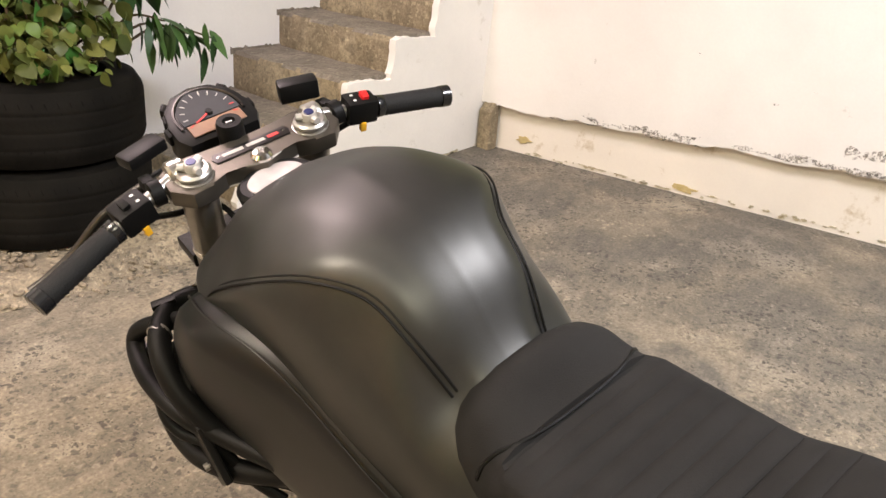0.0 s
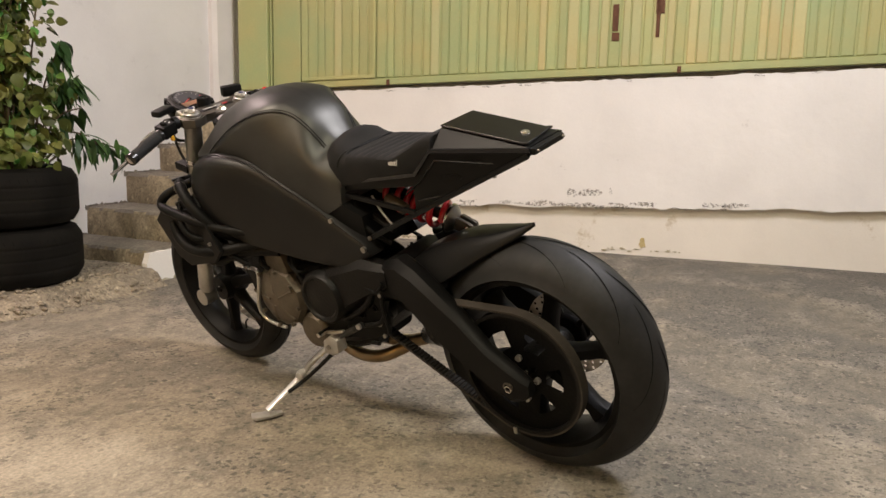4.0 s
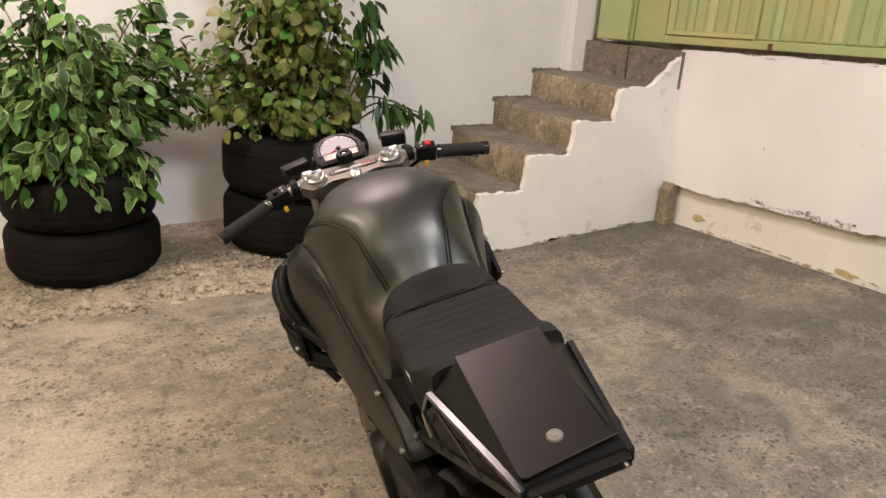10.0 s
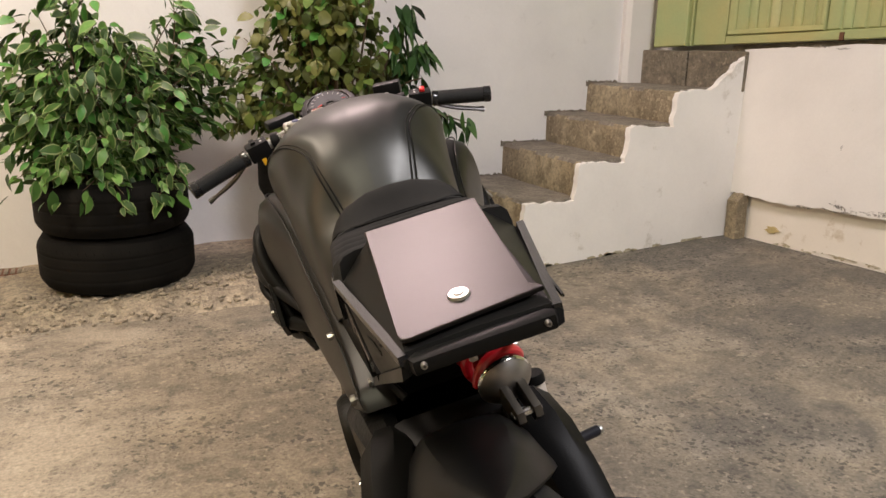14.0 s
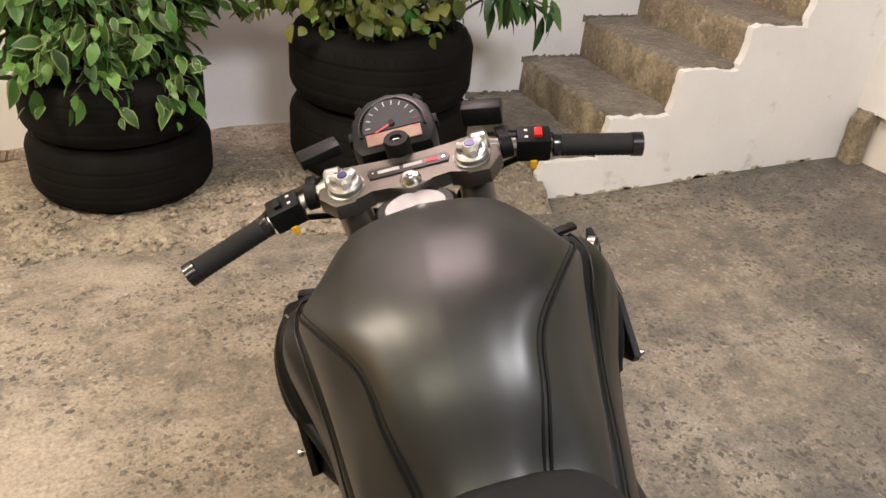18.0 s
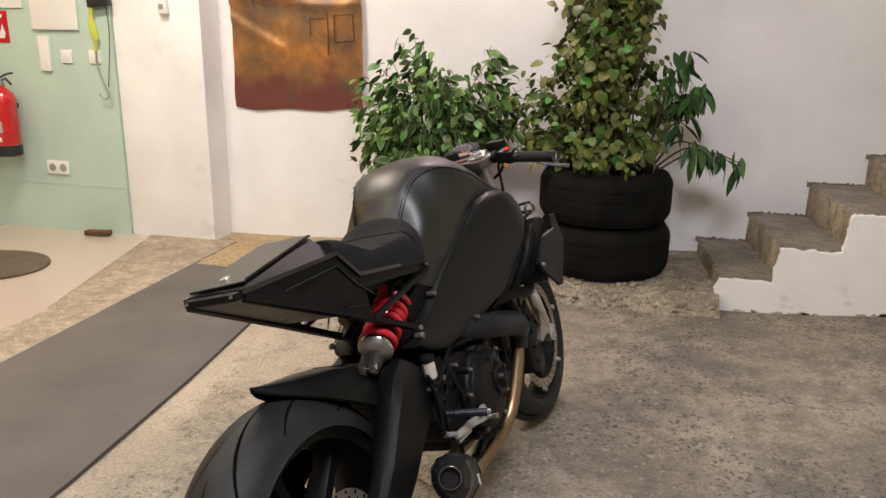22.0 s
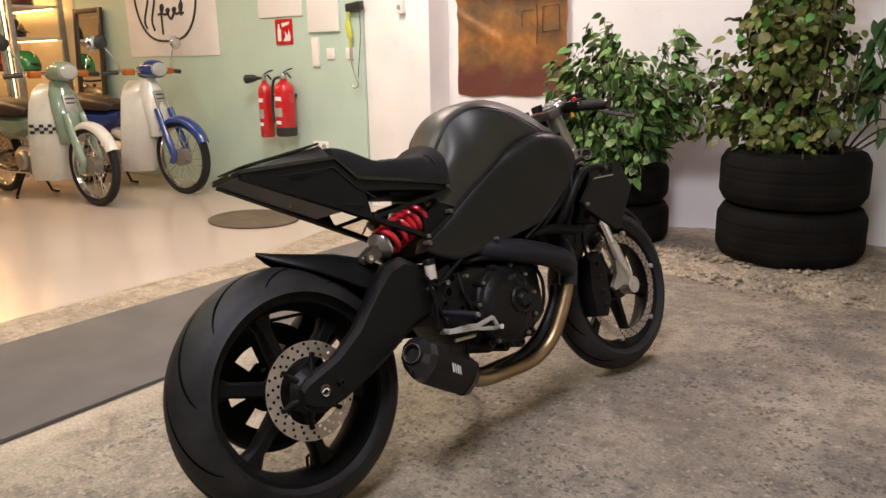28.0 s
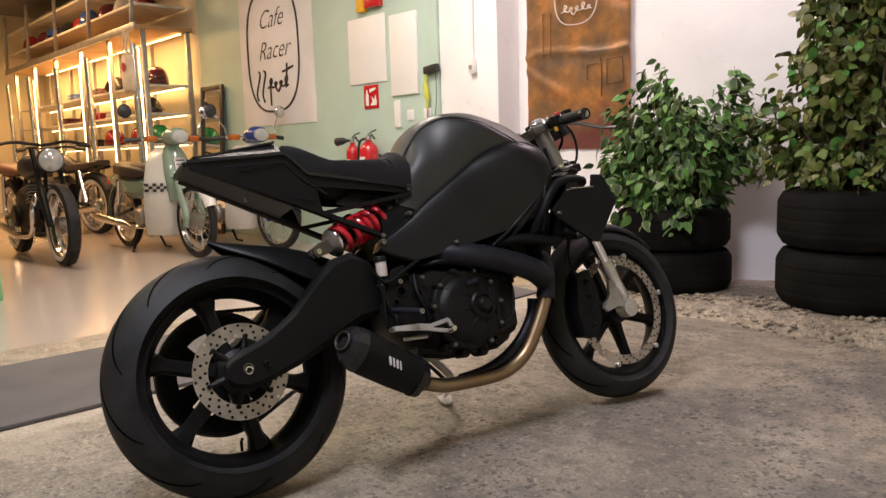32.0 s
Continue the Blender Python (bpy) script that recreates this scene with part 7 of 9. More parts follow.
def grow(plant, root, tips, per, start, droop, pick, stem=0.006, jitter=0.03):
    """Branches from the root to each tip, with leaves on their outer stretch."""
    spots = []
    for tip in tips:
        tip = Vector(tip)
        a = root + Vector((random.gauss(0, 0.05), random.gauss(0, 0.05), 0))
        mid = a.lerp(tip, 0.5) + Vector((random.gauss(0, 0.05), random.gauss(0, 0.05), 0.10))
        line = spline([a, mid, tip], 6)
        bm = B()
        tube(bm, line, [stem * (1 - 0.8 * i / (len(line) - 1)) for i in range(len(line))], 5)
        part("stem", bm, BARK, plant)
        for k in range(per):
            f = start + (1 - start) * random.random()
            i = min(int(f * (len(line) - 1)), len(line) - 2)
            p = line[i].lerp(line[i + 1], f * (len(line) - 1) - i) + Vector((random.gauss(0, jitter), random.gauss(0, jitter), random.gauss(0, jitter)))
            if p.y > 3.40:
                p.y = 3.40 - random.random() * 0.05
            out = (p - root)
            out.z = 0
            m, s, c = leaf_pose(p, out if out.length > 0.01 else Vector((0, -1, 0)), droop, random.uniform(0.7, 1.25)), *pick(p)
            spots.append((m, s, c))
    return spots


random.seed(11)
# variegated ficus
ficus = thing("variegated_ficus", "bushy variegated ficus with pale leaf margins growing from a tyre", "plant")
root = Vector((-0.50, 3.09, 0.50))
tips = []
while len(tips) < 74:
    a, z = random.uniform(0, math.tau), random.uniform(-0.8, 1)
    r = math.sqrt(max(1 - z * z, 0)) * random.uniform(0.55, 1.0)
    p = Vector((-0.53 + 0.43 * r * math.cos(a), 3.02 + 0.40 * r * math.sin(a), 0.80 + 0.34 * z))
    if p.y < 3.38:
        tips.append(p)
tips += [(-0.62, 3.05, 1.36), (-0.66, 3.0, 1.30), (-0.58, 3.06, 1.25), (-0.72, 2.98, 1.22), (-0.80, 3.0, 1.17), (-0.55, 3.02, 1.33), (-0.88, 2.96, 1.10), (-0.50, 3.0, 1.18), (-0.18, 3.12, 1.30), (-0.12, 3.08, 1.22), (-0.24, 3.1, 1.18), (-0.16, 3.05, 1.10), (-0.08, 3.1, 1.08), (-0.22, 3.0, 1.0), (-0.15, 3.06, 1.27)]
tips += [(-0.12 + 0.045 * (k % 4), 2.96 + 0.05 * (k % 3), 0.76 + 0.028 * k) for k in range(13)]
tips += [(-0.90, 2.96, 0.62), (-0.84, 2.84, 0.56), (-0.74, 2.74, 0.54), (-0.60, 2.70, 0.52), (-0.45, 2.70, 0.50), (-0.32, 2.74, 0.47), (-0.22, 2.82, 0.52), (-0.93, 3.02, 0.70)]
spots = grow(ficus, root, tips, 27, 0.38, 34, lambda p: (random.randrange(3), 2 if p.z < 0.75 and random.random() < 0.2 else 1 if random.random() < 0.16 else 0))
foliage(ficus, spots, [leaf_shape(0.070, 0.038, "oval"), leaf_shape(0.056, 0.030, "oval"), leaf_shape(0.084, 0.044, "oval")], [[FICUS, FICUS_EDGE], [FRESH, FICUS_EDGE], [FICUS, FICUS]])

# tall round-leaved creeper
creeper = thing("tall_creeper", "tall round-leaved creeper turning brown in a tyre planter", "plant")
root = Vector((0.50, 3.06, 0.60))
tips = []
while len(tips) < 92:
    z = random.random() ** 0.9
    a = random.uniform(0, math.tau)
    r = (0.30 - 0.05 * z) * math.sqrt(random.random()) * (0.85 if z > 0.5 else 1.15)
    p = Vector((0.50 + 0.02 * z + r * 1.05 * math.cos(a), 3.04 + r * math.sin(a), 0.70 + 1.55 * z))
    if p.y < 3.37:
        tips.append(p)
tips += [(0.02, 3.0, 1.02), (0.08, 2.98, 0.92), (-0.02, 3.05, 0.85), (0.10, 3.02, 1.12), (0.0, 3.0, 0.75), (0.14, 2.95, 0.80), (0.06, 3.1, 0.98)]
for _ in range(8):
    tips.append((random.uniform(0.2, 0.8), random.uniform(2.78, 2.9), random.uniform(0.70, 0.85)))
spots = grow(creeper, root, tips, 48, 0.46, 46, lambda p: (random.randrange(3), 1 if random.random() < 0.07 else 0), 0.007, 0.04)
foliage(creeper, spots, [leaf_shape(0.050, 0.044, "round"), leaf_shape(0.062, 0.054, "round"), leaf_shape(0.038, 0.032, "round")], [[IVY, IVY], [FRESH, FRESH]])

# dark drooping fronds at the creeper's side
frond = thing("drooping_frond_plant", "dark green plant with long drooping lance leaves beside the wall", "plant")
spots = []
for base, tip, count in (((0.70, 3.08, 0.62), (0.98, 3.02, 1.12), 38), ((0.70, 3.08, 0.62), (0.86, 2.98, 1.28), 32), ((0.72, 3.06, 0.62), (1.10, 2.99, 0.74), 14), ((0.74, 3.06, 0.62), (1.20, 2.97, 0.72), 9), ((0.72, 3.06, 0.62), (0.98, 2.96, 0.80), 10), ((0.70, 3.06, 0.62), (0.92, 2.93, 0.95), 10)):
    a, b = Vector(base), Vector(tip)
    line = spline([a, a.lerp(b, 0.5) + Vector((0, 0, 0.10)), b], 8)
    bm = B()
    tube(bm, line, [0.007 - 0.004 * i / (len(line) - 1) for i in range(len(line))], 6)
    part("stem", bm, BARK, frond)
    for k in range(count):
        f = 0.62 + 0.38 * random.random()
        p = line[int(f * (len(line) - 1))] + Vector((random.gauss(0, 0.02), random.gauss(0, 0.02), random.gauss(0, 0.02)))
        yaw = random.uniform(-140, 60)
        spots.append((pose(p.x, p.y, p.z, random.gauss(0, 20), 56 + random.gauss(0, 24), yaw), random.randrange(2), 0))
foliage(frond, spots, [leaf_shape(0.148, 0.042, "lance"), leaf_shape(0.112, 0.034, "lance")], [[PALM, PALM]])

# ---- drain, round mat ----
bm = B()
box(bm, (0.21, 0.115, 0.010), (0, 0, 0), None, 0.002)
drain = tagged(new("floor_drain", finish("drain_frame", bm, RUST)), "small rusty drain grate set in the concrete", "drain")
drain.matrix_world = pose(-1.0, 3.365, 0.030, 0, 0, 3)
for k in range(7):
    bm = B()
    box(bm, (0.018, 0.095, 0.006), (-0.084 + 0.028 * k, 0, 0.007), None, 0.001, 1)
    part("drain_bar", bm, STONE, drain)
bm = B()
lathe(bm, [(0.0, 0.014), (0.345, 0.014), (0.36, 0.010), (0.36, 0.0), (0.0, 0.0)], Matrix.Translation((-3.0, 2.30, 0.009)) @ Matrix.Diagonal((1, 0.84, 1, 1)), 56)
solid("round_mat", bm, material("brown_coir", (0.11, 0.085, 0.055), 0.95, 0, scale=8, bump=0.6, bump_scale=240, fine=0.3), "round dark brown mat lying on the glossy floor", "mat")

# ---- copper sheet on the wall ----
def copper():
    m = material("patinated_copper", (0.80, 0.40, 0.13), 0.36, 0.35, spots=(0.24, 0.17, 0.12), scale=4.2, bump=0.5, bump_scale=7, fine=0.28, fine_scale=26)
    n, link = m.node_tree.nodes, m.node_tree.links.new
    b = n["Principled BSDF"]
    base = b.inputs["Base Color"].links[0].from_socket
    where, sep, r, wob, add = n.new("ShaderNodeTexCoord"), n.new("ShaderNodeSeparateXYZ"), n.new("ShaderNodeMapRange"), n.new("ShaderNodeTexNoise"), n.new("ShaderNodeMath")
    wob.inputs["Scale"].default_value = 4
    link(where.outputs["Object"], sep.inputs["Vector"]), link(where.outputs["Object"], wob.inputs["Vector"])
    add.operation, add.inputs[1].default_value = "MULTIPLY_ADD", 0.5
    link(wob.outputs["Fac"], add.inputs[0]), link(sep.outputs["Z"], add.inputs[2])
    r.inputs["From Min"].default_value, r.inputs["From Max"].default_value = 0.50, 0.40
    link(add.outputs["Value"], r.inputs["Value"])
    x = n.new("ShaderNodeMix")
    x.data_type = "RGBA"
    x.inputs["B"].default_value = (0.36, 0.13, 0.105, 1)
    link(base, x.inputs["A"]), link(r.outputs["Result"], x.inputs["Factor"]), link(x.outputs["Result"], b.inputs["Base Color"])
    return m


bm = B()
rows = []
for j in range(61):
    z = j / 60 * 1.32
    row = []
    for i in range(41):
        x = i / 40 * 0.885
        wave = 0.012 * noise.noise((x * 3.5, z * 3.5, 1)) + 0.006 * noise.noise((x * 10, z * 10, 4))
        wave += 0.016 * math.exp(-((z - 0.66 - 0.02 * math.sin(x * 7)) / 0.02) ** 2) + 0.018 * max(0, 1 - abs(z - 0.56 + 0.55 * x) / 0.05) * (x < 0.36)
        dz = (0.014 * noise.noise((x * 4, 0, 9)) - 0.012 * math.sin(x * 5)) if j == 0 else 0
        dx = 0.008 * noise.noise((0, z * 5, 6)) if i in (0, 40) else 0
        row.append((x + dx, -0.022 - wave - (0.02 if i == 40 else 0), z + dz))
    rows.append(row)
loft(bm, rows, closed=False)
bmesh.ops.solidify(bm, geom=bm.faces, thickness=0.004)
sheet_ob = solid("copper_sheet", bm, copper(), "dented patinated copper sheet hung on the white wall", "wall art", m=Matrix.Translation((-1.925, 3.428, 0.875)) @ pose(0, 0, 0, 0, 0, 1.2), smooth=60)


def scribble(parent, origin, ux, uz, lines, mat, r, name):
    """Pen strokes on a flat surface: each line a list of (u, v)."""
    for pts in lines:
        bm = B()
        tube(bm, spline([origin + ux * u + uz * v for u, v in pts], 5), r, 5)
        part(name, bm, mat, parent)


def oval(cx, cz, rx, rz, n=22, power=0.72):
    out = []
    for i in range(n + 1):
        a = i * math.tau / n + 1.9
        c, s = math.cos(a), math.sin(a)
        out.append((cx + rx * math.copysign(abs(c) ** power, c), cz + rz * math.copysign(abs(s) ** power, s)))
    return out


def wave_word(u0, u1, v, height, loops):
    """An illegible run of pen loops, standing for a line of handwriting."""
    pts, step = [], (u1 - u0) / loops
    for k in range(loops * 6 + 1):
        a = k / 6 * math.tau
        tall = height * (0.5, 0.28, 0.30, 0.52, 0.26)[(k // 6) % 5]
        pts.append((u0 + step * k / 6 + step * 0.42 * math.sin(a) + 0.25 * tall * (1 - math.cos(a)) / 2, v + tall * (1 - math.cos(a)) / 2 - (0.25 * height if (k // 6) % 4 == 2 and k % 6 == 0 else 0)))
    return pts


X, Z = Vector((1, 0, 0)), Vector((0, 0, 1))
for pts in ([(0.655, 0.34), (0.66, 0.48), (0.652, 0.60)], [(0.70, 0.42), (0.70, 0.58), (0.82, 0.59), (0.83, 0.43), (0.70, 0.42)], [(0.54, 0.46), (0.54, 0.56), (0.63, 0.565)], [(0.16, 0.66), (0.16, 0.95), (0.23, 0.95), (0.23, 0.66), (0.16, 0.66)]):
    bm = B()
    tube(bm, [Vector((u, -0.034, v)) for u, v in pts], 0.0035, 5)
    part("sheet_seam", bm, RUST, sheet_ob, "dark seam scratched in the copper")
PALE_INK = material("pale_paint_marker", (0.8, 0.72, 0.62), 0.6)
words = [oval(0.46, 1.06, 0.18, 0.22), wave_word(0.34, 0.59, 0.93, 0.09, 5)]
scribble(sheet_ob, Vector((0, -0.052, 0)), X, Z, words, PALE_INK, 0.004, "marker_stroke")


# green-yellow dirt along the foot of the stair wall
random.seed(33)
for k in range(22):
    x, w, h = random.uniform(1.12, 2.6), random.uniform(0.03, 0.12), random.uniform(0.012, 0.035)
    outline = []
    for i in range(16):
        a = i * math.tau / 16
        r = 0.75 + 0.5 * noise.noise((math.cos(a) * 1.8 + x * 9, math.sin(a) * 1.8, 3))
        outline.append((x + w / 2 * r * math.cos(a), 0.004 + ground_height(x, 2.69) + h / 2 * r * math.sin(a)))
    bm = B()
    prism(bm, outline, -2.70, -2.6925, Matrix(((1, 0, 0, 0), (0, 0, -1, 0), (0, 1, 0, 0), (0, 0, 0, 1))))
    solid("moss_fleck", bm, MOSS, "yellowish dirt at the foot of the stair wall", "stain", "structure")


def lettering(parent, words, place, size, mat, turn, thin=0.0):
    """Slanted hand lettering in the built-in font."""
    data = bpy.data.curves.new("lettering", "FONT")
    data.body, data.size, data.shear, data.extrude, data.offset = words, size, 0.45, 0.0008, thin
    data.materials.append(mat)
    ob = new("lettering", data)
    ob.parent = parent
    ob.matrix_local = Matrix.Translation(place) @ turn
    return ob


lettering(sheet_ob, "Cafe", (0.36, -0.050, 1.15), 0.10, PALE_INK, pose(0, 0, 0, 90, 0, 0))
lettering(sheet_ob, "Racer", (0.345, -0.050, 1.04), 0.10, PALE_INK, pose(0, 0, 0, 90, 0, 0))

# ---- things on the mint-green wall ----
RED_GLOSS = material("red_extinguisher_paint", (0.55, 0.012, 0.016), 0.25, 0, scale=8, coat=0.5)
WHITE_PLASTIC = material("white_plastic", (0.80, 0.785, 0.75), 0.4, 0, scale=3, amount=0.05, fine=0.02)
PAPER = material("white_poster_paper", (0.82, 0.80, 0.80), 0.7, 0, scale=1.5, fine=0.02)
INK = material("black_ink", (0.02, 0.02, 0.02), 0.6)
BLACK_PLASTIC = material("black_plastic", (0.02, 0.02, 0.02), 0.45)
YELLOW_CORD = material("yellow_green_cord", (0.55, 0.58, 0.06), 0.7)
GREY_STEEL = material("galvanised_steel", (0.45, 0.44, 0.42), 0.4, 0.85, scale=10)
WY = 3.17


def extinguisher(x, z0, h, r, co2):
    ext = thing("fire_extinguisher", "slim red co2 fire extinguisher with black horn on the wall" if co2 else "red powder fire extinguisher with black base ring on the wall", "extinguisher", pose(x, WY - r - 0.03, z0), "wall extinguishers")
    bm = B()
    lathe(bm, [(0.0, 0.0), (r * 0.9, 0.0), (r, 0.012), (r, h * 0.80), (r * 0.86, h * 0.89), (r * 0.5, h * 0.95), (r * 0.36, h * 0.97), (r * 0.36, h)], None, 28)
    part("cylinder", bm, RED_GLOSS, ext)
    if not co2:
        bm = B()
        lathe(bm, [(r * 0.95, -0.006), (r * 1.04, 0.0), (r * 1.05, h * 0.14), (r * 1.0, h * 0.15)], None, 28)
        part("base_ring", bm, BLACK_PLASTIC, ext, "black base ring")
    bm = B()
    lathe(bm, [(r * 0.3, h), (r * 0.34, h + 0.02), (r * 0.2, h + 0.045), (0, h + 0.05)], None, 14)
    part("valve", bm, GREY_STEEL, ext)
    for dz, ln in ((0.045, 0.11), (0.02, 0.09)):
        bm = B()
        tube(bm, [(-0.01, 0, h + dz), (ln * 0.5, 0, h + dz + 0.028), (ln, 0, h + dz + 0.038 - (0.05 if dz < 0.03 else 0))], [0.008, 0.010, 0.008], 8, True, 0.6)
        part("lever", bm, BLACK_PLASTIC, ext)
    bm = B()
    if co2:
        tube(bm, [(-0.02, -0.01, h + 0.02), (-0.07, -0.02, h + 0.022), (-0.10, -0.02, h + 0.02), (-0.19, -0.03, h + 0.012)], [0.010, 0.016, 0.030, 0.038], 14)
        part("horn", bm, BLACK_PLASTIC, ext, "black discharge horn")
    else:
        tube(bm, spline([(-0.02, -0.01, h + 0.015), (-r * 1.1, -0.03, h * 0.96), (-r * 1.35, -0.04, h * 0.55), (-r * 1.1, -0.05, h * 0.22)], 8), 0.011, 10)
        part("hose", bm, BLACK_PLASTIC, ext, "black rubber hose")
    for dz, w, hh in ((0.66, 0.95, 0.07), (0.42, 1.0, 0.16), (0.24, 0.7, 0.06)):
        bm = B()
        arc = [(r + 0.001) * 1.0]
        rows = []
        for zz in (h * dz - hh * h / 2, h * dz + hh * h / 2):
            rows.append([((r + 0.0012) * math.sin(a), -(r + 0.0012) * math.cos(a), zz) for a in np.linspace(-w * 0.7, w * 0.5, 9)])
        loft(bm, rows, closed=False)
        part("label_bar", bm, WHITE_PLASTIC if dz != 0.42 else GREY_PRINT, ext, "pale printed label")
    bm = B()
    box(bm, (0.05, 0.05, 0.03), (0, r + 0.012, h * 0.7), None, 0.004)
    part("wall_bracket", bm, BLACK_PLASTIC, ext)
    return ext


extinguisher(-3.705, 0.505, 0.47, 0.058, True)
extinguisher(-3.435, 0.535, 0.455, 0.082, False)


def plate_on_wall(name, x0, x1, z0, z1, mat, label, category, thick=0.012, bevel=0.003, y=WY):
    bm = B()
    box(bm, (x1 - x0, thick, z1 - z0), ((x0 + x1) / 2, y - thick / 2 - 0.001, (z0 + z1) / 2), None, bevel)
    return solid(name, bm, mat, label, category)


sign = plate_on_wall("fire_sign", -3.614, -3.409, 1.262, 1.464, RED_GLOSS, "square red fire extinguisher sign", "sign", 0.006, 0.001)
for pts in ([(-3.585, 1.29), (-3.545, 1.29), (-3.545, 1.38), (-3.56, 1.40), (-3.56, 1.425), (-3.575, 1.425), (-3.575, 1.40), (-3.585, 1.38)], [(-3.52, 1.29), (-3.49, 1.33), (-3.50, 1.37), (-3.465, 1.33), (-3.45, 1.38), (-3.43, 1.32), (-3.44, 1.29)], [(-3.53, 1.40), (-3.45, 1.42), (-3.44, 1.44), (-3.53, 1.43)]):
    bm = B()
    prism(bm, [(x, z) for x, z in pts], -(WY - 0.0075), -(WY - 0.0095), Matrix(((1, 0, 0, 0), (0, 0, -1, 0), (0, 1, 0, 0), (0, 0, 0, 1))))
    part("pictogram", bm, WHITE_PLASTIC, sign)
plate_on_wall("wall_panel", -3.805, -3.277, 1.482, 2.04, WHITE_PLASTIC, "blank white board on the green wall", "panel")
plate_on_wall("wall_panel", -3.212, -2.868, 1.349, 2.0, WHITE_PLASTIC, "tall blank white board beside another one", "panel", 0.02)
plate_on_wall("cable_cover", -3.181, -3.105, 1.087, 1.309, WHITE_PLASTIC, "narrow white plastic terminal cover", "fixture", 0.02)
for x in (-2.985, -2.775):
    sw = plate_on_wall("light_switch", x - 0.04, x + 0.04, 1.14, 1.225, WHITE_PLASTIC, "square white light switch", "switch")
    bm = B()
    box(bm, (0.044, 0.006, 0.05), (x, WY - 0.015, 1.182), pose(0, 0, 0, 4, 0, 0), 0.002)
    part("rocker", bm, WHITE_PLASTIC, sw)
sock = plate_on_wall("double_socket", -3.235, -3.068, 0.40, 0.49, WHITE_PLASTIC, "white double power socket", "socket")
for x in (-3.193, -3.11):
    bm = B()
    lathe(bm, [(0.0, 0.006), (0.024, 0.004), (0.028, 0.0)], Matrix.Translation((x, WY - 0.0125, 0.445)) @ pose(0, 0, 0, 90, 0, 0), 20)
    inset = part("socket_inset", bm, GREY_PRINT, sock)
pull = thing("pull_cord_tool", "black wall clip holding a yellow cord and wire hook", "tool", pose(-2.69, WY, 1.52))
bm = B()
box(bm, (0.15, 0.05, 0.06), (0.0, -0.026, 0.0), pose(0, 0, 0, 0, -6, 0), 0.008)
part("wall_clip", bm, BLACK_PLASTIC, pull)
bm = B()
tube(bm, spline([(-0.05, -0.04, -0.03), (-0.055, -0.045, -0.12), (-0.04, -0.045, -0.22), (-0.05, -0.04, -0.30)], 6), [0.012] * 6 + [0.022] * 7 + [0.010] * 6, 8, True, 0.5)
part("cord", bm, YELLOW_CORD, pull, "yellow-green cord")
bm = B()
tube(bm, spline([(-0.05, -0.04, -0.28), (-0.045, -0.04, -0.40), (0.0, -0.04, -0.52), (0.02, -0.04, -0.575), (-0.02, -0.04, -0.60), (-0.055, -0.04, -0.565)], 6), 0.005, 8)
part("wire_hook", bm, GREY_STEEL, pull)
bm = B()
tube(bm, spline([(0.05, -0.03, -0.02), (0.055, -0.03, -0.2), (0.03, -0.035, -0.42), (0.02, -0.04, -0.52)], 6), 0.003, 6)
part("thin_wire", bm, BLACK_PLASTIC, pull)
box_sw = thing("pillar_switch", "small grey surface switch on the pillar with a cable", "switch", pose(-2.258, 3.19, 1.50))
bm = B()
box(bm, (0.06, 0.04, 0.10), (0, -0.021, 0), None, 0.008)
part("switch_body", bm, WHITE_PLASTIC, box_sw)
bm = B()
box(bm, (0.026, 0.008, 0.03), (0, -0.045, -0.005), None, 0.002)
part("switch_rocker", bm, GREY_PRINT, box_sw)
bm = B()
tube(bm, [(0, -0.012, 0.05), (0.004, -0.012, 0.6), (0, -0.012, 1.85)], 0.008, 8)
part("cable", bm, WHITE_PLASTIC, box_sw)
alarm = plate_on_wall("alarm_box", -3.50, -3.30, 2.10, 2.20, RED_GLOSS, "red and yellow alarm box high on the wall", "fixture", 0.05, 0.006)
bm = B()
box(bm, (0.10, 0.05, 0.14), (-3.565, WY - 0.028, 2.15), None, 0.004)
part("yellow_case", bm, YELLOW_PLASTIC, alarm)
for z0 in (0.33,):
    bm = B()
    box(bm, (1.5, 0.004, 0.006), (-3.40, WY - 0.001, z0))
    solid("panel_joint", bm, GREEN_WALL, "thin joint line across the green boarding", "trim", "structure")
bm = B()
box(bm, (0.17, 0.06, 0.03), (-2.83, 3.08, 0.03), pose(0, 0, 0, 0, 0, 12), 0.006)
solid("door_wedge", bm, RUST, "brown wooden wedge on the floor by the wall", "wedge")

# hand-lettered poster: oval and three lines of pen loops
poster = plate_on_wall("wall_poster", -5.79, -4.375, 1.19, 2.98, PAPER, "large white poster with a hand-drawn black oval", "poster", 0.006, 0.0)
O3 = Vector((-5.79, WY - 0.010, 1.19))
lines = [oval(0.66, 0.76, 0.50, 0.62), [(0.34, 0.26), (0.31, 0.34), (0.39, 0.52), (0.36, 0.56)], [(0.46, 0.24), (0.43, 0.34), (0.50, 0.52), (0.47, 0.56)], wave_word(0.54, 0.94, 0.38, 0.18, 4), [(0.59, 0.20), (0.59, 0.46)], [(0.84, 0.52), (1.04, 0.56)], [(0.93, 0.60), (0.90, 0.36)]]
scribble(poster, O3, X, Z, lines, INK, 0.011, "pen_stroke")
lettering(poster, "Cafe", (-5.39, WY - 0.009, 2.17), 0.26, INK, pose(0, 0, 0, 90, 0, 0), -0.003)
lettering(poster, "Racer", (-5.42, WY - 0.009, 1.86), 0.26, INK, pose(0, 0, 0, 90, 0, 0), -0.003)

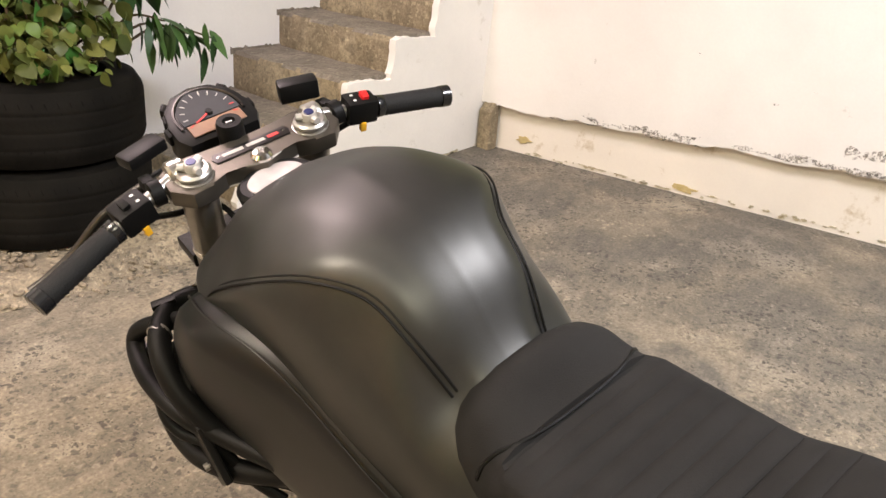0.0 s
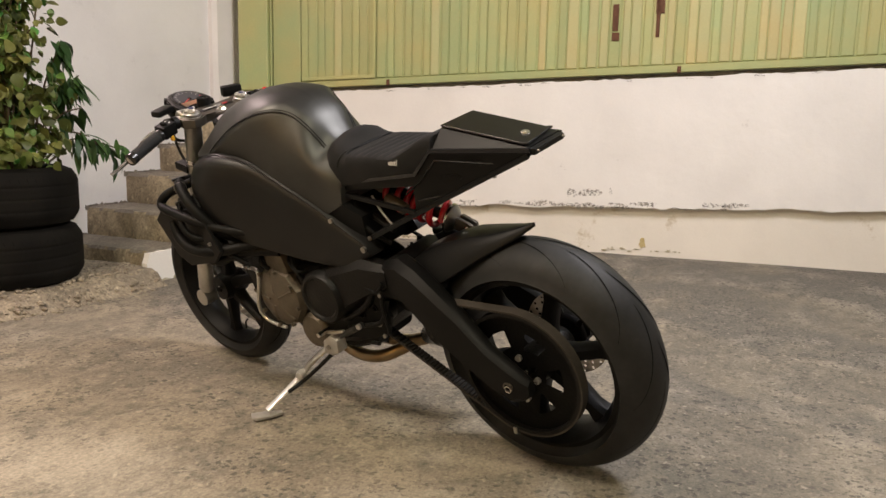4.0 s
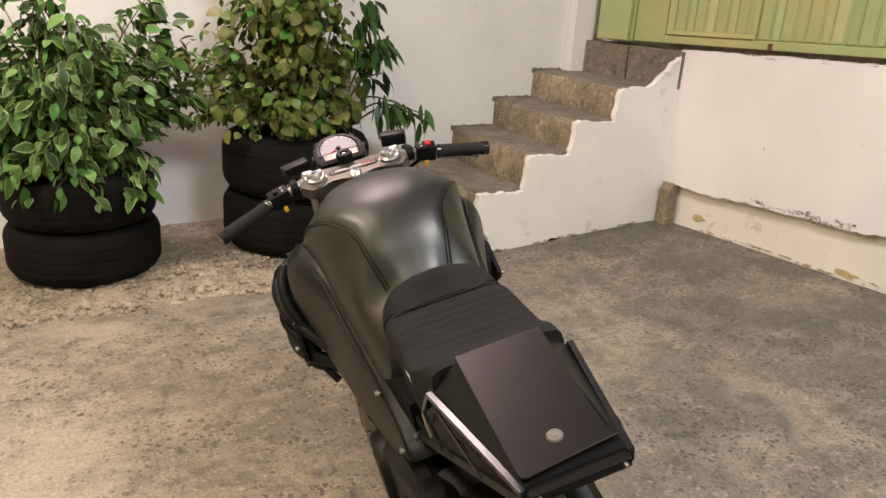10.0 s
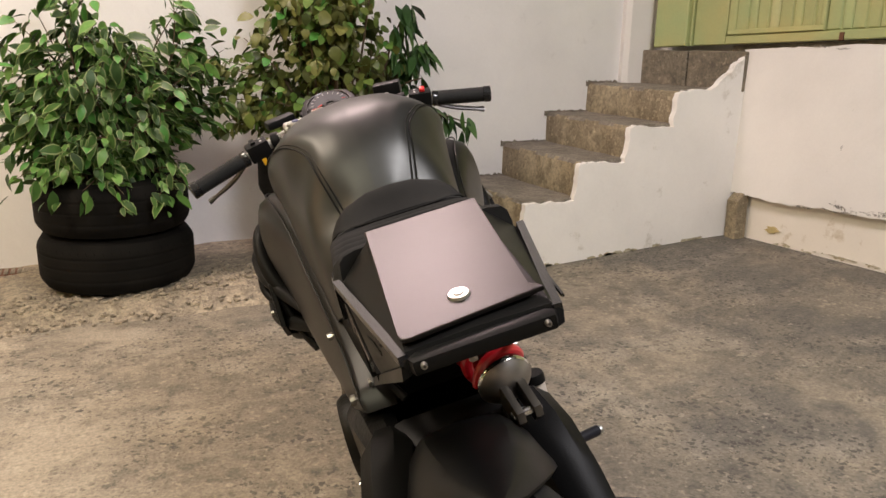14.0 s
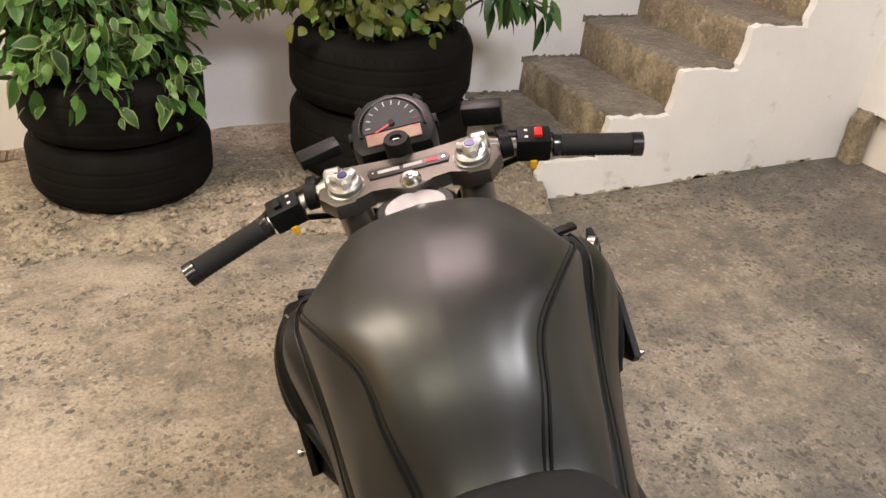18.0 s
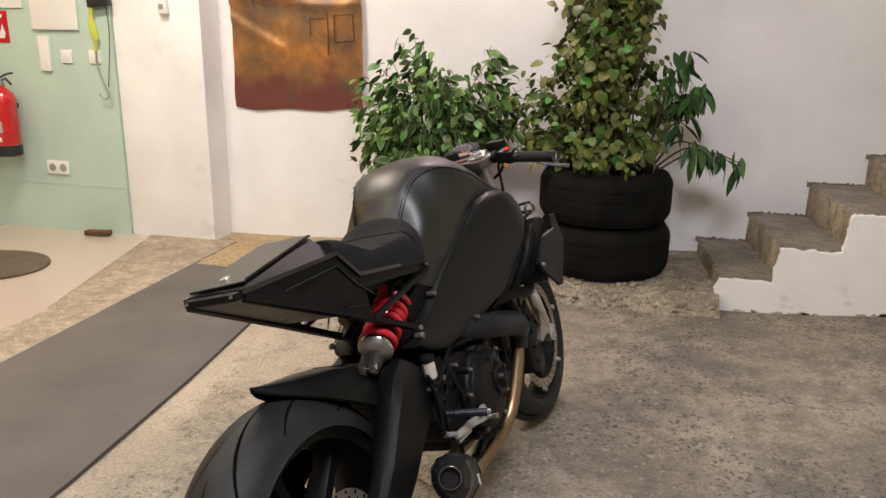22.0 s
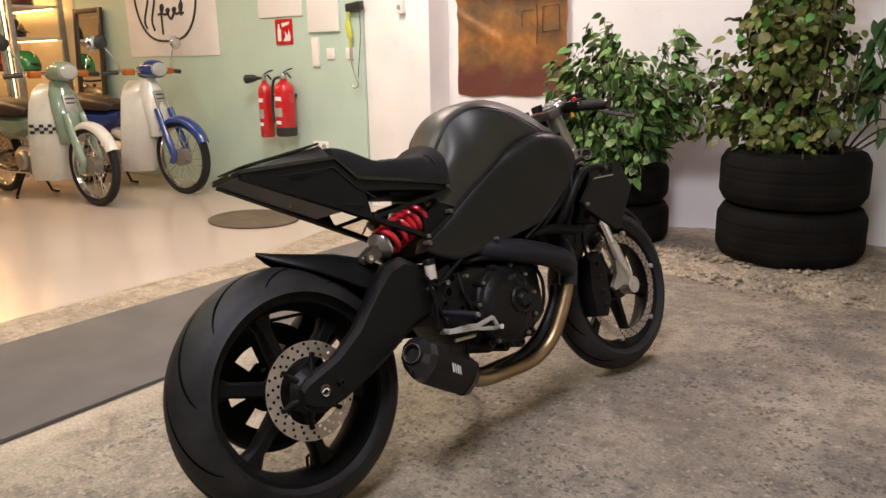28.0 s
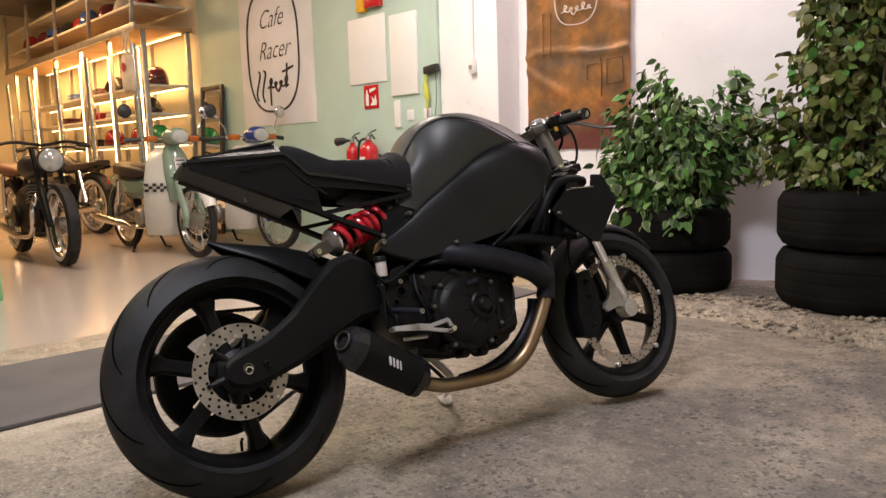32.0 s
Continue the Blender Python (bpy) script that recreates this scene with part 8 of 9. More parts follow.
# green leaf of the showroom door at its post
slab("door_post", -4.1, -3.70, -0.5, 0.235, -0.02, 3.4, plaster("leaf_green_paint", (0.17, 0.42, 0.20), (0.30, 0.50, 0.36), high=0.6, dirt_amount=0.5, rough=0.45, bump=0.1), "leaf-green painted door post of the showroom", "post", 0.01)


# ---- bikes in the showroom ----
MINT = material("mint_scooter_paint", (0.20, 0.27, 0.20), 0.25, 0, coat=0.4, amount=0.06)
CREAM = material("cream_scooter_paint", (0.62, 0.60, 0.54), 0.28, 0, coat=0.4, scale=3, amount=0.05, fine=0.03)
BLUE = material("blue_scooter_paint", (0.02, 0.05, 0.22), 0.22, 0, coat=0.5)
SEAT_BROWN = material("dark_brown_vinyl", (0.035, 0.022, 0.016), 0.45, 0, bump=0.2, bump_scale=120)
AMBER = material("amber_lens", (0.42, 0.11, 0.012), 0.2)
LENS = material("lamp_glass", (0.5, 0.5, 0.48), 0.08, 0.3)
ENGINE_GREY = material("dull_engine_alloy", (0.32, 0.30, 0.27), 0.42, 0.7, bump=0.3, bump_scale=90)
WHITEWALL = material("whitewall_rubber", (0.62, 0.59, 0.53), 0.6)
TAN = material("tan_leather", (0.22, 0.085, 0.035), 0.5)
YAX = pose(0, 0, 0, 90, 0, 0)   # a lathe's axis along the scooter's y


def spoked_wheel(parent, x, r, w, wall=None, spokes=18, label=""):
    m = Matrix.Translation((x, 0, r)) @ YAX
    bm = B()
    lathe(bm, [(r - w * 1.5, -w * 0.7), (r - w * 0.7, -w), (r - w * 0.15, -w * 0.7), (r, 0), (r - w * 0.15, w * 0.7), (r - w * 0.7, w), (r - w * 1.5, w * 0.7)], m, 48, True)
    tyre = part("tyre", bm, TYRE, parent, label)
    if wall:
        for s in (1, -1):
            bm = B()
            lathe(bm, [(r - w * 1.45, s * w * 0.86), (r - w * 0.8, s * w * 1.03)], m, 40)
            bmesh.ops.delete(bm, geom=[f for f in bm.faces if len(f.verts) > 4], context="FACES")
            part("whitewall", bm, wall, tyre, "white tyre wall")
    bm = B()
    lathe(bm, [(r - w * 1.5, -w * 0.7), (r - w * 1.75, -w * 0.6), (r - w * 1.95, 0), (r - w * 1.75, w * 0.6), (r - w * 1.5, w * 0.7)], m, 40, True)
    rim = part("rim", bm, CHROME, parent)
    bm = B()
    lathe(bm, [(0.0, -0.055), (0.03, -0.055), (0.07, -0.04), (0.075, 0.04), (0.03, 0.055), (0.0, 0.055)], m, 20)
    part("hub", bm, ENGINE_GREY, rim)
    for k in range(spokes):
        a = k * math.tau / spokes
        s = 1 if k % 2 else -1
        bm = B()
        tube(bm, [m @ Vector((0.06 * math.cos(a + 0.5 * s), 0.06 * math.sin(a + 0.5 * s), s * 0.04)), m @ Vector(((r - w * 1.8) * math.cos(a), (r - w * 1.8) * math.sin(a), 0))], 0.0028, 4)
        part("spoke", bm, CHROME, rim)
    return rim


def arch(parent, name, cx, cz, r, w, a0, a1, mat, drop=0.03, label=""):
    bm = B()
    rings = []
    for a in np.radians(np.linspace(a0, a1, 14)):
        n = Vector((math.cos(a), 0, math.sin(a)))
        outer = [Vector((cx, 0, cz)) + n * (r - drop * (1 - math.cos(t))) + Vector((0, w * math.sin(t), 0)) for t in np.radians(np.linspace(-88, 88, 9))]
        rings.append(outer + [p - n * 0.006 for p in outer[::-1]])
    loft(bm, rings)
    return part(name, bm, mat, parent, label, 50)


def scooter(m, label, shield, body, front, head, checks):
    s = thing("step_through_moped", label, "moped", m, "mopeds in the showroom")
    R = 0.325
    spoked_wheel(s, 0, R, 0.036, None, 20)
    spoked_wheel(s, -1.45, R, 0.038, None, 20)
    arch(s, "front_mudguard", 0, R, R + 0.035, 0.055, 25, 150, front if front is BLUE else shield, 0.05, "front mudguard")
    arch(s, "rear_mudguard", -1.45, R, R + 0.04, 0.06, 30, 190, body, 0.05)
    for y in (0.075, -0.075):
        bm = B()
        tube(bm, spline([(-0.20, y * 0.9, 0.74), (-0.10, y, 0.52), (-0.03, y, 0.36), (-0.06, y, 0.28)], 6), [0.026] * 6 + [0.032] * 7 + [0.024] * 6, 10, True, 0.7)
        part("fork_leg", bm, front, s, "painted front fork leg")
    bm = B()
    rings = []
    for z, xo, w in ((0.98, -0.33, 0.07), (0.93, -0.31, 0.14), (0.84, -0.28, 0.20), (0.70, -0.26, 0.235), (0.56, -0.27, 0.245), (0.40, -0.32, 0.23), (0.26, -0.38, 0.20), (0.18, -0.42, 0.165)):
        row = [Vector((xo - 0.20 * (abs(u) ** 2.2), w * u, z)) for u in np.linspace(-1, 1, 15)]
        rings.append(row + [p + Vector((-0.012, 0, 0)) for p in row[::-1]])
    loft(bm, rings)
    leg = part("leg_shield", bm, shield, s, "pale leg shield", 50)
    bm = B()
    rings = []
    for z, xo, w in ((1.0, -0.31, 0.06), (0.90, -0.27, 0.105), (0.76, -0.22, 0.125), (0.62, -0.20, 0.115), (0.50, -0.22, 0.09)):
        rings.append([Vector((xo + 0.02 - 0.06 * u * u, w * u, z)) for u in np.linspace(-1, 1, 9)] + [Vector((xo - 0.08, w * u, z)) for u in np.linspace(1, -1, 5)])
    loft(bm, rings)
    part("steering_cover", bm, front if front is not BLUE else shield, s, "", 50)
    bm = B()
    box(bm, (0.012, 0.11, 0.15), (-0.225, 0, 0.82), pose(0, 0, 0, 0, -14, 0), 0.01)
    badge = part("front_grille", bm, GREY_STEEL, s, "grey front badge panel")
    for k in range(3):
        bm = B()
        box(bm, (0.004, 0.08, 0.012), (-0.214 - 0.008 * k, 0, 0.79 + 0.035 * k), pose(0, 0, 0, 0, -14, 0))
        part("grille_slot", bm, INK, badge)
    if checks:
        for i in range(3):
            for j in range(8):
                if (i + j) % 2 == 0:
                    bm = B()
                    u = -1.0 + j * 0.09
                    x0 = lambda uu: -0.262 - 0.20 * abs(uu) ** 2.2 + 0.010
                    z0 = 0.585 + 0.026 * i
                    w = 0.247
                    vs = [bm.verts.new((x0(uu), w * uu, zz)) for uu, zz in ((u, z0), (u + 0.09, z0), (u + 0.09, z0 + 0.026), (u, z0 + 0.026))]
                    bm.faces.new(vs)
                    part("check", bm, INK, leg, "black check decal")
    bm = B()
    loft(bm, [[Vector((x, wy * math.cos(a), z + wz * math.sin(a))) for a in np.linspace(0, math.tau, 20, endpoint=False)] for x, z, wy, wz in ((-0.46, 1.05, 0.04, 0.03), (-0.40, 1.06, 0.085, 0.065), (-0.30, 1.075, 0.098, 0.082), (-0.22, 1.075, 0.092, 0.076), (-0.20, 1.07, 0.085, 0.068))])
    nac = part("headlight_nacelle", bm, head, s, "", 50)
    bm = B()
    loft(bm, [[Vector((x, wy * math.cos(a), 1.072 + wz * math.sin(a))) for a in np.linspace(0, math.tau, 20, endpoint=False)] for x, wy, wz in ((-0.205, 0.080, 0.062), (-0.180, 0.074, 0.056), (-0.172, 0.05, 0.035))])
    part("headlight", bm, LENS, nac, "square glass headlight", 50)
    bm = B()
    tube(bm, spline([(-0.42, 0.38, 1.045), (-0.36, 0.2, 1.06), (-0.34, 0, 1.06), (-0.36, -0.2, 1.06), (-0.42, -0.38, 1.045)], 6), 0.014, 10)
    bar = part("handlebar", bm, CHROME, s)
    for e in (1, -1):
        bm = B()
        tube(bm, [(-0.385, e * 0.27, 1.055), (-0.425, e * 0.40, 1.044)], 0.020, 10)
        part("grip", bm, BLACK_PLASTIC, bar)
        bm = B()
        box(bm, (0.06, 0.10, 0.055), (-0.34, e * 0.20, 1.055), None, 0.014)
        part("indicator", bm, AMBER, bar, "amber indicator")
        bm = B()
        tube(bm, spline([(-0.37, e * 0.26, 1.06), (-0.38, e * 0.28, 1.15), (-0.42, e * 0.36, 1.27)], 5), 0.005, 6)
        part("mirror_stem", bm, CHROME, bar)
        bm = B()
        lathe(bm, [(0.0, -0.014), (0.045, -0.012), (0.062, 0.0), (0.060, 0.006), (0.0, 0.008)], Matrix.Translation((-0.42, e * 0.38, 1.30)) @ pose(0, 0, 0, 0, -90, 0), 22)
        part("mirror", bm, BLACK_PLASTIC if e < 0 else CHROME, bar, "round mirror")
    bm = B()
    loft(bm, [[Vector((x, w * u, z + h * v)) for u, v in ((-1, 0), (-1, 0.6), (-0.8, 0.95), (0, 1.05), (0.8, 0.95), (1, 0.6), (1, 0), (0, -0.1))] for x, w, z, h in ((-0.82, 0.07, 0.72, 0.05), (-0.90, 0.12, 0.71, 0.10), (-1.15, 0.14, 0.72, 0.12), (-1.40, 0.13, 0.75, 0.11), (-1.48, 0.08, 0.77, 0.06))])
    part("seat", bm, SEAT_BROWN, s, "dark vinyl seat", 50)
    bm = B()
    loft(bm, [oct_ring_x(x, lo, hi, w) for x, lo, hi, w in ((-0.78, 0.60, 0.70, 0.07), (-0.95, 0.50, 0.72, 0.11), (-1.25, 0.50, 0.74, 0.12), (-1.55, 0.60, 0.74, 0.09), (-1.72, 0.64, 0.70, 0.05))])
    part("rear_body", bm, body, s, "painted rear bodywork", 40)
    bm = B()
    tube(bm, spline([(-0.34, 0, 0.80), (-0.45, 0, 0.50), (-0.65, 0, 0.44), (-0.90, 0, 0.52)], 6), 0.055, 12)
    part("step_through_frame", bm, shield, s)
    bm = B()
    loft(bm, [oct_ring_x(x, lo, hi, w) for x, lo, hi, w in ((-0.50, 0.30, 0.38, 0.06), (-0.60, 0.26, 0.42, 0.09), (-0.85, 0.22, 0.44, 0.13), (-1.02, 0.26, 0.44, 0.11))])
    lathe(bm, [(0.0, -0.16), (0.07, -0.16), (0.085, -0.14), (0.085, 0.14), (0.07, 0.16), (0.0, 0.16)], Matrix.Translation((-0.85, 0, 0.33)) @ YAX, 20)
    part("engine", bm, ENGINE_GREY, s, "grey horizontal engine", 30)
    bm = B()
    lathe(bm, [(0.0, -0.15), (0.10, -0.145), (0.115, -0.12), (0.115, -0.10)], Matrix.Translation((-1.02, 0, 0.56)) @ YAX, 20)
    part("side_cover", bm, WHITE_PLASTIC if body is MINT else CREAM, s)
    bm = B()
    tube(bm, [(-0.75, -0.13, 0.24), (-1.0, -0.16, 0.24), (-1.1, -0.17, 0.26), (-1.75, -0.18, 0.30)], [0.016, 0.018, 0.035, 0.04], 12)
    part("exhaust", bm, CHROME, s, "chrome exhaust")
    bm = B()
    tube(bm, [(-0.95, -0.19, 0.275), (-0.95, 0.19, 0.275)], 0.014, 8)
    part("footrest_bar", bm, BLACK_PLASTIC, s)
    for e in (1, -1):
        bm = B()
        tube(bm, [(-0.97, e * 0.06, 0.24), (-0.99, e * 0.16, 0.02), (-0.93, e * 0.19, 0.01)], 0.012, 8)
        part("centre_stand_leg", bm, CASTING, s)
        bm = B()
        tube(bm, [(-1.10, e * 0.10, 0.40), (-1.45, e * 0.09, R)], 0.018, 8)
        part("swingarm_leg", bm, CASTING, s)
        bm = B()
        tube(bm, [(-1.32, e * 0.12, 0.68), (-1.43, e * 0.10, R + 0.03)], 0.022, 8)
        part("rear_damper", bm, CHROME, s)
    bm = B()
    box(bm, (0.05, 0.09, 0.06), (-1.76, 0, 0.66), None, 0.01)
    part("tail_lamp", bm, RED_PLASTIC, s)
    return s


def oct_ring_x(x, z0, z1, w):
    return [Vector((x, p.x, p.z)) for p in oct_ring(0, z0, z1, -w, w)]


scooter(pose(-4.56, 1.975, 0.008, 0, 0, 3), "cream and mint step-through moped with a checkered stripe", CREAM, MINT, MINT, MINT, True)
scooter(pose(-4.40, 2.70, 0.008, 0, 0, 5), "cream and blue step-through moped parked by the wall", CREAM, BLUE, BLUE, BLUE, False)


def roadster(m, label, wall, seat_mat, tank_mat):
    s = thing("vintage_motorcycle", label, "motorcycle", m, "motorcycles in the showroom")
    R = 0.35
    spoked_wheel(s, 0, R, 0.055, wall, 24)
    spoked_wheel(s, -1.42, R, 0.060, wall, 24)
    for y in (0.095, -0.095):
        bm = B()
        tube(bm, [(-0.36, y, 1.0), (-0.20, y, 0.68), (-0.19, y, 0.66), (0.0, y, R)], [0.022, 0.022, 0.032, 0.030], 12)
        part("fork_leg", bm, CASTING, s)
    bm = B()
    lathe(bm, [(0.0, -0.09), (0.06, -0.085), (0.105, -0.03), (0.11, 0.02), (0.102, 0.03)], Matrix.Translation((-0.18, 0, 0.90)) @ pose(0, 0, 0, 0, 90, 0), 26)
    hl = part("headlight_bowl", bm, BLACK_PLASTIC, s)
    bm = B()
    lathe(bm, [(0.100, 0.028), (0.08, 0.045), (0.0, 0.055)], Matrix.Translation((-0.18, 0, 0.90)) @ pose(0, 0, 0, 0, 90, 0), 26)
    part("headlight_glass", bm, LENS, hl, "round glass headlight")
    bm = B()
    tube(bm, spline([(-0.50, 0.40, 1.02), (-0.42, 0.22, 1.06), (-0.38, 0, 1.03), (-0.42, -0.22, 1.06), (-0.50, -0.40, 1.02)], 6), 0.014, 8)
    bar = part("handlebar", bm, CASTING, s)
    for e in (1, -1):
        bm = B()
        tube(bm, [(-0.47, e * 0.32, 1.035), (-0.51, e * 0.43, 1.015)], 0.021, 10)
        part("grip", bm, BLACK_PLASTIC, bar)
        bm = B()
        tube(bm, [(-0.40, e * 0.20, 1.06), (-0.36, e * 0.38, 1.04)], 0.007, 6)
        part("hand_lever", bm, CASTING, bar)
    bm = B()
    loft(bm, [oct_ring_x(x, lo, hi, w) for x, lo, hi, w in ((-0.38, 0.80, 0.88, 0.05), (-0.48, 0.75, 0.94, 0.11), (-0.70, 0.74, 0.95, 0.13), (-0.92, 0.76, 0.88, 0.09), (-0.96, 0.78, 0.84, 0.05))])
    part("fuel_tank", bm, tank_mat, s, "", 50)
    bm = B()
    loft(bm, [oct_ring_x(x, lo, hi, w) for x, lo, hi, w in ((-0.92, 0.76, 0.82, 0.09), (-1.05, 0.755, 0.84, 0.13), (-1.40, 0.77, 0.86, 0.13), (-1.62, 0.82, 0.88, 0.09))])
    part("seat", bm, seat_mat, s, "", 50)
    bm = B()
    loft(bm, [oct_ring_x(x, lo, hi, w) for x, lo, hi, w in ((-0.36, 0.36, 0.50, 0.08), (-0.48, 0.26, 0.66, 0.12), (-0.75, 0.22, 0.70, 0.15), (-0.95, 0.28, 0.60, 0.12))])
    lathe(bm, [(0.0, -0.19), (0.08, -0.19), (0.10, -0.17), (0.10, 0.17), (0.08, 0.19), (0.0, 0.19)], Matrix.Translation((-0.80, 0, 0.40)) @ YAX, 22)
    part("engine", bm, ENGINE_GREY if tank_mat is not BLACK_PLASTIC else CASTING, s, "air-cooled engine", 30)
    for k in range(6):
        bm = B()
        box(bm, (0.24, 0.26, 0.010), (-0.58, 0, 0.52 + 0.028 * k), pose(0, 0, 0, 0, -12, 0), 0.003, 1)
        part("cooling_fin", bm, ENGINE_GREY, s)
    for y in (0.14, -0.14):
        bm = B()
        tube(bm, spline([(-0.42, y * 0.6, 0.60), (-0.34, y, 0.45), (-0.42, y, 0.26), (-0.7, y * 1.2, 0.22), (-1.1, y * 1.3, 0.26), (-1.75, y * 1.4, 0.34)], 6), [0.022] * 19 + [0.036] * 12, 10)
        part("exhaust", bm, CHROME, s)
        bm = B()
        tube(bm, [(-0.95, y * 0.8, 0.40), (-1.42, y * 0.75, R)], 0.020, 8)
        part("swingarm_leg", bm, CASTING, s)
        bm = B()
        n = 70
        a, b = Vector((-1.30, y * 0.9, 0.76)), Vector((-1.40, y * 0.85, R + 0.04))
        tube(bm, [a, b], 0.020, 8)
        part("rear_damper", bm, CHROME, s)
    for pts in ([(-0.36, 0, 0.92), (-0.55, 0.0, 0.76), (-1.0, 0.0, 0.74)], [(-0.36, 0, 0.84), (-0.42, 0, 0.50), (-0.50, 0, 0.24), (-0.95, 0, 0.24), (-1.0, 0, 0.50), (-1.02, 0, 0.74)], [(-0.98, 0.1, 0.74), (-1.60, 0.09, 0.80)], [(-0.98, -0.1, 0.74), (-1.60, -0.09, 0.80)]):
        bm = B()
        tube(bm, spline(pts, 5), 0.018, 8)
        part("frame_tube", bm, CASTING, s)
    arch(s, "rear_mudguard", -1.42, R, R + 0.045, 0.07, 40, 150, BLACK_PLASTIC, 0.05)
    bm = B()
    tube(bm, [(-0.80, 0.14, 0.24), (-0.78, 0.26, 0.012), (-0.74, 0.28, 0.008)], 0.012, 8)
    part("side_stand", bm, CASTING, s)
    return s


roadster(pose(-5.08, 1.02, 0.008, 0, 0, 0), "black vintage motorcycle with whitewall tyres and tan seat", WHITEWALL, TAN, BLACK_PLASTIC)
roadster(pose(-9.05, 1.85, 0.008, 0, 0, 192), "dark vintage motorcycle parked with its tail to the aisle", WHITEWALL, SEAT_BROWN, BLACK_PLASTIC)

# ---- shelving with lit bars ----
PLY = material("warm_plywood", (0.50, 0.30, 0.13), 0.55, 0, scale=4, fine=0.12, fine_scale=40)
SHELF_WHITE = material("white_shelf_board", (0.75, 0.70, 0.60), 0.5, 0, scale=5)
GLOW = material("led_strip", (1.0, 0.86, 0.6), 0.4, emit=(1.0, 0.60, 0.24), strength=9.0)
rack = thing("shelf_rack", "tall steel shelf rack with white boards and helmets on top", "shelf")
for x in (-6.92, -8.0, -9.1, -10.2, -11.3, -12.4):
    for y in (2.56, 3.08):
        bm = B()
        box(bm, (0.05, 0.05, 2.36), (x, y, 1.18), None, 0.004)
        part("upright", bm, GREY_STEEL, rack)
for z in (0.45, 1.05, 1.40, 1.72):
    for x0 in (-6.94, -8.02, -9.12, -10.22, -11.32):
        bm = B()
        box(bm, (1.06, 0.50, 0.025), (x0 - 0.53, 2.83, z), None, 0.003)
        part("shelf_board", bm, SHELF_WHITE, rack)
for z in (1.05, 1.40, 1.72, 2.34):
    for x0 in (-6.94, -8.02, -9.12, -10.22, -11.32):
        bm = B()
        box(bm, (1.0, 0.018, 0.010), (x0 - 0.53, 3.02, z - 0.02), None, 0.002)
        part("under_shelf_led", bm, GLOW, rack, "warm led strip under the shelf board")
bm = B()
box(bm, (5.7, 0.66, 0.04), (-9.72, 2.80, 2.36), None, 0.004)
part("plywood_deck", bm, PLY, rack, "plywood deck")
bm = B()
box(bm, (5.72, 0.03, 0.08), (-9.72, 2.46, 2.36), None, 0.004)
part("deck_rail", bm, GREY_STEEL, rack)
for x in (-6.95, -8.4, -9.8, -11.2, -12.5):
    bm = B()
    box(bm, (0.04, 0.04, 0.9), (x, 2.48, 2.80), pose(0, 0, 0, 0, 8, 0), 0.004)
    part("upper_post", bm, GREY_STEEL, rack)
for z in (2.62, 2.95):
    bm = B()
    box(bm, (5.6, 0.60, 0.03), (-9.75, 2.80, z), None, 0.003)
    part("upper_board", bm, SHELF_WHITE, rack)
for x in (-6.97, -7.95, -9.05, -10.15, -11.25):
    bar_ob = thing("led_bar", "glowing vertical led bar on the shelf rack", "lamp", pose(x, 2.515, 1.35), "led bars")
    bm = B()
    box(bm, (0.018, 0.012, 1.55), (0, 0, 0), None, 0.003)
    part("led_strip", bm, GLOW, bar_ob)
    bm = B()
    box(bm, (0.03, 0.012, 1.60), (0, 0.013, 0), None, 0.002)
    part("led_profile", bm, GREY_STEEL, bar_ob)
for x, lean in ((-6.72, -2), (-8.27, -2), (-9.55, -2), (-10.95, -2), (-12.2, -2)):
    bm = B()
    tube(bm, [(0, 0, 0), (0, 0, 2.15)], 0.035, 16)
    solid("steel_pole", bm, CHROME, "polished steel pole standing before the shelves", "pole", group="steel poles", m=pose(x - 0.04, 2.40, 0.005, 0, lean, 0))
random.seed(5)
HELMETS = [material("helmet_" + n, c, 0.22, 0, coat=0.5) for n, c in (("red", (0.35, 0.02, 0.02)), ("blue", (0.03, 0.09, 0.35)), ("maroon", (0.12, 0.02, 0.03)), ("white", (0.6, 0.58, 0.53)), ("black", (0.02, 0.02, 0.02)), ("green", (0.03, 0.30, 0.08)))]


def helmet(x, y, z, k):
    h = thing("helmet", ("red", "blue", "maroon", "white", "black", "green")[k] + " open-face helmet on a shelf", "helmet", pose(x, y, z, 0, 0, random.uniform(-60, 60)), "helmets on the shelves")
    bm = B()
    rings = []
    for f in np.linspace(0, 1, 9):
        a = f * math.pi / 2
        r = 0.135 * math.cos(a) ** 0.75 if f < 1 else 0.004
        rings.append([Vector((r * 1.12 * math.cos(t), r * math.sin(t), 0.03 + 0.19 * math.sin(a))) for t in np.linspace(0, math.tau, 20, endpoint=False)])
    rings.insert(0, [Vector((0.118 * math.cos(t), 0.11 * math.sin(t), 0.0)) for t in np.linspace(0, math.tau, 20, endpoint=False)])
    loft(bm, rings)
    part("shell", bm, HELMETS[k], h, "", 60)
    bm = B()
    lathe(bm, [(0.128, 0.0), (0.137, 0.006), (0.137, 0.018), (0.128, 0.022)], Matrix.Diagonal((1.06, 0.97, 1, 1)), 24, True)
    part("edge_trim", bm, BLACK_PLASTIC, h)
    bm = B()
    rings = [[Vector((0.10 + 0.075 * f, w * u, 0.085 - 0.035 * f + 0.02 * (1 - u * u))) for u in np.linspace(-1, 1, 7)] for f, w in ((0, 0.10), (1, 0.075))]
    loft(bm, rings, closed=False)
    bmesh.ops.solidify(bm, geom=bm.faces, thickness=0.005)
    part("peak", bm, BLACK_PLASTIC, h)


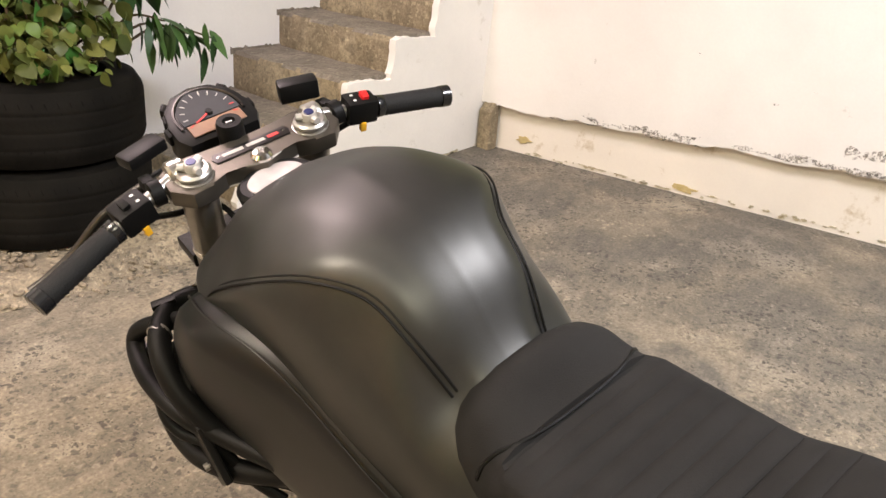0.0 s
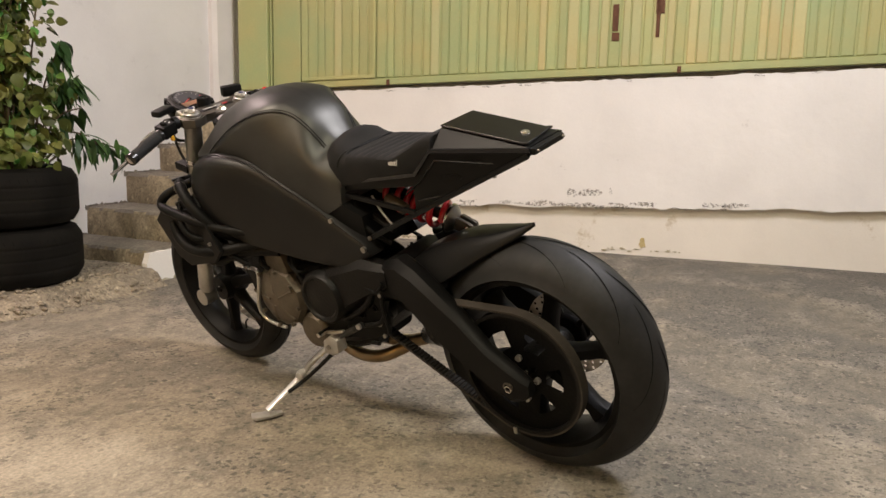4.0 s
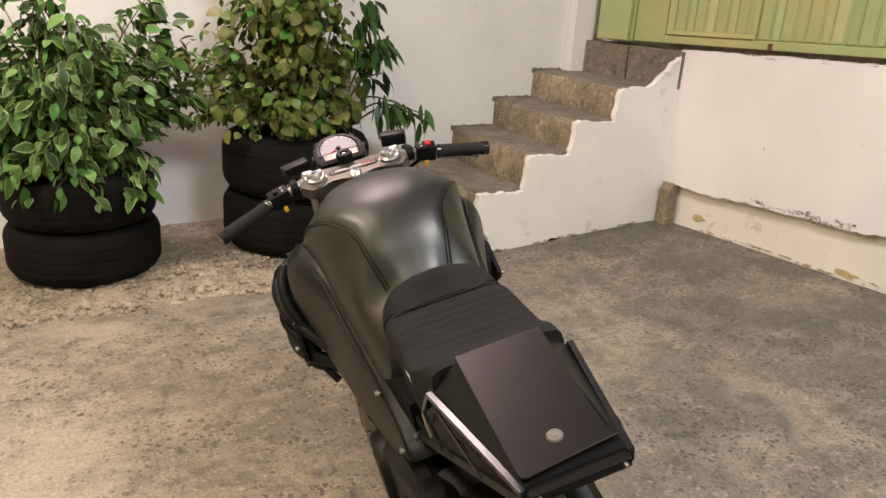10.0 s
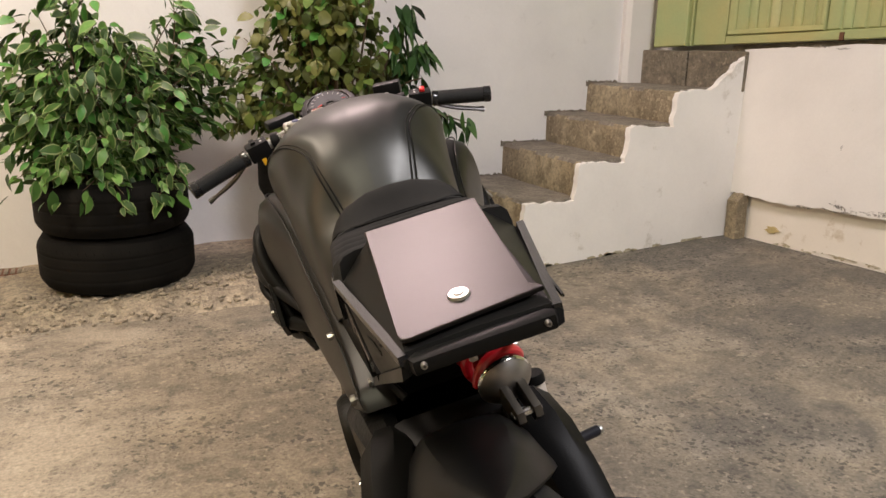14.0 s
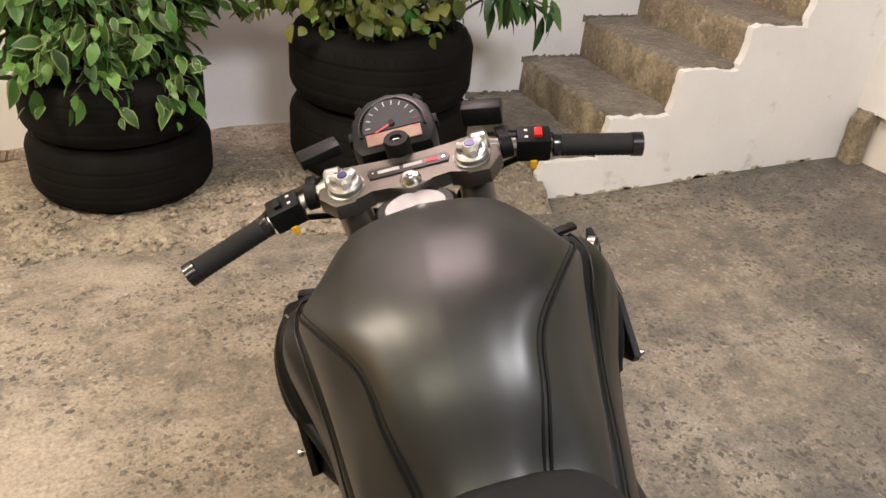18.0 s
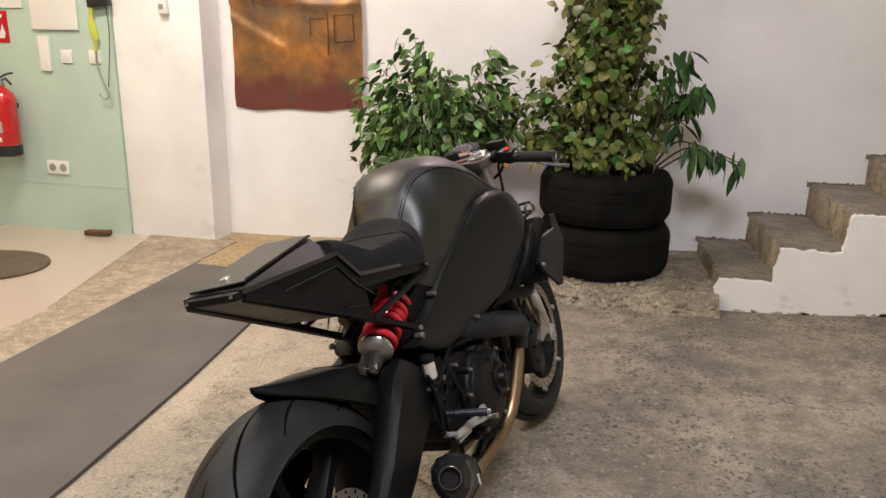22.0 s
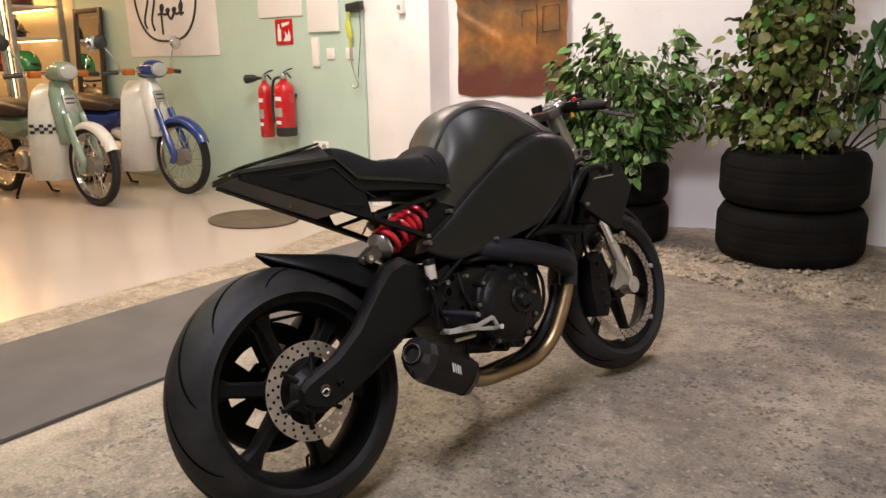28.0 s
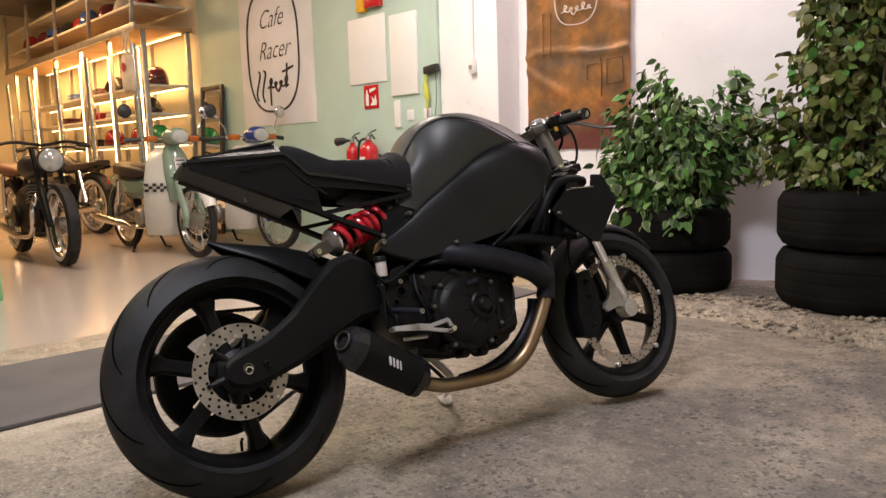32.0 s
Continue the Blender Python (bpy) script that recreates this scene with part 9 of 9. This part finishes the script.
for i in range(9):
    helmet(-7.3 - 0.55 * i, 2.72 + random.uniform(-0.05, 0.05), 2.635, (0, 3, 2, 1, 0, 4, 1, 2, 0)[i])
for x, z, k in ((-7.15, 1.735, 2), (-7.45, 1.41, 4), (-7.2, 1.065, 5), (-7.75, 1.065, 0), (-8.5, 1.735, 4), (-8.7, 1.065, 0), (-9.6, 1.41, 2), (-7.3, 2.965, 3), (-8.1, 2.965, 1), (-9.0, 2.965, 0)):
    helmet(x, 2.78, z, k)


def folded(x, y, z, w, h, k, label):
    bm = B()
    for j in range(3):
        box(bm, (w * (1 - 0.04 * j), 0.30, h / 3.2), (0.01 * j, 0, h / 6 + j * h / 3), None, h / 8)
    solid("folded_clothes", bm, HELMETS[k], label, "clothes", group="goods on the shelves", m=pose(x, y, z, 0, 0, random.uniform(-8, 8)))


for x, z, k in ((-7.6, 1.735, 2), (-8.95, 1.735, 2), (-8.4, 1.41, 3), (-9.3, 1.065, 4), (-10.0, 1.735, 1), (-10.5, 1.41, 2), (-9.0, 1.41, 0), (-10.6, 1.065, 3)):
    folded(x, 2.80, z, 0.36, 0.10, k, "folded %s clothes on a white shelf board" % ("red", "blue", "dark red", "white", "black", "green")[k])
bag = thing("tote_bag", "white cotton tote bag hanging from a pole", "bag", pose(-6.80, 2.32, 1.62))
bm = B()
loft(bm, [[Vector((w * u, d * math.sin(math.pi * (0.5 + 0.5 * u)) * sgn, z)) for u, sgn in [(u, -1) for u in np.linspace(-1, 1, 9)] + [(u, 1) for u in np.linspace(1, -1, 9)]] for z, w, d in ((0.0, 0.17, 0.02), (0.04, 0.19, 0.05), (0.2, 0.19, 0.055), (0.40, 0.165, 0.03))])
part("bag_body", bm, material("cotton", (0.72, 0.68, 0.60), 0.9, bump=0.4, bump_scale=200), bag, "", 60)
for d in (0.02, -0.02):
    bm = B()
    tube(bm, spline([(-0.09, d, 0.39), (-0.05, d, 0.55), (0, d, 0.66), (0.05, d, 0.55), (0.09, d, 0.39)], 6), 0.008, 6)
    part("strap", bm, SHELF_WHITE, bag)
bm = B()
lathe(bm, [(0.0, 0.0), (0.05, 0.0), (0.05, 0.002), (0.0, 0.002)], Matrix.Translation((0.02, -0.055, 0.27)) @ pose(0, 0, 0, 90, 0, 0), 16)
part("red_print", bm, RED_PRINT, bag, "round red print")

# mirror leaning between rack and poster
glass = bpy.data.materials.new("mirror_glass")
glass.use_nodes = True
gb = glass.node_tree.nodes["Principled BSDF"]
gb.inputs["Base Color"].default_value, gb.inputs["Metallic"].default_value, gb.inputs["Roughness"].default_value = (0.8, 0.8, 0.78, 1), 1.0, 0.03
mirror = thing("leaning_mirror", "tall dark-framed mirror leaning against the wall", "mirror", pose(-6.45, 3.02, 0.012, -3.5, 0, 0))
for x, z, w, h in ((-0.24, 0.84, 0.05, 1.68), (0.24, 0.84, 0.05, 1.68), (0, 0.025, 0.43, 0.05), (0, 1.655, 0.43, 0.05)):
    bm = B()
    box(bm, (w, 0.035, h), (x, 0, z), None, 0.006)
    part("frame_bar", bm, SEAT_BROWN, mirror)
bm = B()
box(bm, (0.44, 0.006, 1.60), (0, 0.004, 0.84))
part("mirror_pane", bm, glass, mirror)
